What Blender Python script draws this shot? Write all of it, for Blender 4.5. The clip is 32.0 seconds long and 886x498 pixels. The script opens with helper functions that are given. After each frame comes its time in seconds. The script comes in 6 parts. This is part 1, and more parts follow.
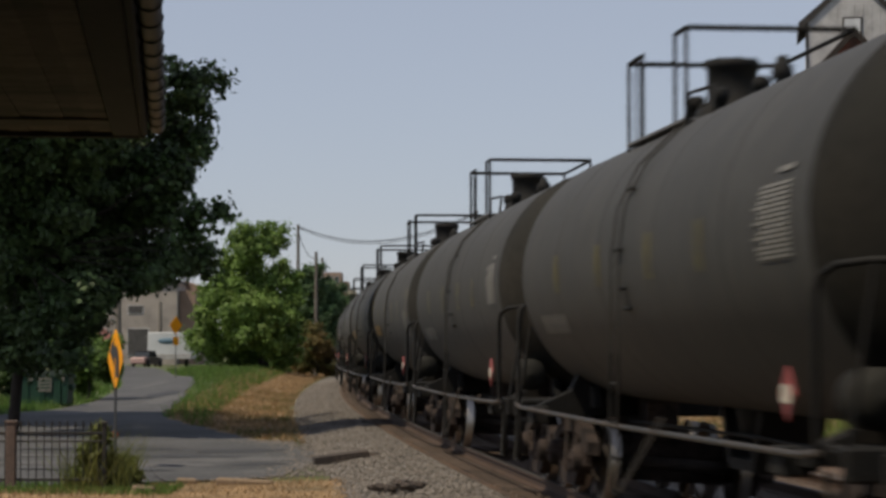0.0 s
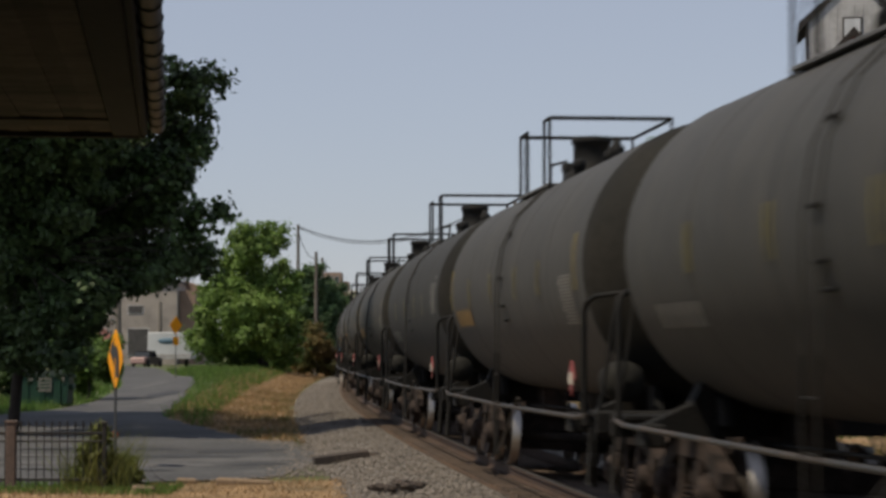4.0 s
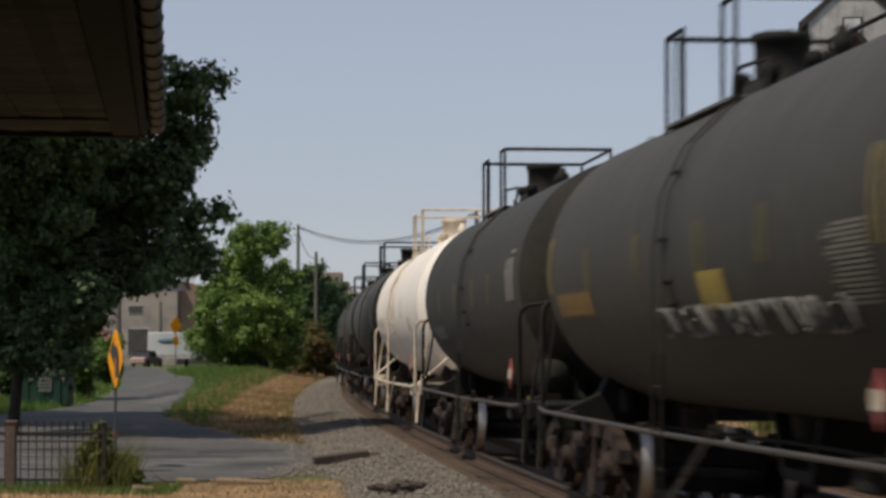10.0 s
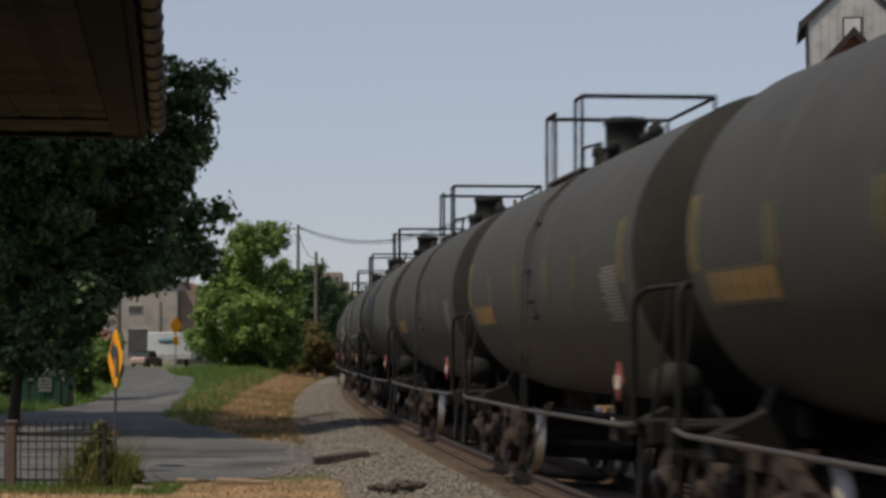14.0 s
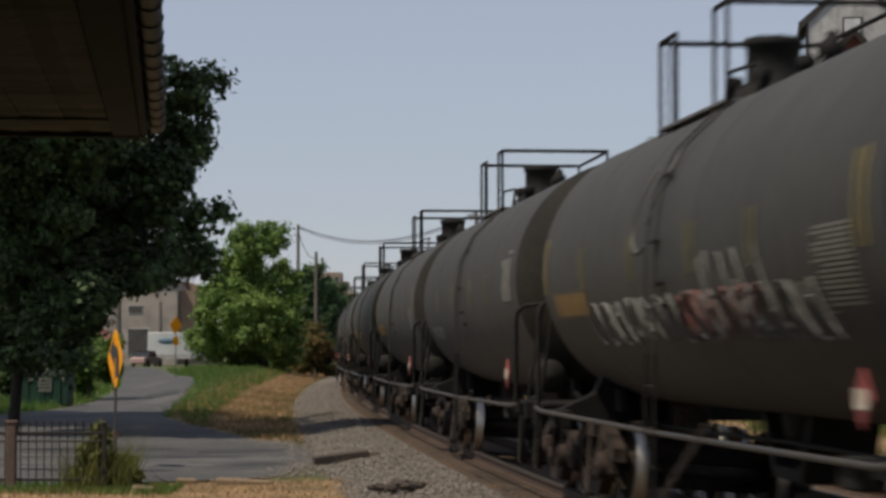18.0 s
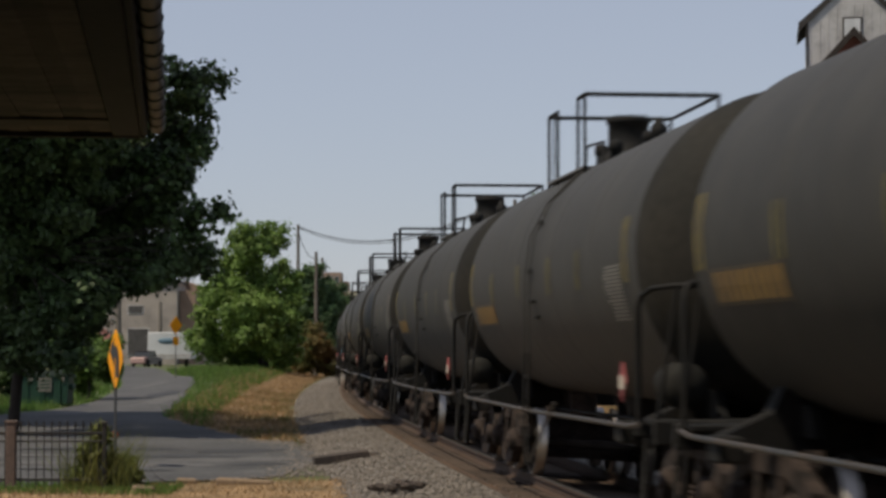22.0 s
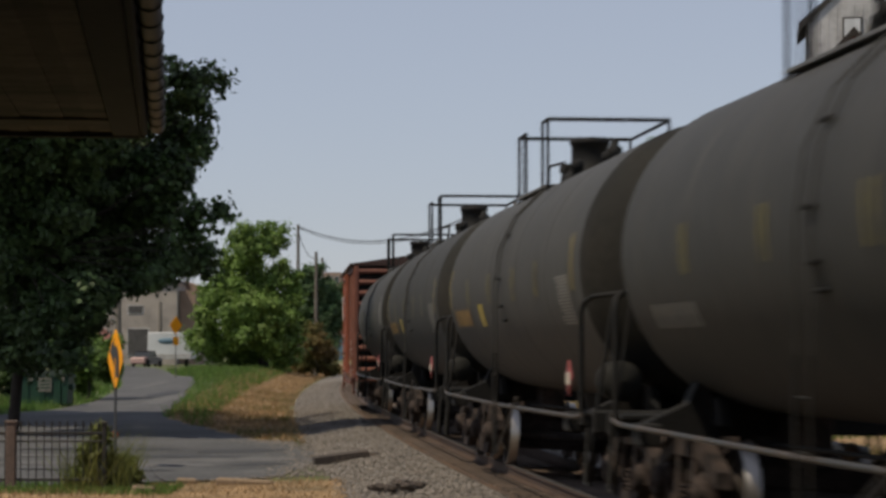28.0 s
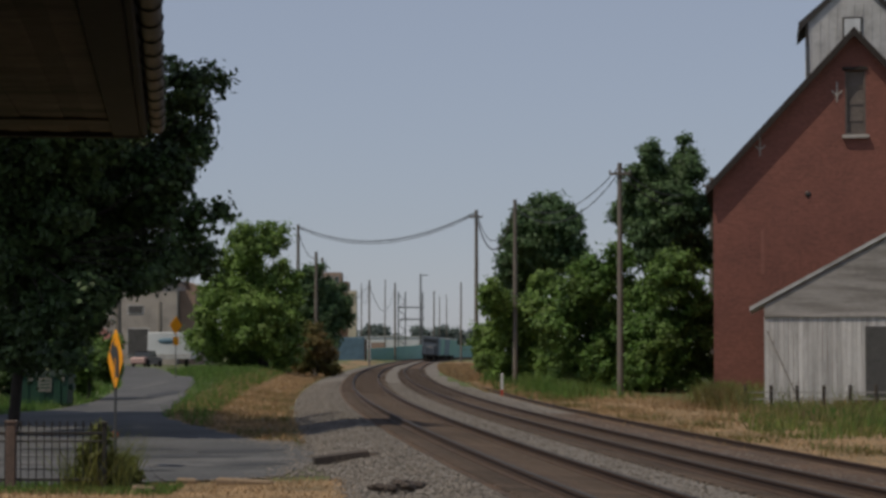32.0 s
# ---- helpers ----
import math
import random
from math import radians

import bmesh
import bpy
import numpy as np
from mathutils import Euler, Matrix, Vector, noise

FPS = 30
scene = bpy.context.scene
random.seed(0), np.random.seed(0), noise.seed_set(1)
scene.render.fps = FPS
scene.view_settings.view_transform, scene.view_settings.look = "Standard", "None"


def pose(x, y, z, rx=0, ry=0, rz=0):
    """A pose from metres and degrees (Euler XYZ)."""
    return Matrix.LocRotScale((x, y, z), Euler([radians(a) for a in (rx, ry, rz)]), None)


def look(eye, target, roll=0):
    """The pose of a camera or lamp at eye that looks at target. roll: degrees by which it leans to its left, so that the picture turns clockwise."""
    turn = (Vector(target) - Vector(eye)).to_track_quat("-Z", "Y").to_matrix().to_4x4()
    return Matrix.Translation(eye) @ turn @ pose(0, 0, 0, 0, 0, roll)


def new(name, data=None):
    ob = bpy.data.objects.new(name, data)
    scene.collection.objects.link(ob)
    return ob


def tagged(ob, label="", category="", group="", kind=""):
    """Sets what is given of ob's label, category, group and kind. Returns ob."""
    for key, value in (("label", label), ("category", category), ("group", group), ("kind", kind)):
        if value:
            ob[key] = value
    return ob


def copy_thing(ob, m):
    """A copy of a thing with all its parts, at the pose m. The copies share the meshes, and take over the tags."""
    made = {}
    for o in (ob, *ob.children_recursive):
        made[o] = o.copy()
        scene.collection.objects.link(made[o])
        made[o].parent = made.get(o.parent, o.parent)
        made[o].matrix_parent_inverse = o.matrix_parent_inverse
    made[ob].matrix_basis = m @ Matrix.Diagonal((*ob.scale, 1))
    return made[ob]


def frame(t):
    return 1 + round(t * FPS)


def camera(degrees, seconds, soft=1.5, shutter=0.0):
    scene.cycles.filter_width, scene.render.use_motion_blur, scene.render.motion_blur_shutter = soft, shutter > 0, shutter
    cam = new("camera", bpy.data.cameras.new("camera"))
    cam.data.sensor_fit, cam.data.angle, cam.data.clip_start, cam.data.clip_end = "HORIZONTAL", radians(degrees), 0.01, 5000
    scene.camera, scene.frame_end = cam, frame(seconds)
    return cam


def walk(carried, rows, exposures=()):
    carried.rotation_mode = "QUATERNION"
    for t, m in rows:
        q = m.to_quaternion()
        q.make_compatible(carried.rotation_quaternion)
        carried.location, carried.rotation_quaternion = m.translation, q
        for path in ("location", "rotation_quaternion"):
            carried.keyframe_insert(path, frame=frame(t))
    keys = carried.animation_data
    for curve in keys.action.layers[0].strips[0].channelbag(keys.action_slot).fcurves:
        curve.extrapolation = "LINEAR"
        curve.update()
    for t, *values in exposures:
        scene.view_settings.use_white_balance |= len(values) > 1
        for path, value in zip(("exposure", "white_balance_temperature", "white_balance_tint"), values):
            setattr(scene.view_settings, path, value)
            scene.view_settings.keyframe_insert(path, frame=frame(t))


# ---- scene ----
# ---- camera: on a tripod beside the line, still throughout ----
EYE = (0.0, 0.0, 1.75)
cam = camera(20.95, 32.0, soft=3.2, shutter=0.5)
STAND = pose(*EYE, 92.425, 0, 0)
walk(cam, [(0.0, STAND), (32.0, STAND)], exposures=[(0.0, 0.0, 6500, 10), (10.5, 0.0, 6500, 10), (11.5, -0.32, 6500, 10), (12.1, -0.4, 6500, 10), (12.7, 0.0, 6500, 10), (31.0, 0.0, 6500, 10), (31.6, -0.25, 6350, 10), (32.0, -0.36, 6250, 10)])

# ---- world, sun ----
SUN_TO = Vector((-0.42, -0.25, 0.872)).normalized()
world = bpy.data.worlds.new("hazy_summer_sky")
scene.world = world
world.use_nodes = True
wt = world.node_tree
wt.nodes.clear()
w_out = wt.nodes.new("ShaderNodeOutputWorld")
w_bg = wt.nodes.new("ShaderNodeBackground")
w_sky = wt.nodes.new("ShaderNodeTexSky")
w_sky.sky_type = "NISHITA"
w_sky.sun_disc = False
w_sky.sun_elevation = math.asin(SUN_TO.z)
w_sky.sun_rotation = math.atan2(SUN_TO.x, SUN_TO.y)
w_sky.altitude = 120
w_sky.air_density = 1.0
w_sky.dust_density = 0.2
w_sky.ozone_density = 3.0
w_bg.inputs["Strength"].default_value = 0.09
w_haze = wt.nodes.new("ShaderNodeHueSaturation")   # summer haze pales the blue
w_haze.inputs["Saturation"].default_value = 0.66
w_warm = wt.nodes.new("ShaderNodeMix")
w_warm.data_type, w_warm.blend_type = "RGBA", "MULTIPLY"
w_warm.inputs[0].default_value = 1.0
w_warm.inputs[7].default_value = (1.025, 0.985, 1.01, 1)
wt.links.new(w_sky.outputs[0], w_haze.inputs["Color"])
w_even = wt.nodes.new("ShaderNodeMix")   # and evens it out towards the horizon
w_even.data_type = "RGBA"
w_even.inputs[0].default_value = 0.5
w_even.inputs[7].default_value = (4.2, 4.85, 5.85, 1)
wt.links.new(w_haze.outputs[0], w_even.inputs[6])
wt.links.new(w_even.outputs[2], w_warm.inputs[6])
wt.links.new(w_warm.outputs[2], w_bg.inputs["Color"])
wt.links.new(w_bg.outputs[0], w_out.inputs["Surface"])
sun_data = bpy.data.lights.new("sun", "SUN")
sun_data.energy = 3.6
sun_data.angle = radians(0.8)
sun_data.color = (1.0, 0.89, 0.70)
sun = new("sun", sun_data)
sun.matrix_world = look(SUN_TO * 50, (0, 0, 0))


# ---- materials ----
ALBEDO_SCALE = 0.82      # lowers every base colour, so shade comes out deeper


def material(name, color, rough=0.7, metal=0.0, vary=0.25, scale=3.0, fine=40.0, bump=0.15, tint=None, spread=0.5,
             random_amount=0.0, spec=0.5, island=False, stretch=(1, 1, 1), bump_dist=0.02, lo=0.42, hi=0.68):
    """A surface with broad stains and fine grain. tint: the colour of the stains."""
    tint = tint or tuple(c * 0.55 for c in color)
    color, tint = (tuple(c * ALBEDO_SCALE for c in q) for q in (color, tint))
    m = bpy.data.materials.new(name)
    m.use_nodes = True
    nt = m.node_tree
    b = nt.nodes["Principled BSDF"]
    b.inputs["Roughness"].default_value = rough
    b.inputs["Metallic"].default_value = metal
    b.inputs["Specular IOR Level"].default_value = spec
    co = nt.nodes.new("ShaderNodeTexCoord")
    mp = nt.nodes.new("ShaderNodeMapping")
    mp.inputs["Scale"].default_value = stretch
    nt.links.new(co.outputs["Object"], mp.inputs["Vector"])
    n1 = nt.nodes.new("ShaderNodeTexNoise")
    n1.inputs["Scale"].default_value = scale
    n1.inputs["Detail"].default_value = 5
    n2 = nt.nodes.new("ShaderNodeTexNoise")
    n2.inputs["Scale"].default_value = fine
    n2.inputs["Detail"].default_value = 3
    for n in (n1, n2):
        nt.links.new(mp.outputs[0], n.inputs["Vector"])
    ramp = nt.nodes.new("ShaderNodeMapRange")
    ramp.inputs["From Min"].default_value, ramp.inputs["From Max"].default_value = lo, hi
    ramp.inputs["To Max"].default_value = spread
    nt.links.new(n1.outputs["Fac"], ramp.inputs["Value"])
    mix = nt.nodes.new("ShaderNodeMix")
    mix.data_type = "RGBA"
    mix.inputs[6].default_value = (*color, 1)
    mix.inputs[7].default_value = (*tint, 1)
    nt.links.new(ramp.outputs[0], mix.inputs[0])
    hsv = nt.nodes.new("ShaderNodeHueSaturation")
    nt.links.new(mix.outputs[2], hsv.inputs["Color"])
    mul = nt.nodes.new("ShaderNodeMapRange")
    mul.inputs["From Min"].default_value, mul.inputs["From Max"].default_value = 0.3, 0.7
    mul.inputs["To Min"].default_value, mul.inputs["To Max"].default_value = 1 - vary, 1 + vary
    nt.links.new(n2.outputs["Fac"], mul.inputs["Value"])
    value = mul.outputs[0]
    if random_amount or island:
        src = nt.nodes.new("ShaderNodeNewGeometry") if island else nt.nodes.new("ShaderNodeObjectInfo")
        rnd = nt.nodes.new("ShaderNodeMapRange")
        amount = random_amount or 0.3
        rnd.inputs["To Min"].default_value, rnd.inputs["To Max"].default_value = 1 - amount, 1 + amount
        nt.links.new(src.outputs["Random Per Island"] if island else src.outputs["Random"], rnd.inputs["Value"])
        both = nt.nodes.new("ShaderNodeMath")
        both.operation = "MULTIPLY"
        nt.links.new(value, both.inputs[0])
        nt.links.new(rnd.outputs[0], both.inputs[1])
        value = both.outputs[0]
    nt.links.new(value, hsv.inputs["Value"])
    nt.links.new(hsv.outputs[0], b.inputs["Base Color"])
    if bump:
        bp = nt.nodes.new("ShaderNodeBump")
        bp.inputs["Strength"].default_value = bump
        bp.inputs["Distance"].default_value = bump_dist
        nt.links.new(n2.outputs["Fac"], bp.inputs["Height"])
        nt.links.new(bp.outputs[0], b.inputs["Normal"])
    return m


def leaf_material(name, color, tint, amount=0.45, sheer=0.45):
    m = material(name, color, rough=0.55, vary=0.25, scale=0.5, fine=6, bump=0, tint=tint, spread=0.9, random_amount=amount, island=True, spec=0.3)
    nt = m.node_tree
    b = nt.nodes["Principled BSDF"]
    tr = nt.nodes.new("ShaderNodeBsdfTranslucent")
    hsv = [n for n in nt.nodes if n.type == "HUE_SAT"][0]
    nt.links.new(hsv.outputs[0], tr.inputs["Color"])
    ms = nt.nodes.new("ShaderNodeMixShader")
    ms.inputs[0].default_value = sheer
    nt.links.new(b.outputs[0], ms.inputs[1])
    nt.links.new(tr.outputs[0], ms.inputs[2])
    nt.links.new(ms.outputs[0], nt.nodes["Material Output"].inputs["Surface"])
    return m


M = {}
M["tank_black"] = material("weathered_black_tank_paint", (0.060, 0.0585, 0.056), 0.62, 0, 0.16, 1.1, 9, 0.05, (0.080, 0.075, 0.067), 0.45, random_amount=0.22, spec=0.2, stretch=(1.8, 0.5, 0.4))
M["tank_dust"] = material("dusty_black_band_paint", (0.05, 0.047, 0.042), 0.65, 0, 0.15, 1.2, 12, 0.05, (0.036, 0.034, 0.031), 0.8, spec=0.25)
# brown grime, and the shade on the tank ends, both put into this colour
M["tank_head"] = material("shaded_grimy_tank_end", (0.023, 0.022, 0.019), 0.75, 0, 0.15, 1.2, 12, 0.05, (0.035, 0.031, 0.025), 0.8, random_amount=0.2, spec=0.15)
M["tank_white"] = material("soiled_cream_tank_paint", (1.0, 0.935, 0.87), 0.42, 0, 0.05, 0.6, 9, 0.04, (0.74, 0.60, 0.47), 0.3, stretch=(1.5, 1, 0.35))
M["white_steel"] = material("soiled_cream_steel", (0.80, 0.70, 0.57), 0.5, 0, 0.1, 2, 15, 0.05, (0.36, 0.22, 0.12), 0.7)
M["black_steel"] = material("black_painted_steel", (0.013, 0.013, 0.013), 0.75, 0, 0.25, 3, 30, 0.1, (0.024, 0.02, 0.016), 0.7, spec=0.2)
M["grey_steel"] = material("dusty_grey_steel", (0.062, 0.06, 0.058), 0.5, 0.3, 0.2, 3, 30, 0.1, (0.12, 0.08, 0.05), 0.6)
M["bogie"] = material("brown_grimy_cast_steel", (0.055, 0.040, 0.034), 0.85, 0, 0.4, 4, 25, 0.3, (0.014, 0.012, 0.011), 0.9, spec=0.2)
M["wheel"] = material("rusty_wheel_steel", (0.042, 0.033, 0.028), 0.8, 0, 0.3, 5, 30, 0.15, (0.02, 0.017, 0.015), 0.8, spec=0.25)
M["tread"] = material("polished_wheel_tread", (0.44, 0.40, 0.36), 0.38, 1.0, 0.1, 8, 60, 0.05)
M["rail_steel"] = material("rusty_rail_steel", (0.085, 0.050, 0.032), 0.75, 0.2, 0.3, 4, 40, 0.2, (0.06, 0.035, 0.025), 0.8)
M["rail_top"] = material("worn_rail_head", (0.055, 0.048, 0.044), 0.7, 0.3, 0.15, 5, 60, 0.05)
M["sleeper"] = material("brown_creosoted_timber", (0.105, 0.07, 0.047), 0.9, 0, 0.35, 3, 30, 0.5, (0.055, 0.04, 0.032), 0.8, random_amount=0.3, stretch=(4, 1, 1))
M["ballast"] = material("grey_ballast", (0.20, 0.175, 0.15), 0.95, 0, 0.55, 0.7, 16, 1.0, (0.13, 0.108, 0.088), 0.7, bump_dist=0.06)
M["rust_ballast"] = material("rust_stained_ballast", (0.118, 0.068, 0.038), 0.95, 0, 0.6, 0.5, 11, 1.0, (0.062, 0.04, 0.027), 0.85, bump_dist=0.05)
M["stone"] = material("broken_grey_stone", (0.23, 0.20, 0.17), 0.9, 0, 0.25, 4, 30, 0.4, (0.15, 0.12, 0.1), 0.6, random_amount=0.5, island=True)
M["asphalt"] = material("worn_grey_asphalt", (0.09, 0.087, 0.086), 0.9, 0, 0.28, 0.45, 9, 0.4, (0.05, 0.049, 0.049), 0.85, stretch=(1, 0.5, 1))
M["pale_asphalt"] = material("sun_bleached_asphalt", (0.125, 0.12, 0.116), 0.9, 0, 0.25, 1.2, 16, 0.4, (0.10, 0.096, 0.093), 0.8)
M["old_oil"] = material("tar_patch", (0.045, 0.045, 0.048), 0.85, 0, 0.2, 2, 20, 0.2)
M["red_steel"] = material("oxide_red_boxcar_paint", (0.235, 0.078, 0.050), 0.7, 0, 0.25, 0.8, 12, 0.08, (0.115, 0.052, 0.038), 0.85, stretch=(1, 1, 0.4))
M["roof_rust"] = material("dark_rusty_roof_paint", (0.07, 0.036, 0.03), 0.75, 0, 0.2, 1, 12, 0.1)
M["walk_grating"] = material("worn_grey_grating", (0.17, 0.165, 0.16), 0.6, 0.3, 0.2, 3, 30, 0.1)
M["door_red"] = material("orange_red_door_paint", (0.37, 0.112, 0.062), 0.58, 0, 0.15, 0.9, 12, 0.08, (0.25, 0.075, 0.045), 0.6, stretch=(1, 1, 0.4))
M["white_paint"] = material("worn_white_lettering", (0.72, 0.69, 0.65), 0.6, 0, 0.12, 5, 30, 0, (0.45, 0.35, 0.3), 0.6)
M["faded_white"] = material("faded_white_lettering", (0.5, 0.45, 0.41), 0.6, 0, 0.2, 5, 30, 0, (0.26, 0.16, 0.12), 0.9)
M["dim_paint"] = material("dusty_faded_lettering", (0.19, 0.18, 0.16), 0.6, 0, 0.2, 5, 30, 0, (0.16, 0.145, 0.13), 0.8)
M["pale_paint"] = material("pale_worn_lettering", (0.23, 0.22, 0.20), 0.6, 0, 0.2, 5, 30, 0, (0.2, 0.19, 0.17), 0.8)
M["orange_ground"] = material("orange_brown_grime", (0.075, 0.052, 0.028), 0.6, 0, 0.2, 4, 30, 0, (0.045, 0.035, 0.026), 0.8)
M["yellow_paint"] = material("yellow_reflective_tape", (0.42, 0.31, 0.05), 0.45, 0, 0.2, 4, 30, 0, (0.2, 0.15, 0.05), 0.6)
M["orange_paint"] = material("faded_orange_lettering", (0.32, 0.185, 0.04), 0.55, 0, 0.25, 3, 30, 0, (0.17, 0.10, 0.04), 0.8)
M["faint_paint"] = material("faint_yellow_stencil", (0.2, 0.165, 0.045), 0.6, 0, 0.25, 3, 30, 0, (0.08, 0.07, 0.045), 0.8)
M["placard_red"] = material("red_placard", (0.30, 0.055, 0.055), 0.5, 0, 0.1, 6, 30, 0)
M["sign_yellow"] = material("amber_sign_sheeting", (1.0, 0.40, 0.004), 0.55, 0, 0.06, 3, 20, 0, spec=0.15, tint=(0.9, 0.34, 0.003))
M["sign_black"] = material("black_sign_vinyl", (0.015, 0.014, 0.013), 0.5, 0, 0.1, 4, 20, 0)
M["galvanised"] = material("dull_galvanised_post", (0.12, 0.12, 0.12), 0.55, 0.5, 0.15, 6, 40, 0.05)
M["iron_fence"] = material("weathered_black_iron", (0.018, 0.017, 0.016), 0.65, 0.1, 0.3, 5, 40, 0.15, (0.04, 0.026, 0.02), 0.6)
M["fence_post"] = material("brown_fence_post", (0.14, 0.095, 0.075), 0.8, 0, 0.25, 4, 30, 0.25)
# the tree's shade over the skip is put into this green
M["bin_green"] = material("tree_shaded_green_paint", (0.008, 0.05, 0.028), 0.5, 0, 0.15, 2, 20, 0.08, (0.01, 0.05, 0.03), 0.6)
M["bin_lid"] = material("grey_green_plastic_lid", (0.035, 0.055, 0.045), 0.6, 0, 0.12, 3, 20, 0.05)
M["soil_grass"] = material("mown_grass_and_soil", (0.075, 0.11, 0.028), 0.95, 0, 0.35, 0.18, 5, 0.6, (0.17, 0.125, 0.05), 0.6, bump_dist=0.08)
M["dry_soil"] = material("dry_straw_ground", (0.34, 0.215, 0.105), 0.95, 0, 0.45, 0.9, 6, 0.7, (0.13, 0.095, 0.042), 0.95, bump_dist=0.06)
M["dry_grass"] = leaf_material("dry_straw_blades", (0.45, 0.30, 0.155), (0.25, 0.165, 0.08), 0.4)
M["grass"] = leaf_material("green_grass_blades", (0.115, 0.22, 0.042), (0.18, 0.215, 0.058), 0.4)
M["weed"] = leaf_material("olive_weed_leaves", (0.18, 0.215, 0.055), (0.26, 0.24, 0.08), 0.45)
M["leaf_dark"] = leaf_material("dark_maple_leaves", (0.048, 0.084, 0.024), (0.085, 0.125, 0.042), 0.6, 0.12)
M["leaf_mid"] = leaf_material("mid_green_leaves", (0.115, 0.215, 0.045), (0.165, 0.245, 0.06), 0.5, 0.35)
M["leaf_light"] = leaf_material("light_green_leaves", (0.16, 0.262, 0.055), (0.205, 0.29, 0.07), 0.5, 0.35)
M["leaf_deep"] = leaf_material("deep_green_leaves", (0.085, 0.15, 0.06), (0.115, 0.18, 0.07), 0.45, 0.35)
# distance haze is mixed into this leaf colour
M["leaf_far"] = leaf_material("haze_tinted_leaves", (0.17, 0.215, 0.20), (0.21, 0.25, 0.23), 0.25)
M["leaf_rust"] = leaf_material("rust_brown_leaves", (0.22, 0.15, 0.055), (0.10, 0.165, 0.045), 0.45)
M["bark"] = material("grey_brown_bark", (0.045, 0.035, 0.028), 0.95, 0, 0.4, 3, 18, 0.7, stretch=(1, 1, 0.25))
M["pole_wood"] = material("weathered_pole_timber", (0.19, 0.165, 0.14), 0.9, 0, 0.25, 2, 20, 0.3, stretch=(1, 1, 0.1))
M["wire"] = material("dark_cable", (0.045, 0.047, 0.05), 0.6, 0, 0.1, 3, 20, 0)
M["insulator"] = material("grey_porcelain", (0.25, 0.25, 0.26), 0.3, 0, 0.1, 5, 20, 0)
M["brick"] = material("red_brown_brick", (0.27, 0.088, 0.058), 0.9, 0, 0.22, 0.5, 10, 0.3, (0.19, 0.068, 0.05), 0.7, random_amount=0.22)
M["mortar"] = material("brown_mortar", (0.23, 0.10, 0.075), 0.95, 0, 0.2, 0.35, 9, 0.2, (0.30, 0.13, 0.10), 0.7)
M["roof_dark"] = material("dark_tar_roofing", (0.045, 0.04, 0.038), 0.85, 0, 0.25, 1, 12, 0.3)
M["weathered_board"] = material("silver_grey_boards", (0.66, 0.62, 0.605), 0.85, 0, 0.2, 1.2, 14, 0.25, (0.38, 0.35, 0.335), 0.8, random_amount=0.18, stretch=(3, 3, 0.25))
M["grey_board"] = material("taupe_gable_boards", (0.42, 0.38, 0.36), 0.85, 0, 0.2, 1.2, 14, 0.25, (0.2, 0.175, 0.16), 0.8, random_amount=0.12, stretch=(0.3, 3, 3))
M["grey_metal"] = material("grey_sheet_metal", (0.60, 0.58, 0.57), 0.6, 0.1, 0.12, 1, 12, 0.08, (0.25, 0.23, 0.22), 0.7)
M["dark_door"] = material("dark_grey_door", (0.095, 0.088, 0.085), 0.8, 0, 0.2, 2, 15, 0.2)
M["shutter"] = material("grey_boarded_window", (0.16, 0.13, 0.115), 0.85, 0, 0.25, 1.5, 14, 0.2)
M["sill_stone"] = material("pale_sill_stone", (0.46, 0.42, 0.39), 0.85, 0, 0.15, 3, 20, 0.1)
M["soffit"] = material("old_brown_soffit_boards", (0.11, 0.074, 0.055), 0.9, 0, 0.35, 0.7, 9, 0.3, (0.022, 0.016, 0.012), 0.95, random_amount=0.3, stretch=(1, 4, 1))
M["soffit_dark"] = material("dark_stained_beam", (0.03, 0.021, 0.017), 0.9, 0, 0.3, 2, 20, 0.3)
M["gutter"] = material("patinated_gutter_metal", (0.07, 0.058, 0.05), 0.55, 0.4, 0.25, 5, 30, 0.15, (0.05, 0.042, 0.038), 0.8)
M["render_grey"] = material("grey_cement_wall", (0.46, 0.40, 0.35), 0.9, 0, 0.15, 0.5, 8, 0.15, (0.22, 0.2, 0.19), 0.6)
M["render_cream"] = material("cream_wall", (0.62, 0.54, 0.40), 0.85, 0, 0.1, 0.5, 8, 0.1)
M["render_white"] = material("white_sheet_wall", (0.72, 0.72, 0.72), 0.7, 0, 0.06, 0.3, 6, 0.05)
M["roof_red"] = material("faded_red_roof", (0.33, 0.12, 0.075), 0.85, 0, 0.2, 1, 10, 0.2)
M["brown_block"] = material("tan_brick_tower", (0.36, 0.25, 0.19), 0.9, 0, 0.15, 0.5, 6, 0.1)
M["blue_steel"] = material("slate_blue_container_steel", (0.15, 0.24, 0.31), 0.6, 0, 0.12, 1, 10, 0.1)
M["teal_steel"] = material("pale_teal_sheet", (0.25, 0.50, 0.43), 0.65, 0, 0.15, 0.6, 8, 0.1)
M["loco_grey"] = material("dark_slate_locomotive_paint", (0.085, 0.10, 0.125), 0.5, 0, 0.15, 1, 10, 0.08)
M["glass"] = material("dark_window_glass", (0.04, 0.045, 0.05), 0.12, 0, 0.1, 1, 10, 0)
M["window_light"] = material("pale_window_pane", (0.74, 0.74, 0.75), 0.35, 0, 0.05, 2, 10, 0)
M["car_dark"] = material("dark_maroon_car_paint", (0.045, 0.028, 0.03), 0.3, 0, 0.05, 2, 20, 0, spec=0.6)
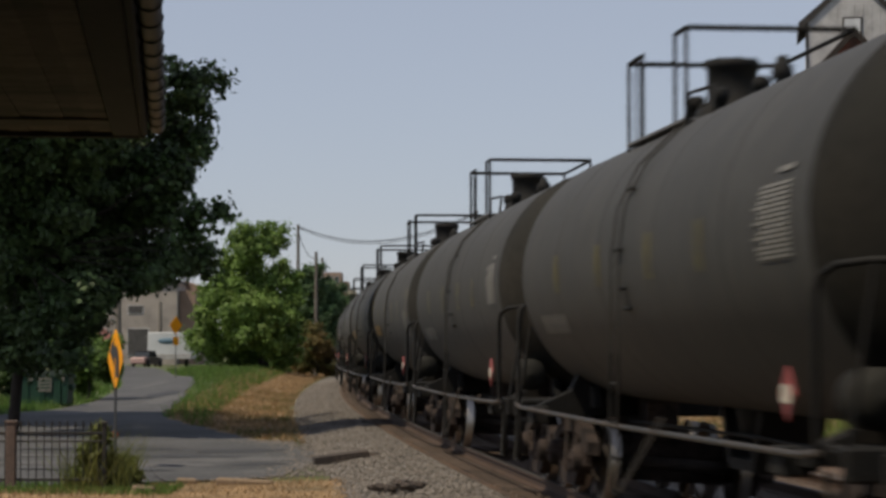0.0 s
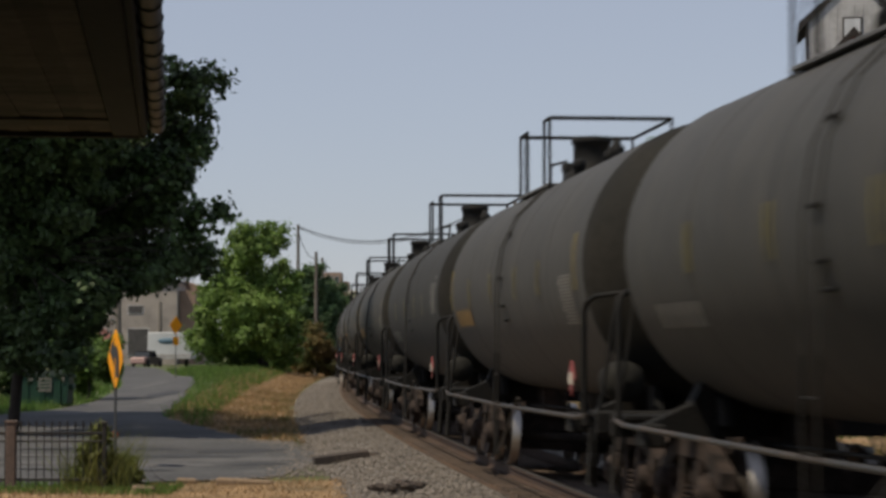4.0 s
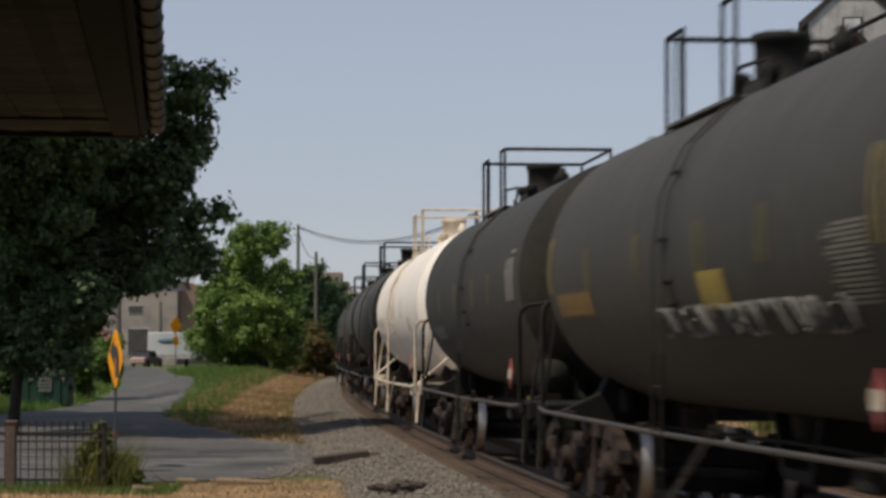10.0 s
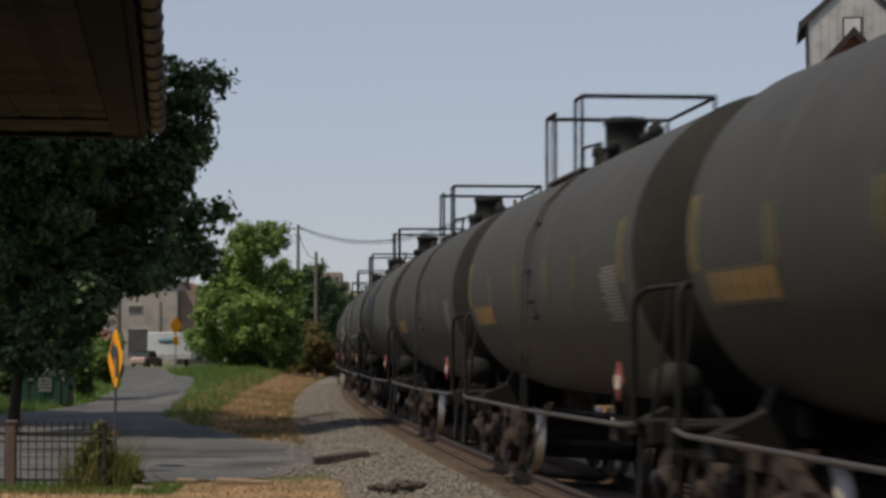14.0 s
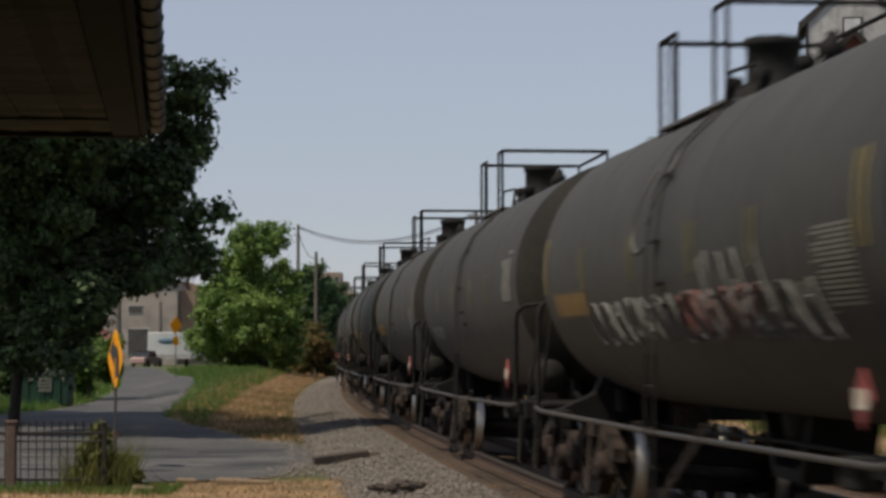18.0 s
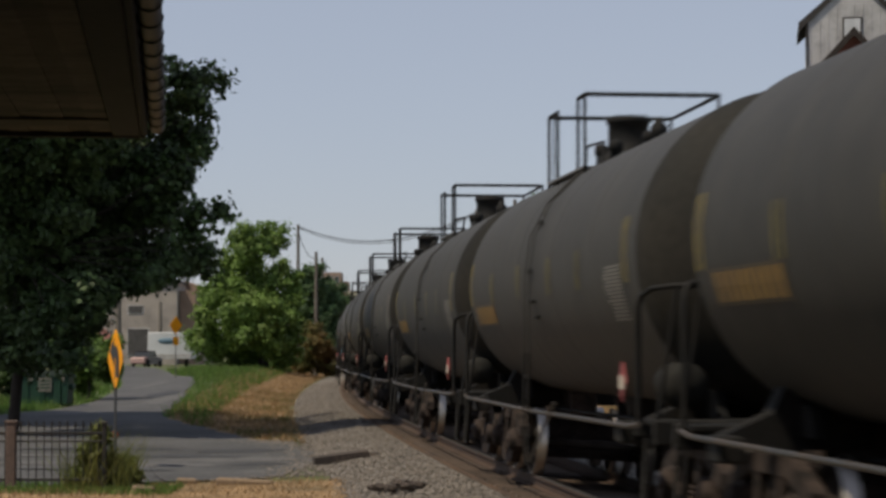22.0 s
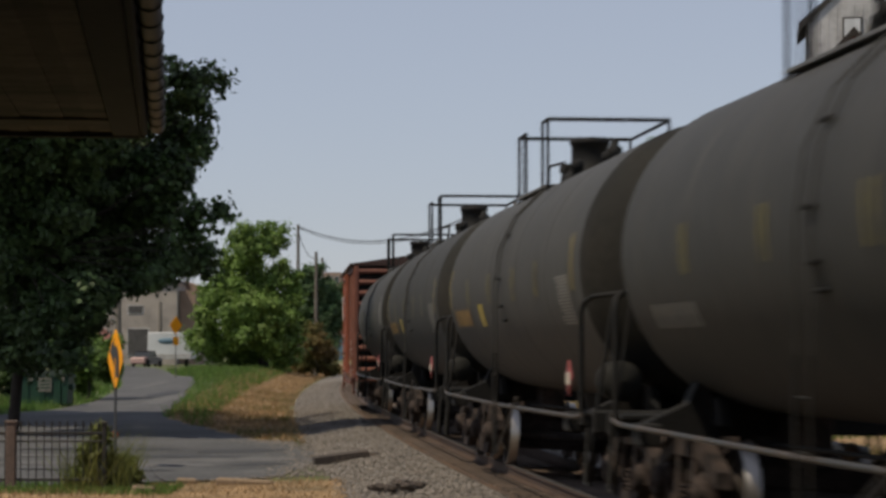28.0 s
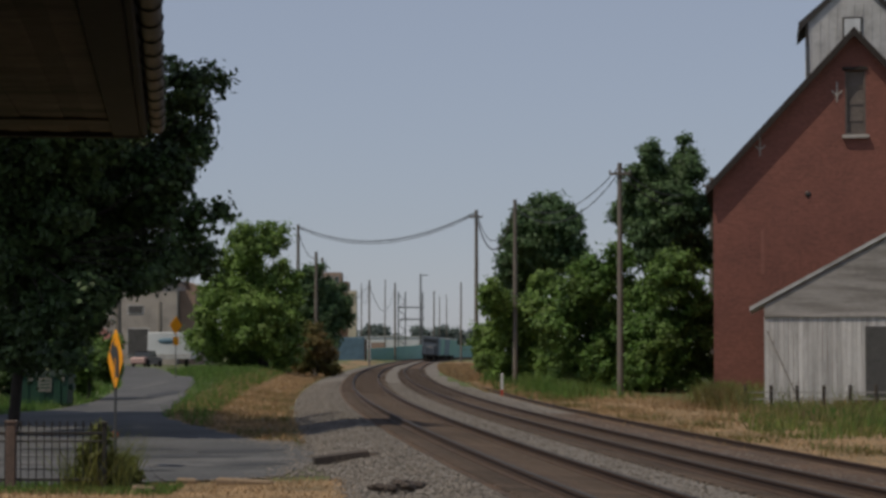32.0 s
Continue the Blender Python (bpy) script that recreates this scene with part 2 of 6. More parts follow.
M["car_pale"] = material("sunlit_pink_front_paint", (0.55, 0.36, 0.32), 0.35, 0, 0.08, 2, 20, 0)
M["rubber"] = material("black_rubber", (0.02, 0.02, 0.02), 0.85, 0, 0.2, 5, 30, 0.1)
M["marker_white"] = material("white_marker_post", (0.75, 0.74, 0.72), 0.6, 0, 0.06, 4, 20, 0)
M["marker_red"] = material("red_marker_band", (0.5, 0.07, 0.04), 0.6, 0, 0.08, 4, 20, 0)
M["timber_old"] = material("charred_old_timber", (0.06, 0.047, 0.04), 0.95, 0, 0.35, 3, 25, 0.5, (0.12, 0.09, 0.07), 0.6)
M["kerb"] = material("pale_concrete_kerb", (0.27, 0.19, 0.12), 0.9, 0, 0.2, 3, 20, 0.3)
M["graffiti_white"] = material("white_spray_paint", (0.19, 0.185, 0.18), 0.6, 0, 0.2, 3, 20, 0, (0.16, 0.155, 0.15), 0.8)
M["grey_stencil"] = material("grey_brown_stencil_paint", (0.56, 0.49, 0.41), 0.6, 0, 0.2, 3, 20, 0, (0.66, 0.58, 0.48), 0.8)
M["graffiti_teal"] = material("pale_teal_spray_paint", (0.075, 0.10, 0.098), 0.6, 0, 0.2, 3, 20, 0, (0.07, 0.08, 0.08), 0.8)
M["graffiti_red"] = material("dull_red_spray_paint", (0.19, 0.05, 0.045), 0.6, 0, 0.2, 3, 20, 0, (0.08, 0.045, 0.042), 0.8)


# ---- mesh building ----
class Build:
    """Collects vertices and faces of one mesh."""

    def __init__(self):
        self.v, self.f, self.s = [], [], []

    def add(self, verts, faces, smooth=False):
        n = len(self.v)
        self.v += [tuple(p) for p in verts]
        self.f += [tuple(n + i for i in q) for q in faces]
        self.s += [smooth] * len(faces)
        return self

    def box(self, c, size, rot=None, ch=None):
        """A box with chamfered edges."""
        hx, hy, hz = (a / 2 for a in size)
        e = min(0.012 if ch is None else ch, hx * 0.6, hy * 0.6, hz * 0.6)
        pts = []
        for ax in range(3):
            for sx in (-1, 1):
                for sy in (-1, 1):
                    for sz in (-1, 1):
                        p = [sx * (hx - e), sy * (hy - e), sz * (hz - e)]
                        p[ax] = (sx * hx, sy * hy, sz * hz)[ax]
                        pts.append(p)
        i = lambda ax, sx, sy, sz: ax * 8 + (sx > 0) * 4 + (sy > 0) * 2 + (sz > 0)
        fs = []
        for s in (-1, 1):
            q = [i(0, s, -1, -1), i(0, s, 1, -1), i(0, s, 1, 1), i(0, s, -1, 1)]
            fs.append(q if s > 0 else q[::-1])
            q = [i(1, -1, s, -1), i(1, -1, s, 1), i(1, 1, s, 1), i(1, 1, s, -1)]
            fs.append(q if s > 0 else q[::-1])
            q = [i(2, -1, -1, s), i(2, 1, -1, s), i(2, 1, 1, s), i(2, -1, 1, s)]
            fs.append(q if s > 0 else q[::-1])
        for a in (-1, 1):
            for b in (-1, 1):
                q = [i(0, a, b, -1), i(0, a, b, 1), i(1, a, b, 1), i(1, a, b, -1)]
                fs.append(q if a * b < 0 else q[::-1])
                q = [i(0, a, -1, b), i(0, a, 1, b), i(2, a, 1, b), i(2, a, -1, b)]
                fs.append(q if a * b > 0 else q[::-1])
                q = [i(1, -1, a, b), i(1, 1, a, b), i(2, 1, a, b), i(2, -1, a, b)]
                fs.append(q if a * b < 0 else q[::-1])
                for c2 in (-1, 1):
                    q = [i(0, a, b, c2), i(1, a, b, c2), i(2, a, b, c2)]
                    fs.append(q if a * b * c2 > 0 else q[::-1])
        m = Matrix.Translation(c)
        if rot is not None:
            m = m @ (rot if isinstance(rot, Matrix) else Euler([radians(a) for a in rot]).to_matrix().to_4x4())
        return self.add([m @ Vector(p) for p in pts], fs)

    def tube(self, path, r, seg=8, caps=True, radii=None):
        """A round bar along a path."""
        path = [Vector(p) for p in path]
        rings, n = [], len(path)
        ref = None
        for k, p in enumerate(path):
            d = (path[min(k + 1, n - 1)] - path[max(k - 1, 0)]).normalized()
            if ref is None:
                ref = d.orthogonal().normalized()
            ref = (ref - d * ref.dot(d)).normalized()
            o = d.cross(ref)
            rr = radii[k] if radii else r
            rings.append([p + (ref * math.cos(a) + o * math.sin(a)) * rr for a in (2 * math.pi * j / seg for j in range(seg))])
        verts = [q for ring in rings for q in ring]
        faces = [(k * seg + j, k * seg + (j + 1) % seg, (k + 1) * seg + (j + 1) % seg, (k + 1) * seg + j) for k in range(n - 1) for j in range(seg)]
        self.add(verts, faces, True)
        if caps:
            self.add(rings[0], [tuple(range(seg))[::-1]])
            self.add(rings[-1], [tuple(range(seg))])
        return self

    def lathe(self, profile, origin, axis="x", seg=32, smooth=True, arc=(0.0, 360.0)):
        """Turns (along, radius) points round an axis."""
        full = arc[1] - arc[0] >= 359.9
        cnt = seg if full else seg + 1
        verts = []
        for a, r in profile:
            for j in range(cnt):
                t = radians(arc[0] + (arc[1] - arc[0]) * j / seg)
                u, w = r * math.cos(t), r * math.sin(t)
                p = {"x": (a, u, w), "y": (w, a, u), "z": (u, w, a)}[axis]
                verts.append((p[0] + origin[0], p[1] + origin[1], p[2] + origin[2]))
        faces = []
        for k in range(len(profile) - 1):
            for j in range(seg):
                j2 = (j + 1) % cnt
                faces.append((k * cnt + j, k * cnt + j2, (k + 1) * cnt + j2, (k + 1) * cnt + j))
        self.add(verts, faces, smooth)
        return self

    def prism(self, pts, axis, a0, a1, smooth=False):
        """A polygon drawn in the other two axes, pulled along an axis from a0 to a1."""
        put = {"x": lambda a, p: (a, p[0], p[1]), "y": lambda a, p: (p[0], a, p[1]), "z": lambda a, p: (p[0], p[1], a)}[axis]
        n = len(pts)
        verts = [put(a0, p) for p in pts] + [put(a1, p) for p in pts]
        faces = [(j, (j + 1) % n, n + (j + 1) % n, n + j) for j in range(n)] + [tuple(range(n))[::-1], tuple(range(n, 2 * n))]
        return self.add(verts, faces, smooth)

    def mesh(self, name, mat):
        me = bpy.data.meshes.new(name)
        me.from_pydata(self.v, [], self.f)
        me.polygons.foreach_set("use_smooth", self.s)
        if mat is not None:
            me.materials.append(mat)
        me.update()
        return me


def part(name, bm, mat, parent, label=""):
    """One mesh object under a thing or under a part."""
    ob = new(name, bm.mesh(name, mat) if isinstance(bm, Build) else bm)
    ob.parent = parent
    return tagged(ob, label)


def thing(name, label, category, group="", kind="", at=None, bm=None, mat=None):
    ob = new(name, bm.mesh(name, mat) if bm else None)
    if at is not None:
        ob.matrix_basis = at
    return tagged(ob, label, category, group, kind)


def leaves_mesh(name, mat, centres, normals, size, rng, long=1.5, droop=0.25):
    """Folded pointed leaves, one at each centre."""
    n = len(centres)
    t = rng.normal(size=(n, 3))
    t -= (t * normals).sum(1, keepdims=True) * normals
    t /= np.linalg.norm(t, axis=1, keepdims=True) + 1e-9
    b = np.cross(normals, t)
    sz = size * rng.uniform(0.6, 1.3, (n, 1))
    v = np.empty((n, 4, 3))
    v[:, 0] = centres - t * sz * long * 0.5
    v[:, 1] = centres + b * sz * 0.5 - normals * sz * droop
    v[:, 2] = centres + t * sz * long * 0.5
    v[:, 3] = centres - b * sz * 0.5 - normals * sz * droop
    return raw_mesh(name, mat, v.reshape(-1, 3), np.arange(n * 4).reshape(n, 4)[:, [0, 1, 2, 0, 2, 3]].reshape(-1, 3))


def raw_mesh(name, mat, verts, tris):
    me = bpy.data.meshes.new(name)
    me.vertices.add(len(verts))
    me.vertices.foreach_set("co", np.asarray(verts, dtype=np.float32).ravel())
    k = tris.shape[1]
    me.loops.add(tris.size)
    me.loops.foreach_set("vertex_index", np.asarray(tris, dtype=np.int32).ravel())
    me.polygons.add(len(tris))
    me.polygons.foreach_set("loop_start", np.arange(0, tris.size, k, dtype=np.int32))
    me.materials.append(mat)
    me.update(calc_edges=True)
    return me


# ---- the line: plan of the curved double track ----
BANK = 0.0673
GAUGE = 0.7525
TRACK_GAP = 3.52
SWAY = -0.113        # running bodies ride this far off the track's axis
BENDS = ((-20, 0.00159), (15, 0.00111), (45, 0.00051), (80, 0.0007), (120, 0.00035), (180, 0.00022), (260, 0.0002), (360, 0.0), (430, 0.0), (470, 0.0014), (700, 0.0014))
_step = 1.0
_s = np.arange(-800.0, 760.0 + _step, _step)
_k = np.interp(_s, [b[0] for b in BENDS], [b[1] for b in BENDS])
_k[_s < -40] = 0.0
_th = np.concatenate([[0], np.cumsum((_k[1:] + _k[:-1]) / 2 * _step)])
_i0 = int(np.argmin(abs(_s)))
_th = _th - _th[_i0] - 0.12255
_x = np.concatenate([[0], np.cumsum(np.sin((_th[1:] + _th[:-1]) / 2)) * _step])
_y = np.concatenate([[0], np.cumsum(np.cos((_th[1:] + _th[:-1]) / 2)) * _step])
_x = _x - _x[_i0] + 4.711
_y = _y - _y[_i0] + 8.0


def line_at(s, off=0.0):
    """Place (x, y) on the line, off metres to its right, and its heading."""
    th = float(np.interp(s, _s, _th))
    return float(np.interp(s, _s, _x)) + off * math.cos(th), float(np.interp(s, _s, _y)) - off * math.sin(th), th


def seat_on_line(s, base=7.0, track=0):
    """Pose of a vehicle whose middle is at s; its x runs away along the line, its y to the left."""
    off, dz = (TRACK_GAP, -0.14) if track else (0.0, 0.0)
    a, b = line_at(s - base, off), line_at(s + base, off)
    f = Vector((b[0] - a[0], b[1] - a[1], 0)).normalized()
    r = Vector((f.y, -f.x, 0))
    up = Vector((0, 0, math.cos(BANK))) + r * math.sin(BANK)
    left = up.cross(f)
    m = Matrix((f, left, up)).transposed().to_4x4()
    m.translation = ((a[0] + b[0]) / 2, (a[1] + b[1]) / 2, dz)
    return m


def seat_body(s, base=6.3):
    """Pose of a running car's body, which rolls outwards on its springs and so stands upright in the curve."""
    a, b = line_at(s - base, SWAY), line_at(s + base, SWAY)
    f = Vector((b[0] - a[0], b[1] - a[1], 0)).normalized()
    left = Vector((-f.y, f.x, 0))
    m = Matrix((f, left, Vector((0, 0, 1)))).transposed().to_4x4()
    m.translation = ((a[0] + b[0]) / 2, (a[1] + b[1]) / 2, 0.0)
    return m


def smooth01(a):
    a = np.clip(a, 0, 1)
    return a * a * (3 - 2 * a)


def ground_z(x, y):
    """Height of the ground."""
    x, y = np.asarray(x, float), np.asarray(y, float)
    xc = np.interp(y, _y, _x)
    d = x - xc
    left = -0.36 + 0.5 * smooth01((y - 75) / 130) * smooth01((-d - 2.5) / 5) + 0.35 * smooth01((y - 95) / 30) * smooth01((-d - 5) / 3) * smooth01((14 - (-d)) / 5) * smooth01((260 - y) / 60)
    right = -0.55 + 0.25 * smooth01((y - 110) / 60)
    z = np.where(d < 1.8, left, right)
    z = np.where((d > -2.6) & (d < TRACK_GAP + 2.6), -0.62, z)
    return z + 0.03 * np.sin(x * 0.7 + y * 0.31) * np.cos(y * 0.23 - x * 0.4)


# ---- ground ----
def spaced(edges):
    out = []
    for a, b, n in edges:
        out += list(np.linspace(a, b, n, endpoint=False))
    return np.array(out + [edges[-1][1]])


def sheet(name, xs, ys, zfun, mat, label, category, lift=0.0):
    X, Y = np.meshgrid(xs, ys)
    V = np.stack([X, Y, zfun(X, Y) + lift], -1).reshape(-1, 3)
    nx, ny = len(xs), len(ys)
    i = (np.arange(ny - 1)[:, None] * nx + np.arange(nx - 1)[None]).ravel()
    ob = new(name, raw_mesh(name, mat, V, np.stack([i, i + 1, i + nx + 1, i + nx], 1)))
    ob.data.polygons.foreach_set("use_smooth", [True] * len(ob.data.polygons))
    return tagged(ob, label, category, kind="structure")


sheet("ground", spaced([(-1800, -120, 12), (-120, -40, 20), (-40, 40, 110), (40, 120, 20), (120, 1800, 12)]),
      spaced([(-900, -60, 10), (-60, 20, 20), (20, 130, 90), (130, 300, 60), (300, 700, 30), (700, 3500, 12)]),
      ground_z, M["soil_grass"], "patchy green and straw-coloured rough grass ground", "ground")


def ribbon(name, s0, s1, ds, profile, mat, label, category, lift=0.0, least=-9.0):
    """A strip along the line: profile of (offset to the right, height)."""
    ss = np.arange(s0, s1 + ds, ds)
    V = []
    for s in ss:
        for o, z in profile:
            x, y, _ = line_at(s, o)
            V.append((x, y, (max(least, float(ground_z(x, y))) if z is None else z) + lift))
    n = len(profile)
    i = (np.arange(len(ss) - 1)[:, None] * n + np.arange(n - 1)[None]).ravel()
    ob = new(name, raw_mesh(name, mat, np.array(V), np.stack([i, i + 1, i + n + 1, i + n], 1)))
    return tagged(ob, label, category, kind="structure")


BED = [(-4.6, -0.70), (-3.7, -0.42), (-2.6, -0.22), (-1.9, -0.12), (-1.35, -0.115), (0, -0.20), (1.0, -0.27), (1.6, -0.25), (2.3, -0.26),
       (3.52, -0.34), (4.7, -0.42), (5.5, -0.46), (6.2, -0.47), (7.0, -0.485), (7.3, -0.75)]
ribbon("ballast_bed", -780, 740, 4.0, BED, M["ballast"], "grey crushed stone ballast bed under two tracks", "ballast")
ribbon("ballast_strip", -780, 740, 4.0, [(-1.42, -0.105), (-0.7, -0.13), (0, -0.175), (0.98, -0.25)], M["rust_ballast"], "rust-brown stained ballast between the rails", "ballast")
ribbon("ballast_strip", -780, 740, 4.0, [(2.35, -0.245), (3.52, -0.315), (4.65, -0.395)], M["rust_ballast"], "rust-brown stained ballast between the rails", "ballast")

ribbon("ballast_strip", -40, 74, 4.0, [(4.62, -0.41), (5.5, -0.452), (6.2, -0.462), (6.95, -0.476)], M["rust_ballast"], "brown weathered ballast shoulder of the far track", "ballast")

# dry verges
ribbon("verge", 38, 400, 2.0, [(-7.2, None), (-6, None), (-5.2, None), (-4.5, None), (-3.9, None), (-3.6, None)], M["dry_soil"], "strip of dry straw-coloured grass beside the ballast", "verge", 0.012)
ribbon("verge", 15, 430, 2.0, [(6.75, None), (7.2, None), (8, None), (9.5, None), (11, None), (13, None)], M["dry_soil"], "strip of dry straw-coloured grass beside the ballast", "verge", 0.035, -0.52)
sheet("verge", np.linspace(-9, -0.9, 28), np.linspace(22, 38.3, 30), ground_z, M["dry_soil"], "bare dry orange-brown ground beside the road", "verge", 0.012)


# ---- road ----
ROAD = [(36, -30.0, -7.6), (39.5, -30.0, -2.6), (46, -30, -2.4), (52, -30, -3.1), (56, -26, -4.3), (60, -22, -5.3), (68, -16.5, -7.2), (76, -14.4, -8.9), (84, -13.8, -9.6), (93, -13.8, -10.3),
        (105, -14.7, -11.2), (119, -16.0, -12.4), (135, -18.0, -14.2), (152, -20.4, -16.6), (180, -25.0, -20.6), (216, -30.5, -26.0), (260, -40, -35), (330, -60, -54)]
road_ys = np.concatenate([np.arange(36, 100, 1.0), np.arange(100, 331, 5.0)])
rl = np.interp(road_ys, [r[0] for r in ROAD], [r[1] for r in ROAD])
rr = np.interp(road_ys, [r[0] for r in ROAD], [r[2] for r in ROAD])
rr = rr + 0.16 * np.sin(road_ys * 1.9) * np.sin(road_ys * 0.73 + 1.0) + 0.1 * np.sin(road_ys * 4.1)
V, NX = [], 13
for yy, a, b in zip(road_ys, rl, rr):
    for j in range(NX):
        xx = a + (b - a) * j / (NX - 1)
        V.append((xx, yy, float(ground_z(xx, yy)) + 0.035))
i = (np.arange(len(road_ys) - 1)[:, None] * NX + np.arange(NX - 1)[None]).ravel()
road = tagged(new("road", raw_mesh("road", M["asphalt"], np.array(V), np.stack([i, i + 1, i + NX + 1, i + NX], 1))), "worn grey asphalt road with tar patches", "road", kind="structure")

rng = np.random.default_rng(11)


def patch(cx, cy, rx, ry, seed):
    lift = 0.040 if seed >= 50 else 0.045
    r = np.random.default_rng(seed)
    b = Build()
    ring = []
    for k in range(18):
        a = 2 * math.pi * k / 18
        q = 0.75 + 0.4 * r.random()
        x, y = cx + rx * q * math.cos(a), cy + ry * q * math.sin(a)
        ring.append((x, y, float(ground_z(x, y)) + lift))
    b.add([(cx, cy, float(ground_z(cx, cy)) + lift)] + ring, [(0, 1 + k, 1 + (k + 1) % 18) for k in range(18)])
    return b


for k, (cx, cy, rx, ry) in enumerate([(-6.5, 44.0, 2.2, 1.0), (-4.0, 46.2, 1.3, 0.9), (-8.8, 47.6, 1.7, 0.8), (-11.4, 97, 0.5, 9), (-14.6, 124, 0.5, 12), (-3.6, 41.2, 0.7, 0.5)]):
    part("worn_patch", patch(cx, cy, rx, ry, k + 50), M["pale_asphalt"], road)
for k, (cx, cy, rx, ry) in enumerate([(-5.1, 47.5, 1.3, 0.7), (-4.2, 49.5, 0.9, 0.8), (-7.2, 50.5, 1.8, 0.6), (-6.0, 41.5, 1.6, 0.4), (-3.4, 44, 0.5, 0.6), (-12.2, 105, 0.6, 5), (-9, 45, 1.2, 0.5)]):
    part("tar_patch", patch(cx, cy, rx, ry, k), M["old_oil"], road)


# ---- rails and sleepers ----
def rail_build(off, z0, s0, s1, ds, section):
    b = Build()
    ss = np.arange(s0, s1 + ds, ds)
    n = len(section)
    verts = []
    for s in ss:
        for o, z in section:
            x, y, _ = line_at(s, off + o)
            verts.append((x, y, z0 + z))
    faces = [(k * n + j, k * n + (j + 1) % n, (k + 1) * n + (j + 1) % n, (k + 1) * n + j) for k in range(len(ss) - 1) for j in range(n)]
    return b.add(verts, faces)


SECTION = [(-0.07, -0.17), (-0.07, -0.155), (-0.012, -0.135), (-0.012, -0.045), (-0.036, -0.035), (-0.036, -0.008), (0.036, -0.008), (0.036, -0.035), (0.012, -0.045), (0.012, -0.135), (0.07, -0.155), (0.07, -0.17)]
HEAD = [(-0.034, -0.006), (-0.028, 0.0), (0.028, 0.0), (0.034, -0.006)]
sl_mesh = Build().box((0, 0, 0), (0.23, 2.6, 0.16), ch=0.015).mesh("sleeper", M["sleeper"])
plate_mesh = Build().box((0, 0, 0), (0.19, 0.34, 0.02), ch=0.004).mesh("tie_plate", M["rail_steel"])
for tr in (0, 1):
    track = thing("railway_track", "rusty steel rails on brown timber sleepers in ballast", "railway track", "railway tracks", "structure")
    off, dz = (TRACK_GAP, -0.14) if tr else (0.0, 0.0)
    for side in (-1, 1):
        z0 = dz - side * GAUGE * math.sin(BANK)
        rail = part("rail", rail_build(off + side * GAUGE, z0, -760, 730, 3.0, SECTION), M["rail_steel"], track)
        part("rail_head", rail_build(off + side * GAUGE, z0, -760, 730, 3.0, HEAD), M["rail_top"], rail, "worn shiny running surface")
    rest = Build()
    s = -60.0
    while s < 260:
        m = seat_on_line(s, 0.5, tr) @ pose(0, 0, -0.245, 0, 0, 1.2 * math.sin(s * 3.1))
        if 17 <= s < 98:
            ob = new("sleeper", sl_mesh)
            ob.parent, ob.matrix_basis = track, m
        else:
            rest.add([m @ Vector(p) for p in [(-0.115, -1.3, -0.08), (0.115, -1.3, -0.08), (0.115, 1.3, -0.08), (-0.115, 1.3, -0.08), (-0.115, -1.3, 0.08), (0.115, -1.3, 0.08), (0.115, 1.3, 0.08), (-0.115, 1.3, 0.08)]],
                     [(4, 5, 6, 7), (0, 1, 5, 4), (1, 2, 6, 5), (2, 3, 7, 6), (3, 0, 4, 7)])
        s += 0.56
    tagged(part("sleepers", rest, M["sleeper"], track), kind="stuff")

old = thing("old_rail", "rusty disused rail lying along the far ballast shoulder", "rail", kind="structure")
part("rail", rail_build(6.7, -0.33, -20, 205, 3.0, SECTION), M["rail_steel"], old)

# loose stones on the shoulder
n = 26000
ss, oo = 14 + 126 * rng.random(n) ** 1.7, -1.45 - 2.9 * rng.random(n) ** 0.9
bx = np.array([line_at(a, b)[:2] for a, b in zip(ss, oo)])
bz = np.interp(oo, [b[0] for b in BED], [b[1] for b in BED])
octa = np.array([(1, 0, 0), (0, 1, 0), (-1, 0, 0), (0, -1, 0), (0, 0, 0.7), (0, 0, -0.7)], float)
tri = np.array([(0, 1, 4), (1, 2, 4), (2, 3, 4), (3, 0, 4), (1, 0, 5), (2, 1, 5), (3, 2, 5), (0, 3, 5)])


def stones(name, xs, ys, zs, lo, hi, label, mat):
    n = len(xs)
    sz = rng.uniform(lo, hi, (n, 1, 1)) * rng.uniform(0.6, 1.3, (n, 6, 1))
    a = rng.uniform(0, 6.28, n)
    R = np.stack([np.cos(a), -np.sin(a), np.sin(a), np.cos(a)], 1).reshape(n, 2, 2)
    V = octa[None] * sz
    V[:, :, :2] = np.einsum("nij,nkj->nki", R, V[:, :, :2])
    V += np.stack([xs, ys, zs], 1)[:, None]
    ob = new(name, raw_mesh(name, mat, V.reshape(-1, 3), (tri[None] + 6 * np.arange(n)[:, None, None]).reshape(-1, 3)))
    return tagged(ob, label, "stones", kind="stuff")


stones("ballast_stones", bx[:, 0], bx[:, 1], bz + 0.01, 0.016, 0.036, "loose grey ballast stones on the shoulder", M["stone"])
n = 8000
ss, oo = 14 + 126 * rng.random(n) ** 1.5, np.where(rng.random(n) < 0.6, rng.uniform(1.0, 2.3, n), rng.uniform(4.7, 6.0, n))
bx = np.array([line_at(a, b)[:2] for a, b in zip(ss, oo)])
bz = np.interp(oo, [b[0] for b in BED], [b[1] for b in BED])
stones("ballast_stones", bx[:, 0], bx[:, 1], bz + 0.01, 0.016, 0.036, "loose grey ballast stones between the tracks", M["stone"])
n = 2600
sy = rng.uniform(38.4, 56, n)
sx = np.interp(sy, [r[0] for r in ROAD], [r[2] for r in ROAD]) + rng.normal(0.25, 0.5, n)
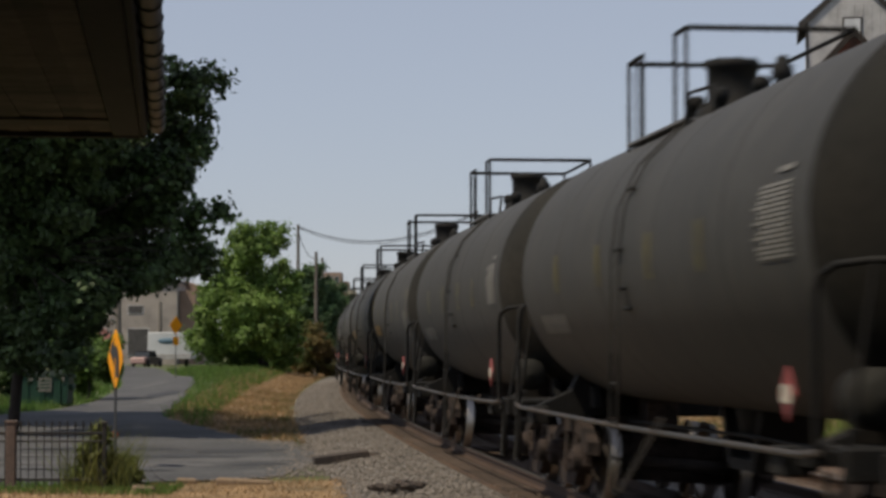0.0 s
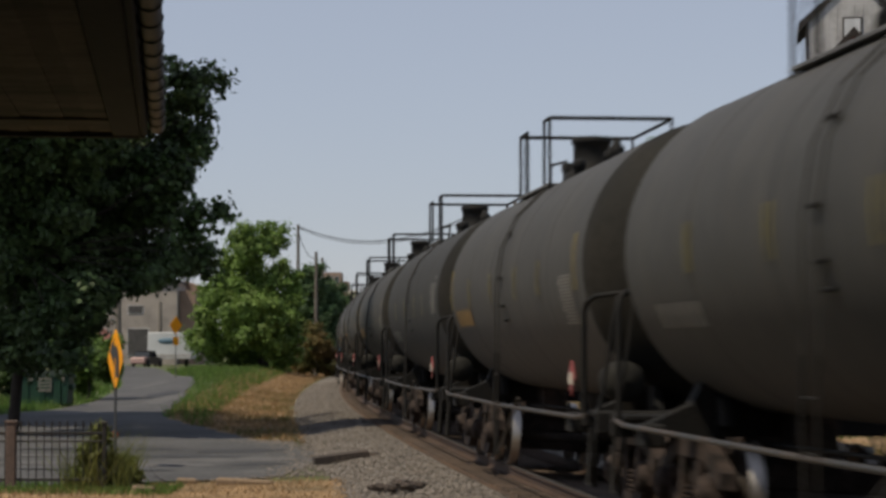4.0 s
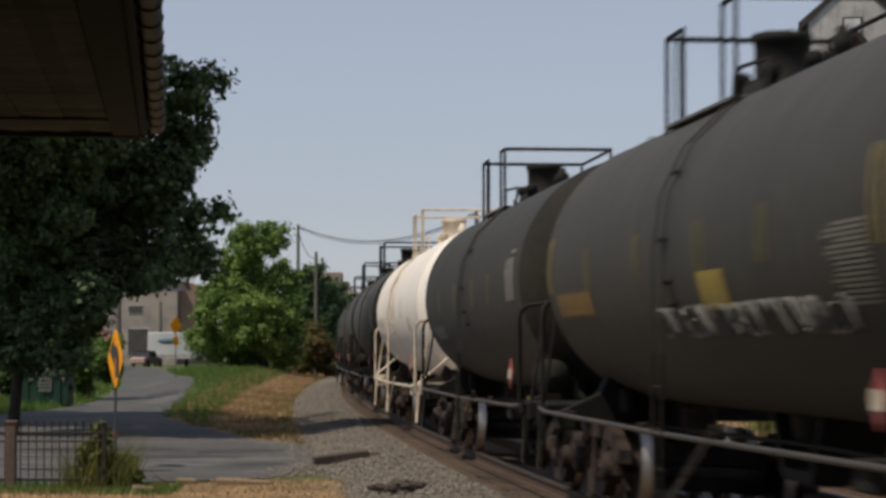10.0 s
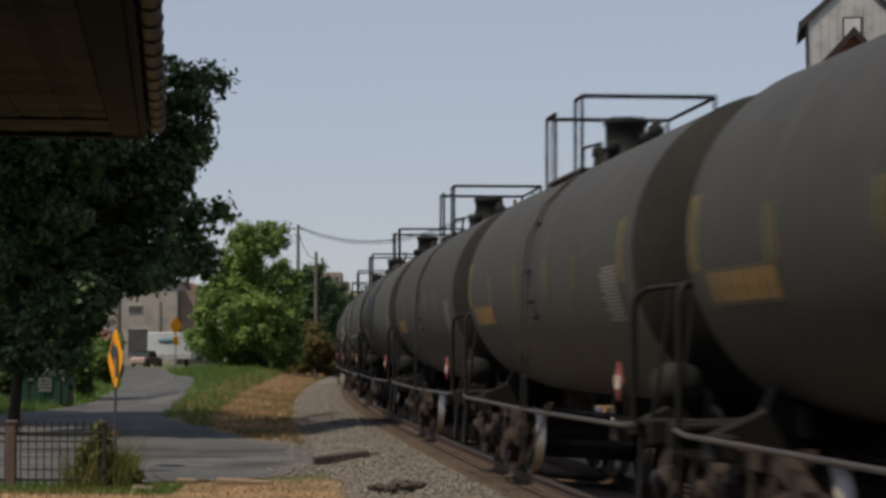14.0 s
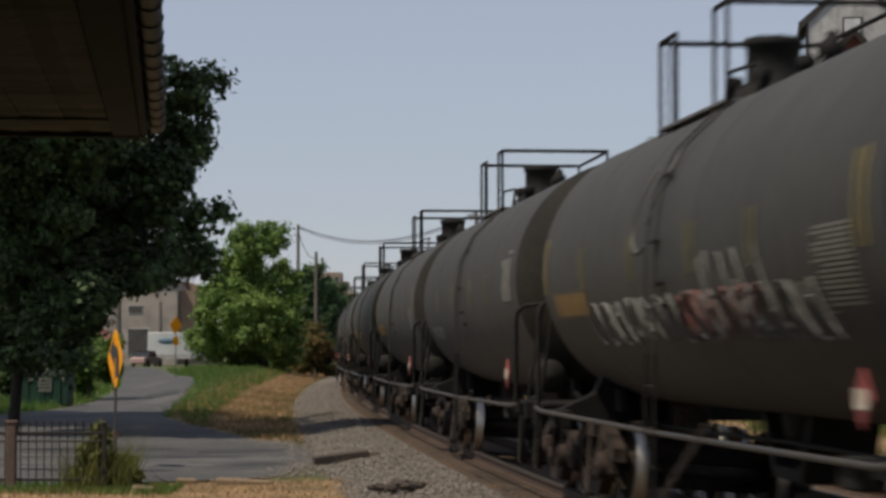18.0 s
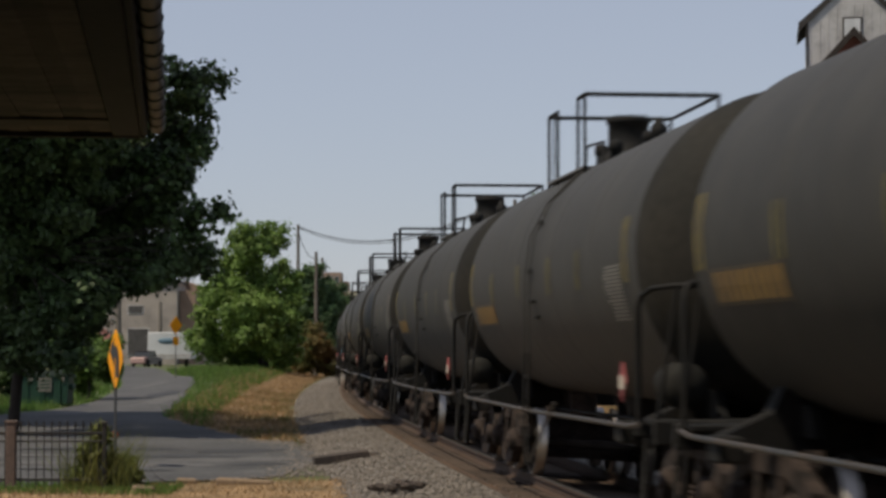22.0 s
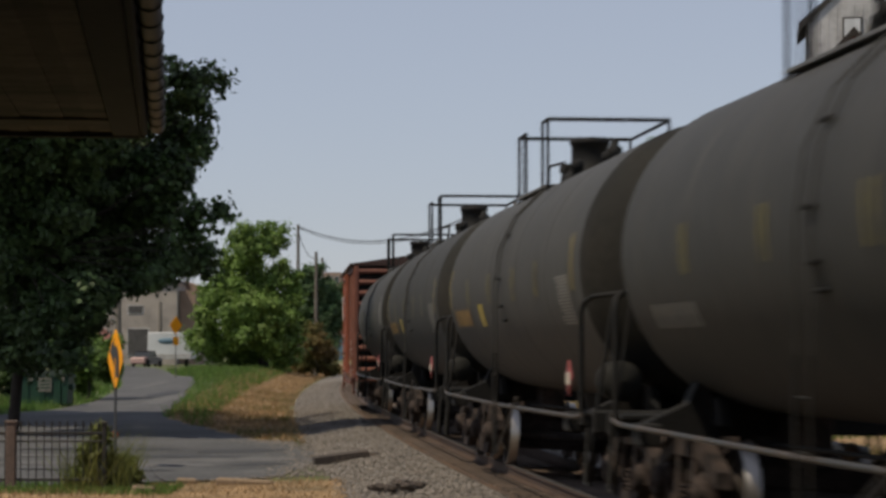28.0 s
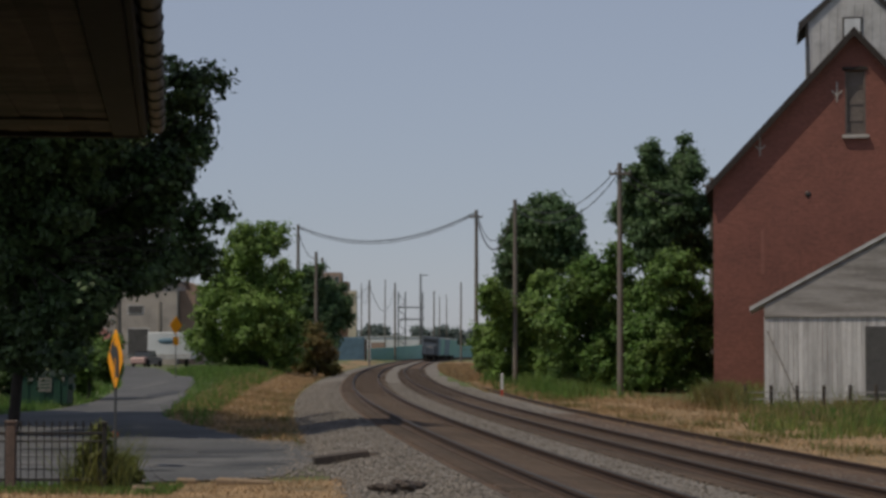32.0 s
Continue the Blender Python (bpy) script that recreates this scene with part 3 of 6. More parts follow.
stones("road_gravel", sx, sy, ground_z(sx, sy) + 0.035, 0.014, 0.034, "loose grey gravel strewn along the road's edge", M["stone"])


# ---- plants ----
def crown_points(clumps, n, rng, bunch):
    """Leaf centres in many small tufts over the shells of several clumps, with gaps between them."""
    C = np.array(clumps)
    area = C[:, 3] ** 2
    k = int(max(len(C) * 6, 6.5 * area.sum() / bunch ** 2))
    which = rng.choice(len(C), k, p=area / area.sum())
    d = rng.normal(size=(k, 3))
    d[:, 2] += 0.12
    d /= np.linalg.norm(d, axis=1, keepdims=True)
    rad = C[which, 3] * rng.uniform(0.55, 1.05, k)
    tuft = C[which, :3] + d * rad[:, None]
    size = bunch * rng.uniform(0.4, 1.15, k)
    w = size ** 2
    own = rng.choice(k, n, p=w / w.sum())
    o = rng.normal(size=(n, 3))
    o /= np.linalg.norm(o, axis=1, keepdims=True)
    reach = rng.uniform(0.2, 1.05, n)
    spike = 1 + 0.9 * np.clip((o * d[own]).sum(1), 0, 1) * rng.uniform(0, 1, n) ** 2
    p = tuft[own] + o * (size[own] * reach * spike)[:, None] * np.array([1.0, 1.0, 0.8])
    nn = o * 0.6 + d[own] * 0.4 + rng.normal(size=(n, 3)) * 0.42 + np.array([0, 0, 0.3])
    # leaves deep inside the crown
    m = n // 4
    vol = C[:, 3] ** 3
    deep = rng.choice(len(C), m, p=vol / vol.sum())
    q = rng.normal(size=(m, 3))
    q /= np.linalg.norm(q, axis=1, keepdims=True)
    p[:m] = C[deep, :3] + q * (C[deep, 3] * 0.8 * rng.uniform(0, 1, m) ** 0.4)[:, None]
    nn[:m] = rng.normal(size=(m, 3))
    nn /= np.linalg.norm(nn, axis=1, keepdims=True)
    return p, nn


def tree(name, label, category, base, clumps, mat, size, count, seed, trunk=0.25, stems=1, group="", bunch=0.6):
    r = np.random.default_rng(seed)
    t = thing(name, label, category, group)
    base = Vector((base[0], base[1], float(ground_z(base[0], base[1])) - 0.1))
    mid = Vector(np.average(np.array(clumps)[:, :3], axis=0, weights=np.array(clumps)[:, 3]).tolist())
    for k in range(stems):
        foot = base + Vector((0.5 * k * math.cos(k * 2.4), 0.5 * k * math.sin(k * 2.4), 0))
        fork = foot.lerp(mid, 0.55)
        fork.x, fork.y = foot.x * 0.75 + mid.x * 0.25, foot.y * 0.75 + mid.y * 0.25
        b = Build().tube([foot, foot.lerp(fork, 0.5) + Vector((0.08, 0.05, 0)), fork], trunk, 9, radii=[trunk * 1.25, trunk, trunk * 0.8])
        part("trunk", b, M["bark"], t)
        for c in clumps[k::stems]:
            c = Vector(c[:3])
            j = Vector(r.normal(size=3).tolist()) * 0.15
            part("limb", Build().tube([fork, fork.lerp(c, 0.5) + j, c], trunk * 0.4, 6, radii=[trunk * 0.28, trunk * 0.14, trunk * 0.04]), M["bark"], t)
    p, nn = crown_points(clumps, count, r, bunch)
    low = p[:, 2] > ground_z(p[:, 0], p[:, 1]) + 0.05
    part("crown", leaves_mesh("crown", mat, p[low], nn[low], size, r), mat, t)
    return t


# the nine clumps appended last are unseen, added to shade leaves and road below
tree("maple_tree", "large dark green broadleaf tree shading the road", "tree", (-10.95, 61), [(-7.72, 57.5, 8.13, 1.06), (-6.49, 60.0, 8.34, 0.59), (-6.76, 62.5, 7.58, 0.68), (-9.2, 58.8, 7.85, 1.98), (-7.28, 61.2, 5.95, 1.27), (-5.88, 57.5, 4.81, 0.59), (-10.24, 60.0, 5.86, 1.98), (-8.61, 62.5, 4.56, 1.49), (-6.36, 58.8, 3.91, 0.64), (-10.17, 61.2, 3.78, 1.84), (-8.6, 57.5, 2.77, 0.71), (-10.31, 60.0, 2.18, 0.99), (-8.02, 62.5, 3.97, 0.71), (-9.75, 58.8, 9.65, 1.84), (-6.04, 61.2, 8.69, 0.34), (-8.05, 57.5, 9.22, 0.71), (-5.46, 60.0, 8.66, 0.17), (-5.88, 62.5, 8.66, 0.2), (-6.71, 58.8, 8.71, 0.2), (-6.01, 61.2, 7.75, 0.23), (-5.75, 57.5, 6.61, 0.2), (-5.55, 60.0, 5.18, 0.23), (-5.87, 62.5, 4.85, 0.23), (-9.55, 58.8, 2.04, 0.64), (-10.46, 61.2, 1.59, 0.4), (-9.11, 57.5, 1.65, 0.31), (-10.81, 60.0, 2.04, 0.71), (-9.31, 62.5, 2.27, 0.4), (-9.2, 58.8, 2.59, 0.68), (-11.03, 61.2, 2.91, 0.85), (-7.08, 57.5, 3.63, 0.34), (-6.68, 60.0, 3.68, 0.28), (-6.37, 62.5, 3.94, 0.25), (-5.65, 58.8, 4.11, 0.23)] + [(-12.6, 57.5, 9.5, 2.2), (-14, 57, 11, 2.5), (-13, 59, 12, 2.5), (-12.0, 56.8, 7.6, 1.5), (-11, 56, 12.6, 2.2), (-8.6, 57, 13.0, 1.8), (-10, 59, 13.8, 2.2), (-7.3, 58.5, 12.3, 1.3), (-8.8, 60.5, 13.0, 1.7)], M["leaf_dark"], 0.13, 200000, 1, 0.13, bunch=0.42)
# stands hidden behind the first maple, added to deepen the road's shadow
tree("maple_tree", "mostly hidden dark green tree, added for its shadow on the road", "tree", (-15.5, 75), [(-15.5, 74, 6.5, 3.2), (-12.4, 73, 7.2, 2.4), (-14, 76, 8.5, 3.0), (-17, 75, 5.0, 3.0), (-11.6, 75.5, 6.6, 1.8), (-18, 78, 7, 3), (-10.2, 67, 7.6, 2.3), (-8.4, 66.5, 6.8, 1.6), (-11, 69, 9, 2.3), (-8.8, 70, 8, 1.5), (-12, 64.5, 7.5, 2.6), (-15, 66, 7.5, 2.8), (-18, 68, 7, 2.8), (-14, 70, 7.6, 2.8), (-9.2, 63, 8, 1.8), (-19, 72, 7, 2.8)], M["leaf_dark"], 0.17, 80000, 31, 0.28, bunch=0.5)
tree("roadside_tree", "bright green bushy tree beside the line", "tree", (-13.0, 176), [(-14.03, 173.0, 9.52, 1.57), (-12.46, 175.0, 9.82, 1.24), (-14.78, 177.0, 7.2, 2.39), (-11.65, 174.0, 6.7, 1.65), (-16.35, 176.0, 5.51, 1.86), (-13.22, 173.0, 4.22, 2.89), (-16.67, 175.0, 2.6, 1.73), (-14.36, 177.0, 1.77, 1.86), (-11.86, 174.0, 2.18, 1.73), (-17.93, 176.0, 2.6, 0.74), (-17.22, 173.0, 4.22, 0.83)], M["leaf_light"], 0.19, 48000, 2, 0.2, 3, bunch=0.62)
tree("roadside_tree", "darker green tree beside the line", "tree", (-11.6, 216), [(-12.0, 213.0, 7.81, 1.83), (-10.34, 215.0, 6.34, 1.83), (-9.52, 217.0, 4.85, 1.42), (-11.56, 214.0, 4.81, 2.28), (-12.17, 216.0, 2.54, 1.62), (-10.0, 213.0, 3.29, 1.12), (-8.72, 215.0, 5.58, 0.81)], M["leaf_deep"], 0.22, 24000, 3, 0.2, 2, bunch=0.65)
tree("dry_bush", "rust-brown withered bush beside the line", "bush", (-9.7, 183), [(-9.61, 182.0, 1.99, 1.21), (-10.31, 183.0, 0.91, 0.86), (-8.72, 184.0, 1.34, 0.86), (-9.98, 182.5, 3.07, 0.95), (-9.04, 183.5, 0.56, 0.78), (-8.24, 182.0, 0.49, 0.56), (-10.87, 183.0, 0.26, 0.65)], M["leaf_rust"], 0.15, 8000, 4, 0.05, 3, bunch=0.35)
tree("tall_tree", "tall dark green tree behind the bushes", "tree", (7.3, 173), [(7.01, 169.0, 9.74, 2.64), (8.76, 172.0, 10.7, 1.62), (5.69, 175.0, 9.61, 1.62), (7.8, 170.5, 11.42, 1.3), (6.38, 173.5, 7.5, 2.43), (8.81, 169.0, 8.35, 1.46), (4.7, 172.0, 7.86, 1.01)], M["leaf_deep"], 0.2, 38000, 5, 0.28, bunch=0.62)
tree("tall_tree", "tall dark green tree with two spires beside the mill", "tree", (12.8, 141), [(12.07, 138.0, 12.83, 0.86), (12.08, 140.0, 11.67, 1.39), (14.43, 142.0, 13.15, 0.73), (13.96, 139.0, 11.77, 1.25), (11.5, 141.0, 10.08, 1.58), (13.21, 138.0, 9.58, 1.98), (14.89, 140.0, 10.02, 1.19), (10.85, 142.0, 9.81, 0.86), (12.65, 139.0, 7.67, 1.98), (14.83, 141.0, 7.75, 1.32), (12.14, 138.0, 13.4, 0.4), (14.23, 140.0, 13.98, 0.4)], M["leaf_deep"], 0.17, 46000, 6, 0.3, 2, bunch=0.5)
tree("bush", "mid-green leafy bush beside the mill", "bush", (12.2, 129), [(12.26, 126.5, 5.65, 1.51), (13.16, 128.0, 3.58, 1.27), (11.18, 129.5, 4.52, 1.36), (11.88, 127.2, 2.37, 1.81), (13.48, 128.8, 1.01, 1.09), (10.62, 126.5, 1.02, 1.21), (11.95, 128.0, 0.56, 0.97), (9.96, 129.5, 0.3, 0.66), (13.86, 127.2, 2.37, 0.6), (14.09, 128.8, 0.7, 0.6), (13.6, 126.5, 4.15, 0.66), (10.14, 128.0, 2.67, 1.03), (11.18, 129.5, -0.22, 0.78), (12.48, 127.2, -0.21, 0.78), (10.14, 128.8, -0.11, 0.72), (13.36, 126.5, -0.26, 0.6)], M["leaf_mid"], 0.16, 36000, 7, 0.1, 3, bunch=0.5)
tree("bush", "mid-green leafy bush behind a pole", "bush", (8.6, 133), [(8.19, 130.5, 5.46, 1.56), (7.03, 132.0, 4.57, 1.31), (8.69, 133.5, 3.34, 1.87), (9.16, 131.2, 1.46, 1.4), (7.39, 132.8, 1.61, 1.4), (9.66, 130.5, 6.85, 0.87), (8.59, 132.0, 0.37, 0.81), (6.8, 133.5, 0.51, 0.68), (10.03, 131.2, 4.86, 1.0), (10.27, 132.8, 2.39, 1.06), (5.88, 130.5, 2.69, 0.93), (7.66, 132.0, -0.16, 0.75), (9.26, 133.5, -0.28, 0.75), (6.38, 131.2, -0.09, 0.62), (8.58, 132.8, 1.14, 1.25)], M["leaf_mid"], 0.16, 36000, 8, 0.1, 3, bunch=0.5)
tree("bush", "light green leafy bush at the lineside", "bush", (5.2, 153), [(3.11, 150.0, 4.95, 1.15), (4.34, 152.0, 3.56, 1.36), (2.83, 154.0, 2.5, 1.08), (5.91, 151.0, 3.91, 1.51), (5.27, 153.0, 1.77, 1.51), (6.93, 150.0, 1.42, 1.25), (3.44, 152.0, 1.05, 1.0), (6.21, 154.0, 5.95, 1.0), (5.2, 151.0, 0.35, 0.79), (2.38, 153.0, 1.23, 0.65), (6.58, 150.0, 0.18, 0.72), (4.34, 152.0, 0.12, 0.72), (5.85, 154.0, -0.26, 0.65), (3.35, 151.0, 0.2, 0.57), (4.98, 153.0, 2.85, 1.43)], M["leaf_light"], 0.18, 34000, 9, 0.1, 3, bunch=0.52)
tree("shrub", "green shrub beside the waste bin", "shrub", (-14.8, 100), [(-14.57, 99.0, 1.3, 0.66), (-14.95, 100.0, 0.54, 0.52), (-14.2, 101.0, 0.93, 0.52), (-15.46, 99.5, 0.71, 0.38), (-14.67, 100.5, 1.95, 0.61), (-13.91, 99.0, 1.53, 0.47), (-13.72, 100.0, 1.17, 0.35), (-15.34, 101.0, 1.72, 0.47), (-13.63, 99.5, 2.05, 0.33)], M["leaf_mid"], 0.13, 9000, 10, 0.04, 3, bunch=0.3)
tree("shrub", "dark green shrub behind the waste bin", "shrub", (-18.4, 98), [(-17.59, 97.0, 1.08, 0.92), (-18.58, 98.0, 1.76, 1.39), (-17.6, 99.0, 0.13, 0.58)], M["leaf_dark"], 0.15, 9000, 12, 0.05, 3, bunch=0.35)
tree("weed_clump", "tall yellow-green weeds growing through the iron fence", "weeds", (-5.2, 36.7), [(-5.34, 36.6, 0.2, 0.23), (-4.98, 36.9, -0.18, 0.21), (-5.56, 37.2, -0.25, 0.24), (-5.18, 36.8, 0.41, 0.14), (-4.75, 37.0, -0.38, 0.09), (-5.04, 36.6, 0.07, 0.14), (-5.34, 36.9, 0.45, 0.08), (-4.93, 37.2, 0.04, 0.16), (-4.67, 36.8, -0.19, 0.14), (-5.71, 37.0, -0.43, 0.12), (-5.23, 36.6, 0.55, 0.12)], M["weed"], 0.05, 4200, 13, 0.008, 5, bunch=0.11)


def grass(name, label, xs, ys, hs, width, mat, seed, bend=0.35):
    r = np.random.default_rng(seed)
    n = len(xs)
    a, lean = r.uniform(0, 6.28, n), r.normal(0, bend, (n, 2))
    h = hs * r.uniform(0.5, 1.2, n)
    z = ground_z(xs, ys)
    V = np.empty((n, 3, 3))
    dx, dy = np.cos(a) * width / 2, np.sin(a) * width / 2
    V[:, 0] = np.stack([xs - dx, ys - dy, z], 1)
    V[:, 1] = np.stack([xs + dx, ys + dy, z], 1)
    V[:, 2] = np.stack([xs + lean[:, 0] * h, ys + lean[:, 1] * h, z + h], 1)
    ob = new(name, raw_mesh(name, mat, V.reshape(-1, 3), np.arange(n * 3).reshape(n, 3)))
    return tagged(ob, label, "grass", kind="stuff")


def along(n, s0, s1, o0, o1, r):
    ss, oo = r.uniform(s0, s1, n), r.uniform(o0, o1, n)
    q = np.array([line_at(a, b)[:2] for a, b in zip(ss, oo)])
    return q[:, 0], q[:, 1]


def off_road(x, y):
    a = np.interp(y, [q[0] for q in ROAD], [q[1] for q in ROAD])
    b = np.interp(y, [q[0] for q in ROAD], [q[2] for q in ROAD])
    return (x < a - 0.1) | (x > b + 0.1) | (y < 36)


gr = np.random.default_rng(21)
x, y = along(20000, 40, 200, -7.6, -3.3, gr)
k = off_road(x, y) & (y > 52)
grass("dry_grass", "dry straw-coloured grass beside the ballast", x[k], y[k], 0.17, 0.035, M["dry_grass"], 1, 0.7)
x, y = along(5200, 36, 110, -6.6, -3.4, gr)
k = off_road(x, y) & (y > 47) & (np.sin(x * 1.9 + 0.6 * y) + np.sin(y * 0.47 - x) + gr.normal(0, 0.5, len(x)) > 0.3)
grass("dry_grass", "rust-brown dead weeds on the dirt beside the ballast", x[k], y[k], 0.2, 0.04, M["leaf_rust"], 51, 0.7)
x, y = along(22000, 45, 215, -16, -5.8, gr)
k = off_road(x, y) & (y > 62)
grass("green_grass", "long green grass beside the road", x[k], y[k], 0.38, 0.05, M["grass"], 2)
x, y = gr.uniform(-9, -0.9, 9000), gr.uniform(30, 38.6, 9000)
k = off_road(x, y)
grass("dry_grass", "short dry orange grass at the road's edge", x[k], y[k], 0.07, 0.02, M["dry_grass"], 3)
x, y = gr.uniform(-7.6, -4.0, 2600), gr.uniform(35.2, 37.4, 2600)
grass("green_grass", "short green grass along the fence", x, y, 0.13, 0.02, M["grass"], 4)
x, y = along(26000, 40, 190, 6.3, 14, gr)
grass("dry_grass", "dry straw-coloured grass beside the far track", x, y, 0.15, 0.035, M["dry_grass"], 5, 0.9)
x, y = gr.uniform(8.5, 22, 22000), gr.uniform(60, 112, 22000)
k = (x > np.interp(y, _y, _x) + 7.6) & (x > 0.124 * y + gr.normal(0, 0.35, len(x)) + 0.5 * np.sin(y * 0.55))
k = k & (abs(y - 94.0) > 2.2) & (np.sin(x * 1.7 + 0.4 * y) + np.sin(y * 0.9 - x) + gr.normal(0, 0.6, len(x)) > -0.4)
grass("green_grass", "long green weeds in front of the shed", x[k], y[k], 0.42 + 0.16 * np.sin(x[k] * 1.3 + y[k] * 0.5), 0.05, M["weed"], 6)
k = k & (np.sin(x * 2.1) + np.sin(y * 0.8 + x * 0.6) > 0)
grass("green_grass", "fresh green weeds in front of the shed", x[k] + 0.07, y[k] + 0.1, 0.42, 0.05, M["grass"], 26)
x, y = along(5000, 150, 270, 6.2, 10, gr)
grass("dry_grass", "tall brown dry weeds beside the far track", x, y, 0.75, 0.07, M["dry_grass"], 27)
x, y = gr.uniform(8, 24, 9000), gr.uniform(74, 114, 9000)
k = (x > np.interp(y, _y, _x) + 7.5) & (np.sin(x * 0.9 + 0.2 * y) + gr.normal(0, 0.4, len(x)) > 0.45)
grass("dry_grass", "tall dry grass and weeds before the mill", x[k], y[k], 0.5, 0.04, M["dry_grass"], 16)
x, y = along(7000, 100, 150, 7.2, 12.5, gr)
k = np.sin(x * 1.3) + np.sin(y * 0.5 + x) + gr.normal(0, 0.4, len(x)) > 0.2
grass("green_grass", "tall green weeds at the foot of the bushes", x[k], y[k], 0.8, 0.07, M["grass"], 18)
x, y = gr.uniform(11.8, 17.5, 2600), gr.uniform(99, 112.5, 2600)
k = np.sin(x * 2.3) + np.sin(y * 1.1 + x) + gr.normal(0, 0.5, len(x)) > 0.3
grass("green_grass", "tall green weeds against the mill wall", x[k], y[k], 0.95, 0.07, M["weed"], 28)
x, y = along(9000, 55, 150, 6.9, 12, gr)
k = np.sin(x * 1.1 + 0.3 * y) + np.sin(y * 0.37 - x * 0.8) + gr.normal(0, 0.35, len(x)) > 0.7
grass("dry_grass", "uneven tufts of brown dry grass beside the far track", x[k], y[k], 0.38, 0.04, M["dry_grass"], 29, 0.6)
x, y = gr.normal(10.7, 0.35, 1300), gr.normal(92.0, 2.2, 1300)
grass("dry_grass", "rust-brown withered weed clump beside the shed", x, y, 0.95, 0.05, M["leaf_rust"], 41, 0.45)
x, y = gr.normal(11.2, 0.35, 1300), gr.normal(97.0, 2.0, 1300)
grass("green_grass", "tall green weeds at the corner of the mill", x, y, 1.0, 0.07, M["weed"], 42, 0.3)
x, y = along(9000, 40, 130, 6.9, 9.2, gr)
k = np.sin(x * 2.1 + 0.5 * y) + np.sin(y * 0.61 - x * 1.3) + gr.normal(0, 0.5, len(x)) > 0.5
grass("dry_grass", "low rust-brown weeds along the disused rail", x[k], y[k], 0.26, 0.04, M["leaf_rust"], 43, 0.7)
x, y = gr.uniform(-5.75, -4.75, 420), gr.uniform(36.3, 37.2, 420)
grass("weed_stalks", "tall yellow-green weed stalks at the fence", x, y, 0.85, 0.022, M["weed"], 17)
x, y = gr.uniform(-26, -13, 9000), gr.uniform(78, 104, 9000)
k = off_road(x, y)
grass("green_grass", "green grass round the waste bin", x[k], y[k], 0.2, 0.04, M["grass"], 7)


# ---- station eave over the camera ----
def eave_pose(along_m):
    """Place on the eave's edge, along_m metres up the line from the camera."""
    return Vector((-0.06 - 0.1133 * along_m, along_m, 3.46))


station = thing("station_building", "old brick railway station with deep dark wooden eaves", "building", kind="structure")
EU = Vector((-0.1133, 1, 0)).normalized()
ER = Vector((EU.y, -EU.x, 0))
EM = Matrix((ER, EU, Vector((0, 0, 1)))).transposed().to_4x4()
EM.translation = eave_pose(0.0)
Y_END = 19.1
for k in range(24):
    w = 0.158
    b = Build().box((-0.42 - w / 2 - k * w, 1.3, 0.02 + 0.006 * (k % 2)), (w + 0.006, 35.4, 0.022), ch=0.003)
    part("soffit_board", Build().add([EM @ Vector(p) for p in b.v], b.f), M["soffit"], station)


def eave_box(name, c, size, mat, label="", ch=0.01):
    b = Build().box(c, size, ch=ch)
    return part(name, Build().add([EM @ Vector(p) for p in b.v], b.f), mat, station, label)


eave_box("fascia", (-0.16, 1.3, 0.10), (0.05, 35.4, 0.24), M["soffit_dark"])
eave_box("eave_beam", (-0.30, 1.3, 0.04), (0.22, 35.4, 0.12), M["soffit_dark"])
eave_box("end_beam", (-2.1, Y_END - 0.04, 0.07), (3.9, 0.10, 0.2), M["soffit_dark"])
eave_box("end_board", (-2.1, Y_END - 1.0, 0.0), (3.9, 0.5, 0.016), M["soffit"])
for k in range(9):
    eave_box("rafter", (-2.1, -14 + k * 4.0, 0.10), (3.4, 0.1, 0.1), M["soffit_dark"])
gut = Build().lathe([(-16.5, 0.062), (Y_END, 0.062)], (0, 0, 0), "y", 14, arc=(90, 270))
gut.lathe([(-16.5, 0.057), (Y_END, 0.057)], (0, 0, 0), "y", 14, arc=(90, 270))
gv = [EM @ (Vector(p) + Vector((-0.062, 0, 0.07))) for p in gut.v]
gutter = part("gutter", Build().add(gv, gut.f, True), M["gutter"], station, "half-round metal gutter")
for k in range(56):
    st = Build().lathe([(-0.03, 0.066), (-0.02, 0.074), (0.02, 0.074), (0.03, 0.066)], (0, 0, 0), "y", 12, arc=(85, 275))
    sv = [EM @ (Vector(p) + Vector((-0.062, -16.2 + k * 0.63, 0.07))) for p in st.v]
    part("gutter_strap", Build().add(sv, st.f, True), M["gutter"], gutter)
rb = Build()
rb.prism([(0.0, 0.22), (-4.6, 2.6), (-9.2, 0.22), (-9.2, 0.12), (-4.6, 2.5), (0.0, 0.14)], "y", -16.6, Y_END + 0.02)
part("roof", Build().add([EM @ Vector(p) for p in rb.v], rb.f), M["roof_dark"], station)
for c, size in (((-4.8, 1.0, -1.9), (0.35, 32, 3.9)), ((-6.9, 16.9, -1.9), (4.0, 0.35, 3.9))):
    eave_box("wall", c, size, M["brick"])
br = Build().tube([EM @ Vector(p) for p in ((-4.6, 13.2, -1.2), (-2.9, 13.2, -0.35), (-2.25, 13.2, -0.04))], 0.06, 8)
part("eave_bracket", br, M["soffit_dark"], station, "dark timber eave bracket")


# ---- things by the road ----
def gz(x, y):
    return float(ground_z(x, y))


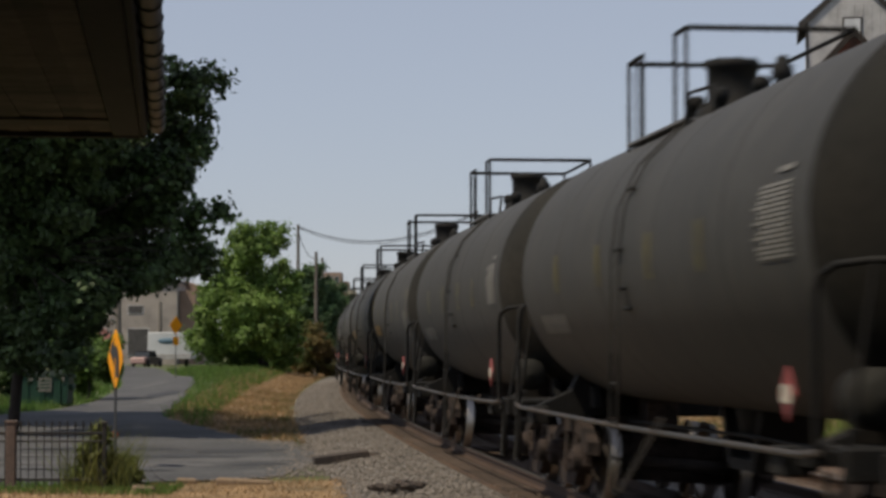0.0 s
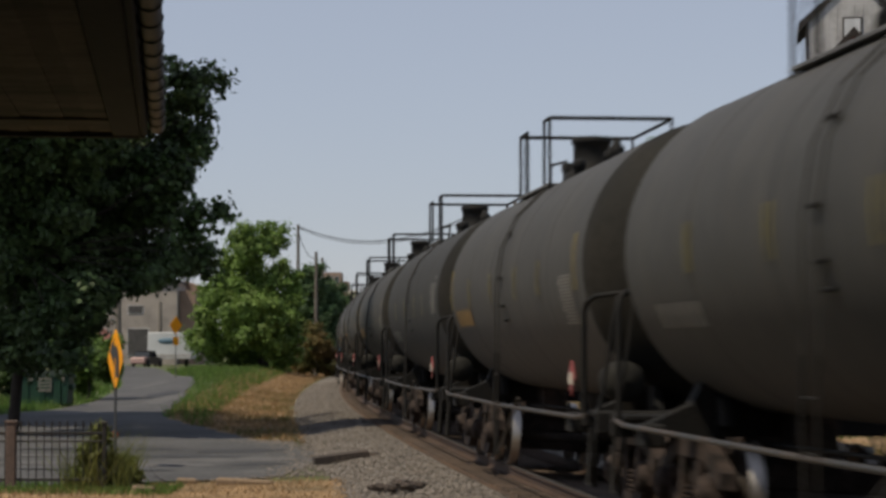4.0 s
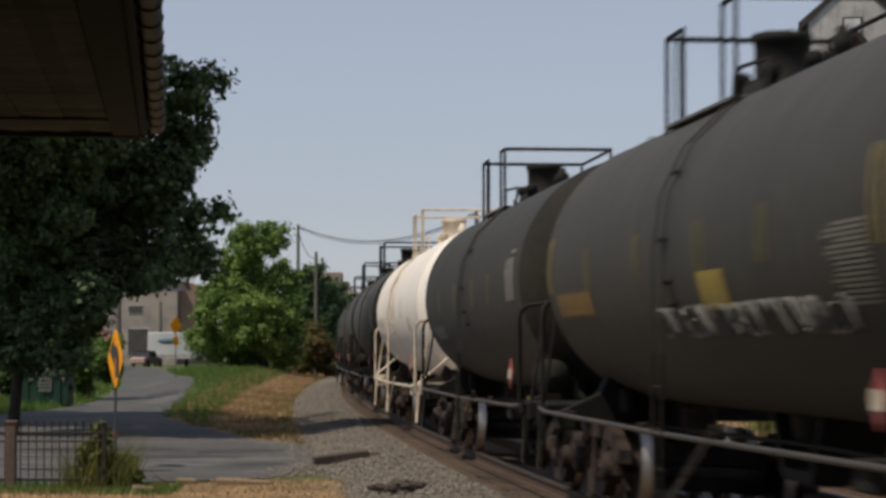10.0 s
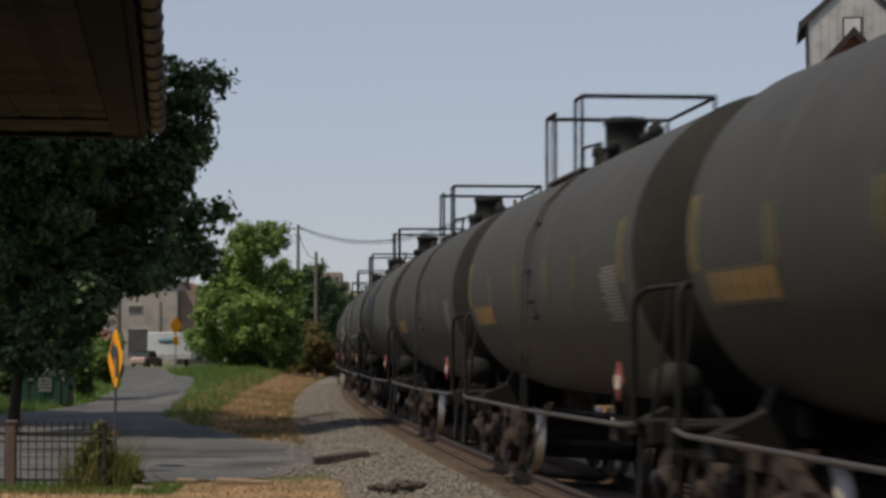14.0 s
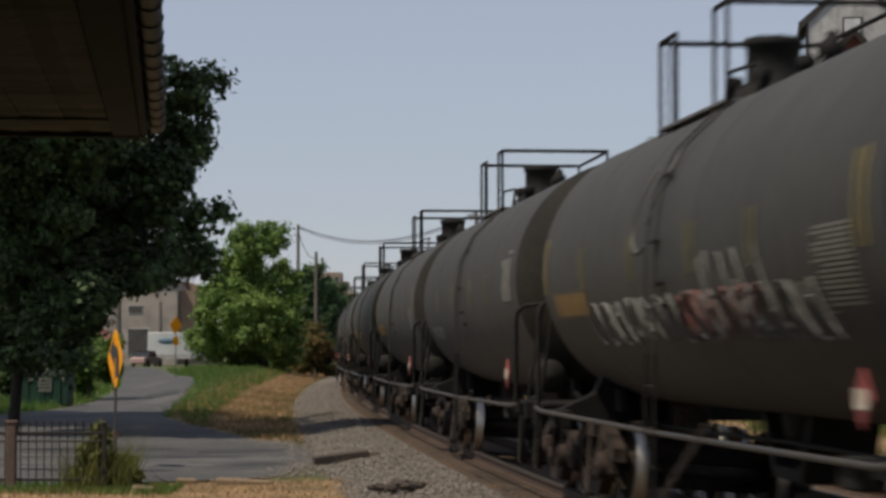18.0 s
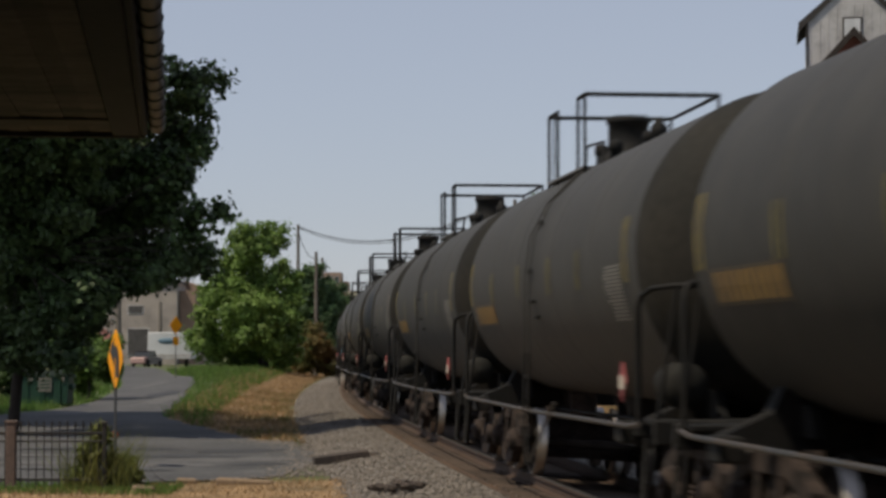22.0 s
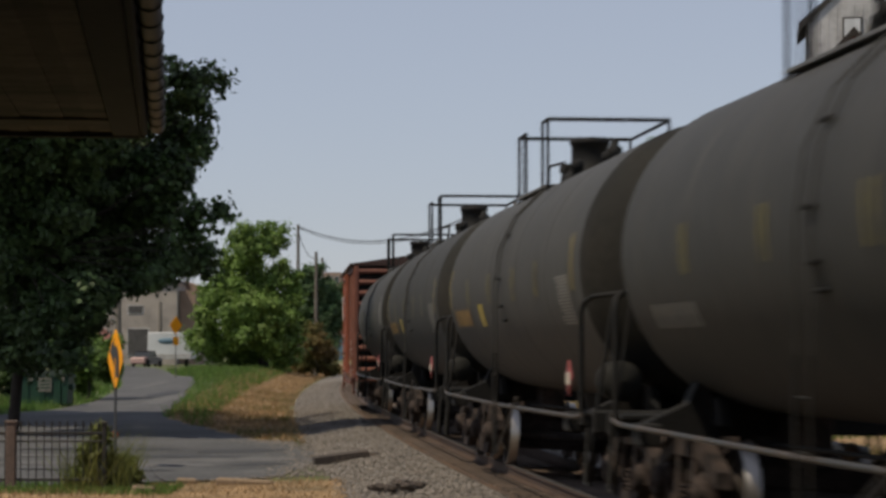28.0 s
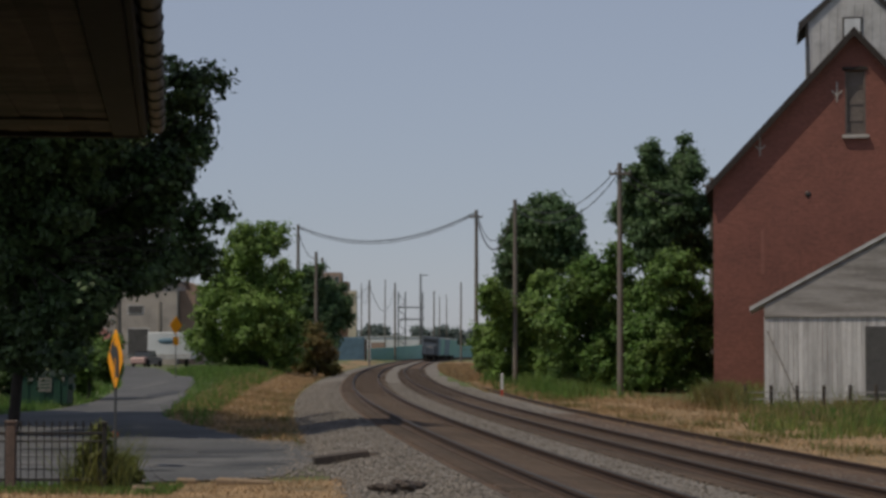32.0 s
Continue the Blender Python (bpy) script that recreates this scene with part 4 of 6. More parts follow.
fence = thing("iron_fence", "weathered black iron railing fence with square posts", "fence")
FY = 36.4
for x, w, mat in ((-6.54, 0.15, "fence_post"), (-5.13, 0.07, "iron_fence"), (-8.2, 0.07, "iron_fence")):
    z = gz(x, FY)
    part("post", Build().box((x, FY, z + 0.49), (w, w, 1.04), ch=0.015).box((x, FY, z + 1.03), (w + 0.03, w + 0.03, 0.04), ch=0.01), M[mat], fence)
for za, ha in ((0.86, 0.045), (0.16, 0.04), (0.74, 0.025)):
    part("rail", Build().box((-6.6, FY, gz(-6, FY) + za), (2.95 if za != 0 else 1, 0.035, ha), ch=0.006), M["iron_fence"], fence)
for k in range(25):
    x = -8.05 + k * 0.118
    if min(abs(x + 6.54), abs(x + 5.13)) < 0.08:
        continue
    z = gz(x, FY)
    b = Build().box((x, FY, z + 0.5), (0.018, 0.018, 0.92), ch=0.003)
    b.lathe([(0.95, 0.016), (1.0, 0.02), (1.06, 0.001)], (x, FY, z), "z", 6)
    part("baluster", b, M["iron_fence"], fence)


def diamond(size, mat, t=0.006):
    b = Build()
    r, c = size / 2, 0.05
    pts = [(-c, -r + c), (c, -r + c), (r - c, -c), (r - c, c), (c, r - c), (-c, r - c), (-r + c, c), (-r + c, -c)]
    return b.prism(pts, "y", -t, t)


def warning_sign(x, y, zc, size, turn, label, arrow, post_top, plate=False):
    z0 = gz(x, y)
    t = thing("warning_sign", label, "road sign", at=pose(x, y, z0))
    part("post", Build().box((0, 0.03, (post_top - z0) / 2 - 0.1), (0.05, 0.035, post_top - z0 + 0.2), ch=0.006), M["galvanised"], t)
    board = part("sign_board", diamond(size, "sign_yellow"), M["sign_yellow"], t, "amber diamond board")
    board.matrix_basis = pose(0, -0.01, zc - z0, 0, 0, turn)
    if arrow:
        a = Build().prism([(0.28, -0.33), (0.04, -0.33), (0.04, -0.02), (-0.02, 0.05), (-0.08, 0.05), (-0.08, -0.12), (-0.38, 0.14), (-0.08, 0.38), (-0.08, 0.25), (0.1, 0.23), (0.23, 0.12), (0.28, -0.02)], "y", -0.011, -0.007)
        part("arrow", a, M["sign_black"], board, "black left turn arrow")
    if plate:
        p = part("plate", Build().box((0, 0, 0), (0.48, 0.012, 0.48), ch=0.004), M["sign_yellow"], t, "small amber plate")
        p.matrix_basis = pose(0, -0.01, zc - z0 - 0.92, 0, 0, turn)
    return t


warning_sign(-5.87, 43, 1.60, 1.14, -68, "amber diamond left-turn warning sign on a post", True, 1.75)
warning_sign(-15.6, 140, 3.22, 1.12, 56, "distant amber diamond warning sign with plate", False, 3.2, True)

rf = thing("reflector_stake", "short stake with a red reflector", "reflector", at=pose(-5.95, 43.6, gz(-5.95, 43.6)))
part("stake", Build().box((0, 0, 0.3), (0.04, 0.03, 0.75), ch=0.004), M["galvanised"], rf)
part("reflector", Build().lathe([(-0.02, 0.001), (-0.02, 0.06), (0.0, 0.065), (0.0, 0.001)], (0, -0.02, 0.58), "y", 16), M["marker_red"], rf, "round red reflector")

BX, BY = -14.85, 90.0
bz0 = gz(BX, BY)
skip = thing("waste_skip", "green steel waste skip with grey lid, darkened for tree shade", "skip", at=pose(BX, BY, bz0, 0, 0, -3))
part("body", Build().prism([(-0.86, 0.1), (0.86, 0.1), (0.93, 1.12), (-0.93, 1.12)], "y", -0.55, 0.55), M["bin_green"], skip)
for sx in (-0.6, 0, 0.6):
    part("rib", Build().box((sx, -0.575, 0.6), (0.07, 0.05, 0.96), ch=0.01), M["bin_green"], skip)
part("rim", Build().box((0, 0, 1.13), (1.94, 1.2, 0.07), ch=0.015), M["bin_green"], skip)
part("lid", Build().prism([(-0.62, 1.16), (0.62, 1.16), (0.6, 1.22), (-0.5, 1.38), (-0.6, 1.38)], "x", -0.93, 0.93), M["bin_lid"], skip, "sloping grey plastic lid")
part("label_panel", Build().box((0.05, -0.605, 0.82), (0.5, 0.012, 0.52), ch=0.004), M["dim_paint"], skip, "pale label with dark bars")
for k in range(3):
    part("label_bar", Build().box((0.05, -0.615, 0.96 - k * 0.13), (0.36, 0.006, 0.05), ch=0.001), M["bin_green"], skip)
for sx in (-0.5, 0.72):
    part("sticker", Build().box((sx, -0.605, 1.02), (0.2 if sx < 0 else 0.14, 0.01, 0.09 if sx < 0 else 0.14), ch=0.002), M["dim_paint"], skip)
for sx in (-0.7, 0.7):
    part("foot", Build().box((sx, 0, 0.05), (0.12, 1.0, 0.12), ch=0.01), M["bin_green"], skip)
part("side_pocket", Build().box((-0.98, 0.0, 0.72), (0.12, 0.5, 0.22), ch=0.02), M["bin_green"], skip)
part("side_pocket", Build().box((0.98, 0.0, 0.72), (0.12, 0.5, 0.22), ch=0.02), M["bin_green"], skip)

# old timber and kerb stones in the foreground
tm = thing("old_timber", "split charred railway timber lying on gravel", "timber", at=pose(-1.85, 43.6, -0.22, 0, -7, 14))
part("beam", Build().prism([(-0.13, -0.12), (0.12, -0.12), (0.13, 0.07), (0.02, 0.12), (-0.13, 0.09)], "x", -0.5, 0.5), M["timber_old"], tm)
part("splinter", Build().prism([(-0.05, -0.03), (0.05, -0.03), (0.02, 0.04)], "x", 0.4, 0.72), M["timber_old"], tm)
for k, (x, y, z, sz, tilt) in enumerate([(-0.86, 33.6, -0.17, 0.13, 20), (-0.58, 33.5, -0.13, 0.17, -15), (-0.72, 33.2, -0.16, 0.12, 40), (-0.36, 33.5, -0.14, 0.13, 10), (-0.47, 33.1, -0.12, 0.15, 70), (-0.98, 33.9, -0.2, 0.1, 5), (-0.27, 33.8, -0.15, 0.09, 33)]):
    lump = thing("asphalt_lump", "broken dark lump of old asphalt", "rubble", "rubble heap", at=pose(x, y, z + 0.02, tilt * 0.4, 8, tilt))
    b = Build().lathe([(-sz * 0.5, 0.001), (-sz * 0.42, sz * 0.75), (0.0, sz), (sz * 0.3, sz * 0.62), (sz * 0.42, 0.001)], (0, 0, 0), "z", 7, smooth=False)
    b.v = [(p[0] * (1 + 0.25 * math.sin(j * 2.3 + k)), p[1] * 0.8, p[2]) for j, p in enumerate(b.v)]
    lump.parent = None
    lump2 = part("lump", b, M["timber_old"], lump)
for x, y, l, rz in ((-4.05, 38.0, 0.32, 8), (-3.1, 37.6, 0.9, -4), (-4.75, 36.6, 0.3, -35), (-4.5, 36.1, 0.34, 20)):
    kb = thing("kerb_stone", "broken pale concrete kerb stone at the road's edge", "kerb", "kerb stones", at=pose(x, y, gz(x, y) + 0.03, 2, 3, rz))
    part("block", Build().box((0, 0, 0), (l, 0.18, 0.14), ch=0.03), M["kerb"], kb)

mk = thing("marker_post", "white lineside marker post with red foot", "marker post", at=pose(2.9, 118, gz(2.9, 118)))
part("post", Build().box((0, 0, 0.75), (0.13, 0.1, 0.8), ch=0.01), M["marker_white"], mk)
part("foot", Build().box((0, 0, 0.15), (0.13, 0.1, 0.4), ch=0.01), M["marker_red"], mk, "red painted foot")


# ---- poles and wires ----
def pole(x, y, top, r=0.14, arm=0, lean=0.0, label="weathered timber utility pole", zb=None):
    z = gz(x, y) - 0.3 if zb is None else zb
    t = thing("utility_pole", label, "utility pole", "utility poles", at=pose(x, y, z))
    h = top - z
    part("pole", Build().tube([(0, 0, 0), (lean * 0.5, 0, h * 0.5), (lean, 0, h)], r, 10, radii=[r * 1.15, r, r * 0.8]), M["pole_wood"], t)
    if arm:
        part("crossarm", Build().box((lean, -0.12, h - 0.55), (arm, 0.1, 0.12), ch=0.01), M["pole_wood"], t)
        for sx in (-0.45, -0.2, 0.2, 0.45):
            part("insulator", Build().lathe([(0, 0.03), (0.03, 0.05), (0.08, 0.05), (0.12, 0.03), (0.13, 0.001)], (lean + sx * arm, -0.12, h - 0.49), "z", 8), M["insulator"], t)
    return Vector((x + lean, y, top - 0.45))


PA = pole(8.87, 120, 11.15, 0.145, 1.1)
PB = pole(4.52, 150, 11.2, 0.145)
PC = pole(2.48, 178, 12.2, 0.15, 0.9)
PD = pole(-12.95, 214, 13.0, 0.16)
PE = pole(-9.8, 185, 9.35, 0.14)
PF = pole(-12.7, 262, 11.9, 0.15, lean=-0.5)
PG = pole(-9.9, 322, 11.2, 0.13)
PH = pole(-9.6, 480, 15.3, 0.2)
PI = pole(3.2, 425, 13.8, 0.15)
PJ = pole(-2.6, 690, 19.0, 0.2)
PK = pole(16.4, 146, 12.3, 0.17, 1.1)
PL = pole(-16.0, 470, 15.0, 0.12)
PM = pole(-31.6, 268, 7.2, 0.22)
PO = pole(-27.1, 200, 6.9, 0.28, label="stout brown timber post")
PP = pole(-14.5, 600, 19.5, 0.15)
PQ = pole(1.0, 680, 17.5, 0.15)
PR = pole(-1.3, 900, 22.0, 0.18)


def cable(a, b, sag, r=0.03):
    a, b = Vector(a), Vector(b)
    w = thing("overhead_cable", "thick dark overhead cable sagging between poles", "cable", "overhead cables")
    pts = []
    for k in range(17):
        u = k / 16
        p = a.lerp(b, u)
        p.z -= sag * 4 * u * (1 - u)
        pts.append(p)
    part("cable", Build().tube(pts, r, 5), M["wire"], w)


up = Vector((0, 0, 0.3))
cable(PD + up, PC + up, 1.75, 0.05)
cable(PD + up * 0.5, PC + up * 0.5, 1.8, 0.03)
cable(PC, PB, 2.6, 0.05)
cable(PC + up, PB + up, 2.3, 0.03)
cable(PB + up, PA + up, 1.4, 0.025)
cable(PB, PA, 1.7, 0.025)
cable(PA + up, PK + up, 1.2, 0.035)
cable(PA, PK, 1.4, 0.035)
cable(PD, PE, 0.8, 0.035)
cable(PE, PF, 0.8, 0.03)
cable(PF, PG, 3.0, 0.035)
cable(PG, PH, 4.5, 0.045)
cable(PG + up, PL + up, 3.5, 0.035)


# ---- mill ----
def brick_wall_material():
    m = material("old_red_mill_brick", (0.22, 0.082, 0.060), 0.9, 0, 0.2, 0.35, 10, 0.2, (0.155, 0.06, 0.046), 0.8)
    nt = m.node_tree
    b = nt.nodes["Principled BSDF"]
    hsv = [n for n in nt.nodes if n.type == "HUE_SAT"][0]
    co = [n for n in nt.nodes if n.type == "TEX_COORD"][0]
    sep = nt.nodes.new("ShaderNodeSeparateXYZ")
    add = nt.nodes.new("ShaderNodeMath")
    com = nt.nodes.new("ShaderNodeCombineXYZ")
    nt.links.new(co.outputs["Object"], sep.inputs[0])
    nt.links.new(sep.outputs[0], add.inputs[0])
    nt.links.new(sep.outputs[1], add.inputs[1])
    nt.links.new(add.outputs[0], com.inputs[0])
    nt.links.new(sep.outputs[2], com.inputs[1])
    bt = nt.nodes.new("ShaderNodeTexBrick")
    bt.inputs["Scale"].default_value = 1.0
    bt.inputs["Brick Width"].default_value = 0.215
    bt.inputs["Row Height"].default_value = 0.075
    bt.inputs["Mortar Size"].default_value = 0.01
    bt.inputs["Color1"].default_value = (1.15, 1.15, 1.15, 1)
    bt.inputs["Color2"].default_value = (0.8, 0.8, 0.8, 1)
    bt.inputs["Mortar"].default_value = (1.25, 1.35, 1.4, 1)
    nt.links.new(com.outputs[0], bt.inputs["Vector"])
    mx = nt.nodes.new("ShaderNodeMix")
    mx.data_type, mx.blend_type = "RGBA", "MULTIPLY"
    mx.inputs[0].default_value = 1.0
    nt.links.new(hsv.outputs[0], mx.inputs[6])
    nt.links.new(bt.outputs["Color"], mx.inputs[7])
    nt.links.new(mx.outputs[2], b.inputs["Base Color"])
    bp = [n for n in nt.nodes if n.type == "BUMP"][0]
    nt.links.new(bt.outputs["Fac"], bp.inputs["Height"])
    bp.invert = True
    bp.inputs["Strength"].default_value = 0.4
    return m


M["mill_brick"] = brick_wall_material()
MY = 114.0
mill = thing("mill_building", "tall gabled red brick mill with boarded windows", "building", at=pose(12.88, MY, 0, 0, 0, -7.5) @ pose(-12.88, -MY, 0))
mb0 = -0.9
XL, XR, XA, ZE, ZA = 12.88, 26.2, 19.54, 9.55, 16.75
# gable wall with the window's opening
W0, W1, WZ0, WZ1 = 19.11, 20.08, 11.95, 15.0
for pts in ([(XL, mb0), (W0, mb0), (W0, ZA - (XA - W0) * 1.08), (XL, ZE)], [(W1, mb0), (XR, mb0), (XR, ZE), (W1, ZA - (W1 - XA) * 1.08)],
            [(W0, mb0), (W1, mb0), (W1, WZ0), (W0, WZ0)], [(W0, WZ1), (W1, WZ1), (W1, ZA - (W1 - XA) * 1.08), (XA, ZA), (W0, ZA - (XA - W0) * 1.08)]):
    part("wall", Build().prism(pts[::-1], "y", MY, MY + 0.4), M["mill_brick"], mill)
part("wall", Build().box((XL + 0.2, MY + 13.4, (ZE + mb0) / 2), (0.4, 26, ZE - mb0), ch=0.01), M["mill_brick"], mill)
part("wall", Build().box((XR - 0.2, MY + 13.4, (ZE + mb0) / 2), (0.4, 26, ZE - mb0), ch=0.01), M["mill_brick"], mill)
part("wall", Build().prism([(XL, mb0), (XL, ZE), (XA, ZA), (XR, ZE), (XR, mb0)], "y", MY + 26.2, MY + 26.6), M["mill_brick"], mill)
OV = 0.42
for sgn in (-1, 1):
    ex = XA + sgn * (XR - XL) / 2 + sgn * 0.35
    ez = ZE - 0.35
    pts = [(XA, ZA + 0.02), (XA, ZA + 0.27), (ex, ez + 0.27), (ex, ez + 0.02)]
    part("roof", Build().prism(pts if sgn > 0 else pts[::-1], "y", MY - OV, MY + 27), M["roof_dark"], mill)
    part("barge_board", Build().prism([(XA, ZA - 0.12), (XA, ZA + 0.3), (ex, ez + 0.3), (ex, ez - 0.12)][::sgn], "y", MY - OV - 0.05, MY - OV - 0.002), M["soffit_dark"], mill)
win = part("window", Build().box(((W0 + W1) / 2, MY + 0.22, (WZ0 + WZ1) / 2), (W1 - W0, 0.06, WZ1 - WZ0), ch=0.004), M["shutter"], mill, "grey boarded-up window")
part("frame", Build().box((W1 - 0.05, MY + 0.1, (WZ0 + WZ1) / 2), (0.1, 0.14, WZ1 - WZ0), ch=0.01).box((W0 + 0.05, MY + 0.1, (WZ0 + WZ1) / 2), (0.1, 0.14, WZ1 - WZ0), ch=0.01), M["shutter"], win)
for zz in (12.7, 13.5, 14.3):
    part("board", Build().box(((W0 + W1) / 2, MY + 0.17, zz), (W1 - W0 - 0.22, 0.03, 0.2), ch=0.01), M["shutter"], win)
part("sill", Build().box(((W0 + W1) / 2, MY - 0.06, WZ0 - 0.08), (1.25, 0.3, 0.16), ch=0.02), M["sill_stone"], mill, "pale stone sill")
part("lintel", Build().box(((W0 + W1) / 2, MY - 0.03, WZ1 + 0.1), (1.2, 0.1, 0.18), ch=0.015), M["soffit_dark"], mill)
for x, z in ((18.73, 14.0), (15.1, 11.45), (22.4, 11.4)):
    a = Build().box((x, MY - 0.04, z), (0.07, 0.05, 0.95), ch=0.01).box((x - 0.13, MY - 0.04, z - 0.05), (0.3, 0.05, 0.07), rot=(0, 45, 0), ch=0.01).box((x + 0.13, MY - 0.04, z - 0.05), (0.3, 0.05, 0.07), rot=(0, -45, 0), ch=0.01)
    part("wall_anchor", a, M["sill_stone"], mill, "star-shaped iron wall anchor")
part("vent_hole", Build().lathe([(-0.02, 0.001), (-0.02, 0.13), (0.03, 0.15), (0.03, 0.001)], (17.35, MY - 0.02, 9.15), "y", 14), M["sign_black"], mill)
part("lime_streak", Build().box((15.2, MY - 0.004, 6.4), (0.13, 0.01, 2.1), ch=0.002), M["mortar"], mill, "pale lime streak on the brick")
# cupola
CY = 121.0
cx0, cx1, cxa = 17.5, 22.25, 19.85
part("cupola_wall", Build().prism([(cx0, 14.2), (cx0, 18.35), (cxa, 20.4), (cx1, 18.35), (cx1, 14.2)], "y", CY, CY + 5), M["grey_metal"], mill, "grey sheet-metal cupola")
for k in range(11):
    x = cx0 + 0.2 + k * 0.43
    part("cladding_seam", Build().box((x, CY - 0.012, 16.2 + (0.9 if abs(x - cxa) < 1.7 else 0)), (0.03, 0.024, 4.3), ch=0.005), M["grey_metal"], mill)
for sgn in (-1, 1):
    ex, ez = cxa + sgn * 2.78, 18.0
    pts = [(cxa, 20.45), (cxa, 20.7), (ex, ez + 0.28), (ex, ez - 0.18)]
    part("cupola_roof", Build().prism(pts if sgn > 0 else pts[::-1], "y", CY - 0.12, CY + 5.5), M["roof_dark"], mill)
part("corner_trim", Build().box((cx0, CY - 0.03, 16.3), (0.1, 0.1, 4.2), ch=0.01), M["roof_dark"], mill)
cw = part("cupola_window", Build().box((19.75, CY - 0.03, 17.85), (0.98, 0.1, 1.35), ch=0.01), M["roof_dark"], mill, "pale window in a dark frame")
part("pane", Build().box((19.75, CY - 0.085, 17.85), (0.8, 0.03, 1.17), ch=0.004), M["window_light"], cw)

# ---- shed ----
SY = 100.0
shed = thing("wooden_shed", "weathered silver-grey board shed with pitched roof", "shed", at=pose(13.4, SY, 0, 0, 0, -8) @ pose(-13.4, -SY, 0))
sz0 = -0.8
SX0, SXE = 13.4, 30.2
def shed_roof(x):
    return 3.42 + 0.548 * (x - 12.85) if x < 21.8 else 3.42 + 0.548 * (21.8 - 12.85) - 0.548 * (x - 21.8)
D0, D1 = 17.55, 20.2
x = SX0
k = 0
while x < SXE:
    w = 0.20
    lo, hi = sz0, 3.2
    if D0 - 0.1 < x < D1:
        lo = 2.75
    part("board", Build().box((x + w / 2, SY + 0.012 * (k % 2), (lo + hi) / 2), (w - 0.012, 0.03, hi - lo), ch=0.003), M["weathered_board"], shed)
    x += w
    k += 1
part("gable", Build().prism([(SX0, 3.2), (SXE, 3.2), (21.8, shed_roof(21.8) - 0.1), (SX0, shed_roof(SX0) - 0.1)], "y", SY - 0.02, SY + 0.1), M["grey_board"], shed, "taupe boarded gable")
part("gable_trim", Build().box(((SX0 + SXE) / 2, SY - 0.05, 3.2), (SXE - SX0, 0.06, 0.14), ch=0.01), M["grey_board"], shed)
for sgn in (-1, 1):
    ex = 21.8 + sgn * 9.0
    ez = 3.42 - 0.02
    za = shed_roof(21.8)
    pts = [(21.8, za), (21.8, za + 0.16), (ex, ez + 0.16), (ex, ez)]
    part("roof", Build().prism(pts if sgn > 0 else pts[::-1], "y", SY - 0.09, SY + 9), M["grey_metal"], shed, "grey metal roof sheet")
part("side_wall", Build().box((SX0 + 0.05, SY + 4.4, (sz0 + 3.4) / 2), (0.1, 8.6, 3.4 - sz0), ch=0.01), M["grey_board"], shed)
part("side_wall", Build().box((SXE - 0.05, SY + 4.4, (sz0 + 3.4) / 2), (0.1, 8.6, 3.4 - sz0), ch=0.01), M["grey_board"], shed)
part("door", Build().box(((D0 + D1) / 2, SY - 0.05, 0.98), (D1 - D0, 0.06, 3.55), ch=0.01), M["dark_door"], shed, "dark grey sliding door")
part("brace", Build().box((14.15, SY - 0.06, 1.15), (0.07, 0.04, 3.1), rot=(0, -24, 0), ch=0.006), M["grey_board"], shed)

fence2 = thing("rail_fence", "low fence of dark posts and wire before the shed", "fence")
for k in range(9):
    x = 11.95 + k * 1.04
    z = gz(x, 95)
    part("post", Build().box((x, 95, z + 0.42), (0.13, 0.13, 1.04), rot=(1.5 * math.sin(k), 2 * math.cos(k * 1.7), 0), ch=0.015), M["timber_old"], fence2)
for zz in (0.62, 0.36):
    part("rail", Build().box((16.1, 95.02, -0.53 + zz), (8.4, 0.04, 0.06), ch=0.006), M["grey_board"], fence2)


# ---- distant buildings ----
def block(name, label, category, x0, x1, y0, depth, z0, z1, mat, roof=None, rise=0.0, windows=(), win_mat="glass"):
    t = thing(name, label, category)
    part("wall", Build().box(((x0 + x1) / 2, y0 + depth / 2, (z0 + z1) / 2), (x1 - x0, depth, z1 - z0), ch=0.03), M[mat], t)
    if roof:
        xm = (x0 + x1) / 2
        part("roof", Build().prism([(x0 - 0.3, z1 - 0.05), (x1 + 0.3, z1 - 0.05), (x1 + 0.3, z1 + 0.1), (xm, z1 + 0.1 + rise), (x0 - 0.3, z1 + 0.1)], "y", y0 - 0.3, y0 + depth + 0.3), M[roof], t)
    for wx, wz, ww, wh in windows:
        w = part("window", Build().box((wx, y0 - 0.02, wz), (ww + 0.2, 0.08, wh + 0.2), ch=0.01), M["grey_metal"], t)
        part("pane", Build().box((wx, y0 - 0.07, wz), (ww, 0.03, wh), ch=0.005), M[win_mat], w)
    return t


block("warehouse", "grey cement warehouse behind the road", "building", -40.5, -30.2, 272, 14, -0.3, 9.5, "render_grey", "roof_dark", 0.5, [(-34.6, 2.7, 2.3, 3.0), (-34.9, 6.4, 1.6, 0.8)], "dark_door")
block("warehouse", "grey cement annex with a dark gateway", "building", -30.1, -28.3, 274, 10, -0.3, 8.6, "brown_block")
block("house", "cream rendered house among trees", "building", -32.4, -28.0, 282, 8, -0.3, 8.8, "render_cream", "brown_block", 1.0, [(-31.2, 6.0, 0.7, 1.2), (-29.6, 6.0, 0.7, 1.2)])
block("house", "small house with faded red roof", "building", -33.0, -28.6, 205, 8, -0.3, 2.2, "render_cream", "roof_red", 1.9)
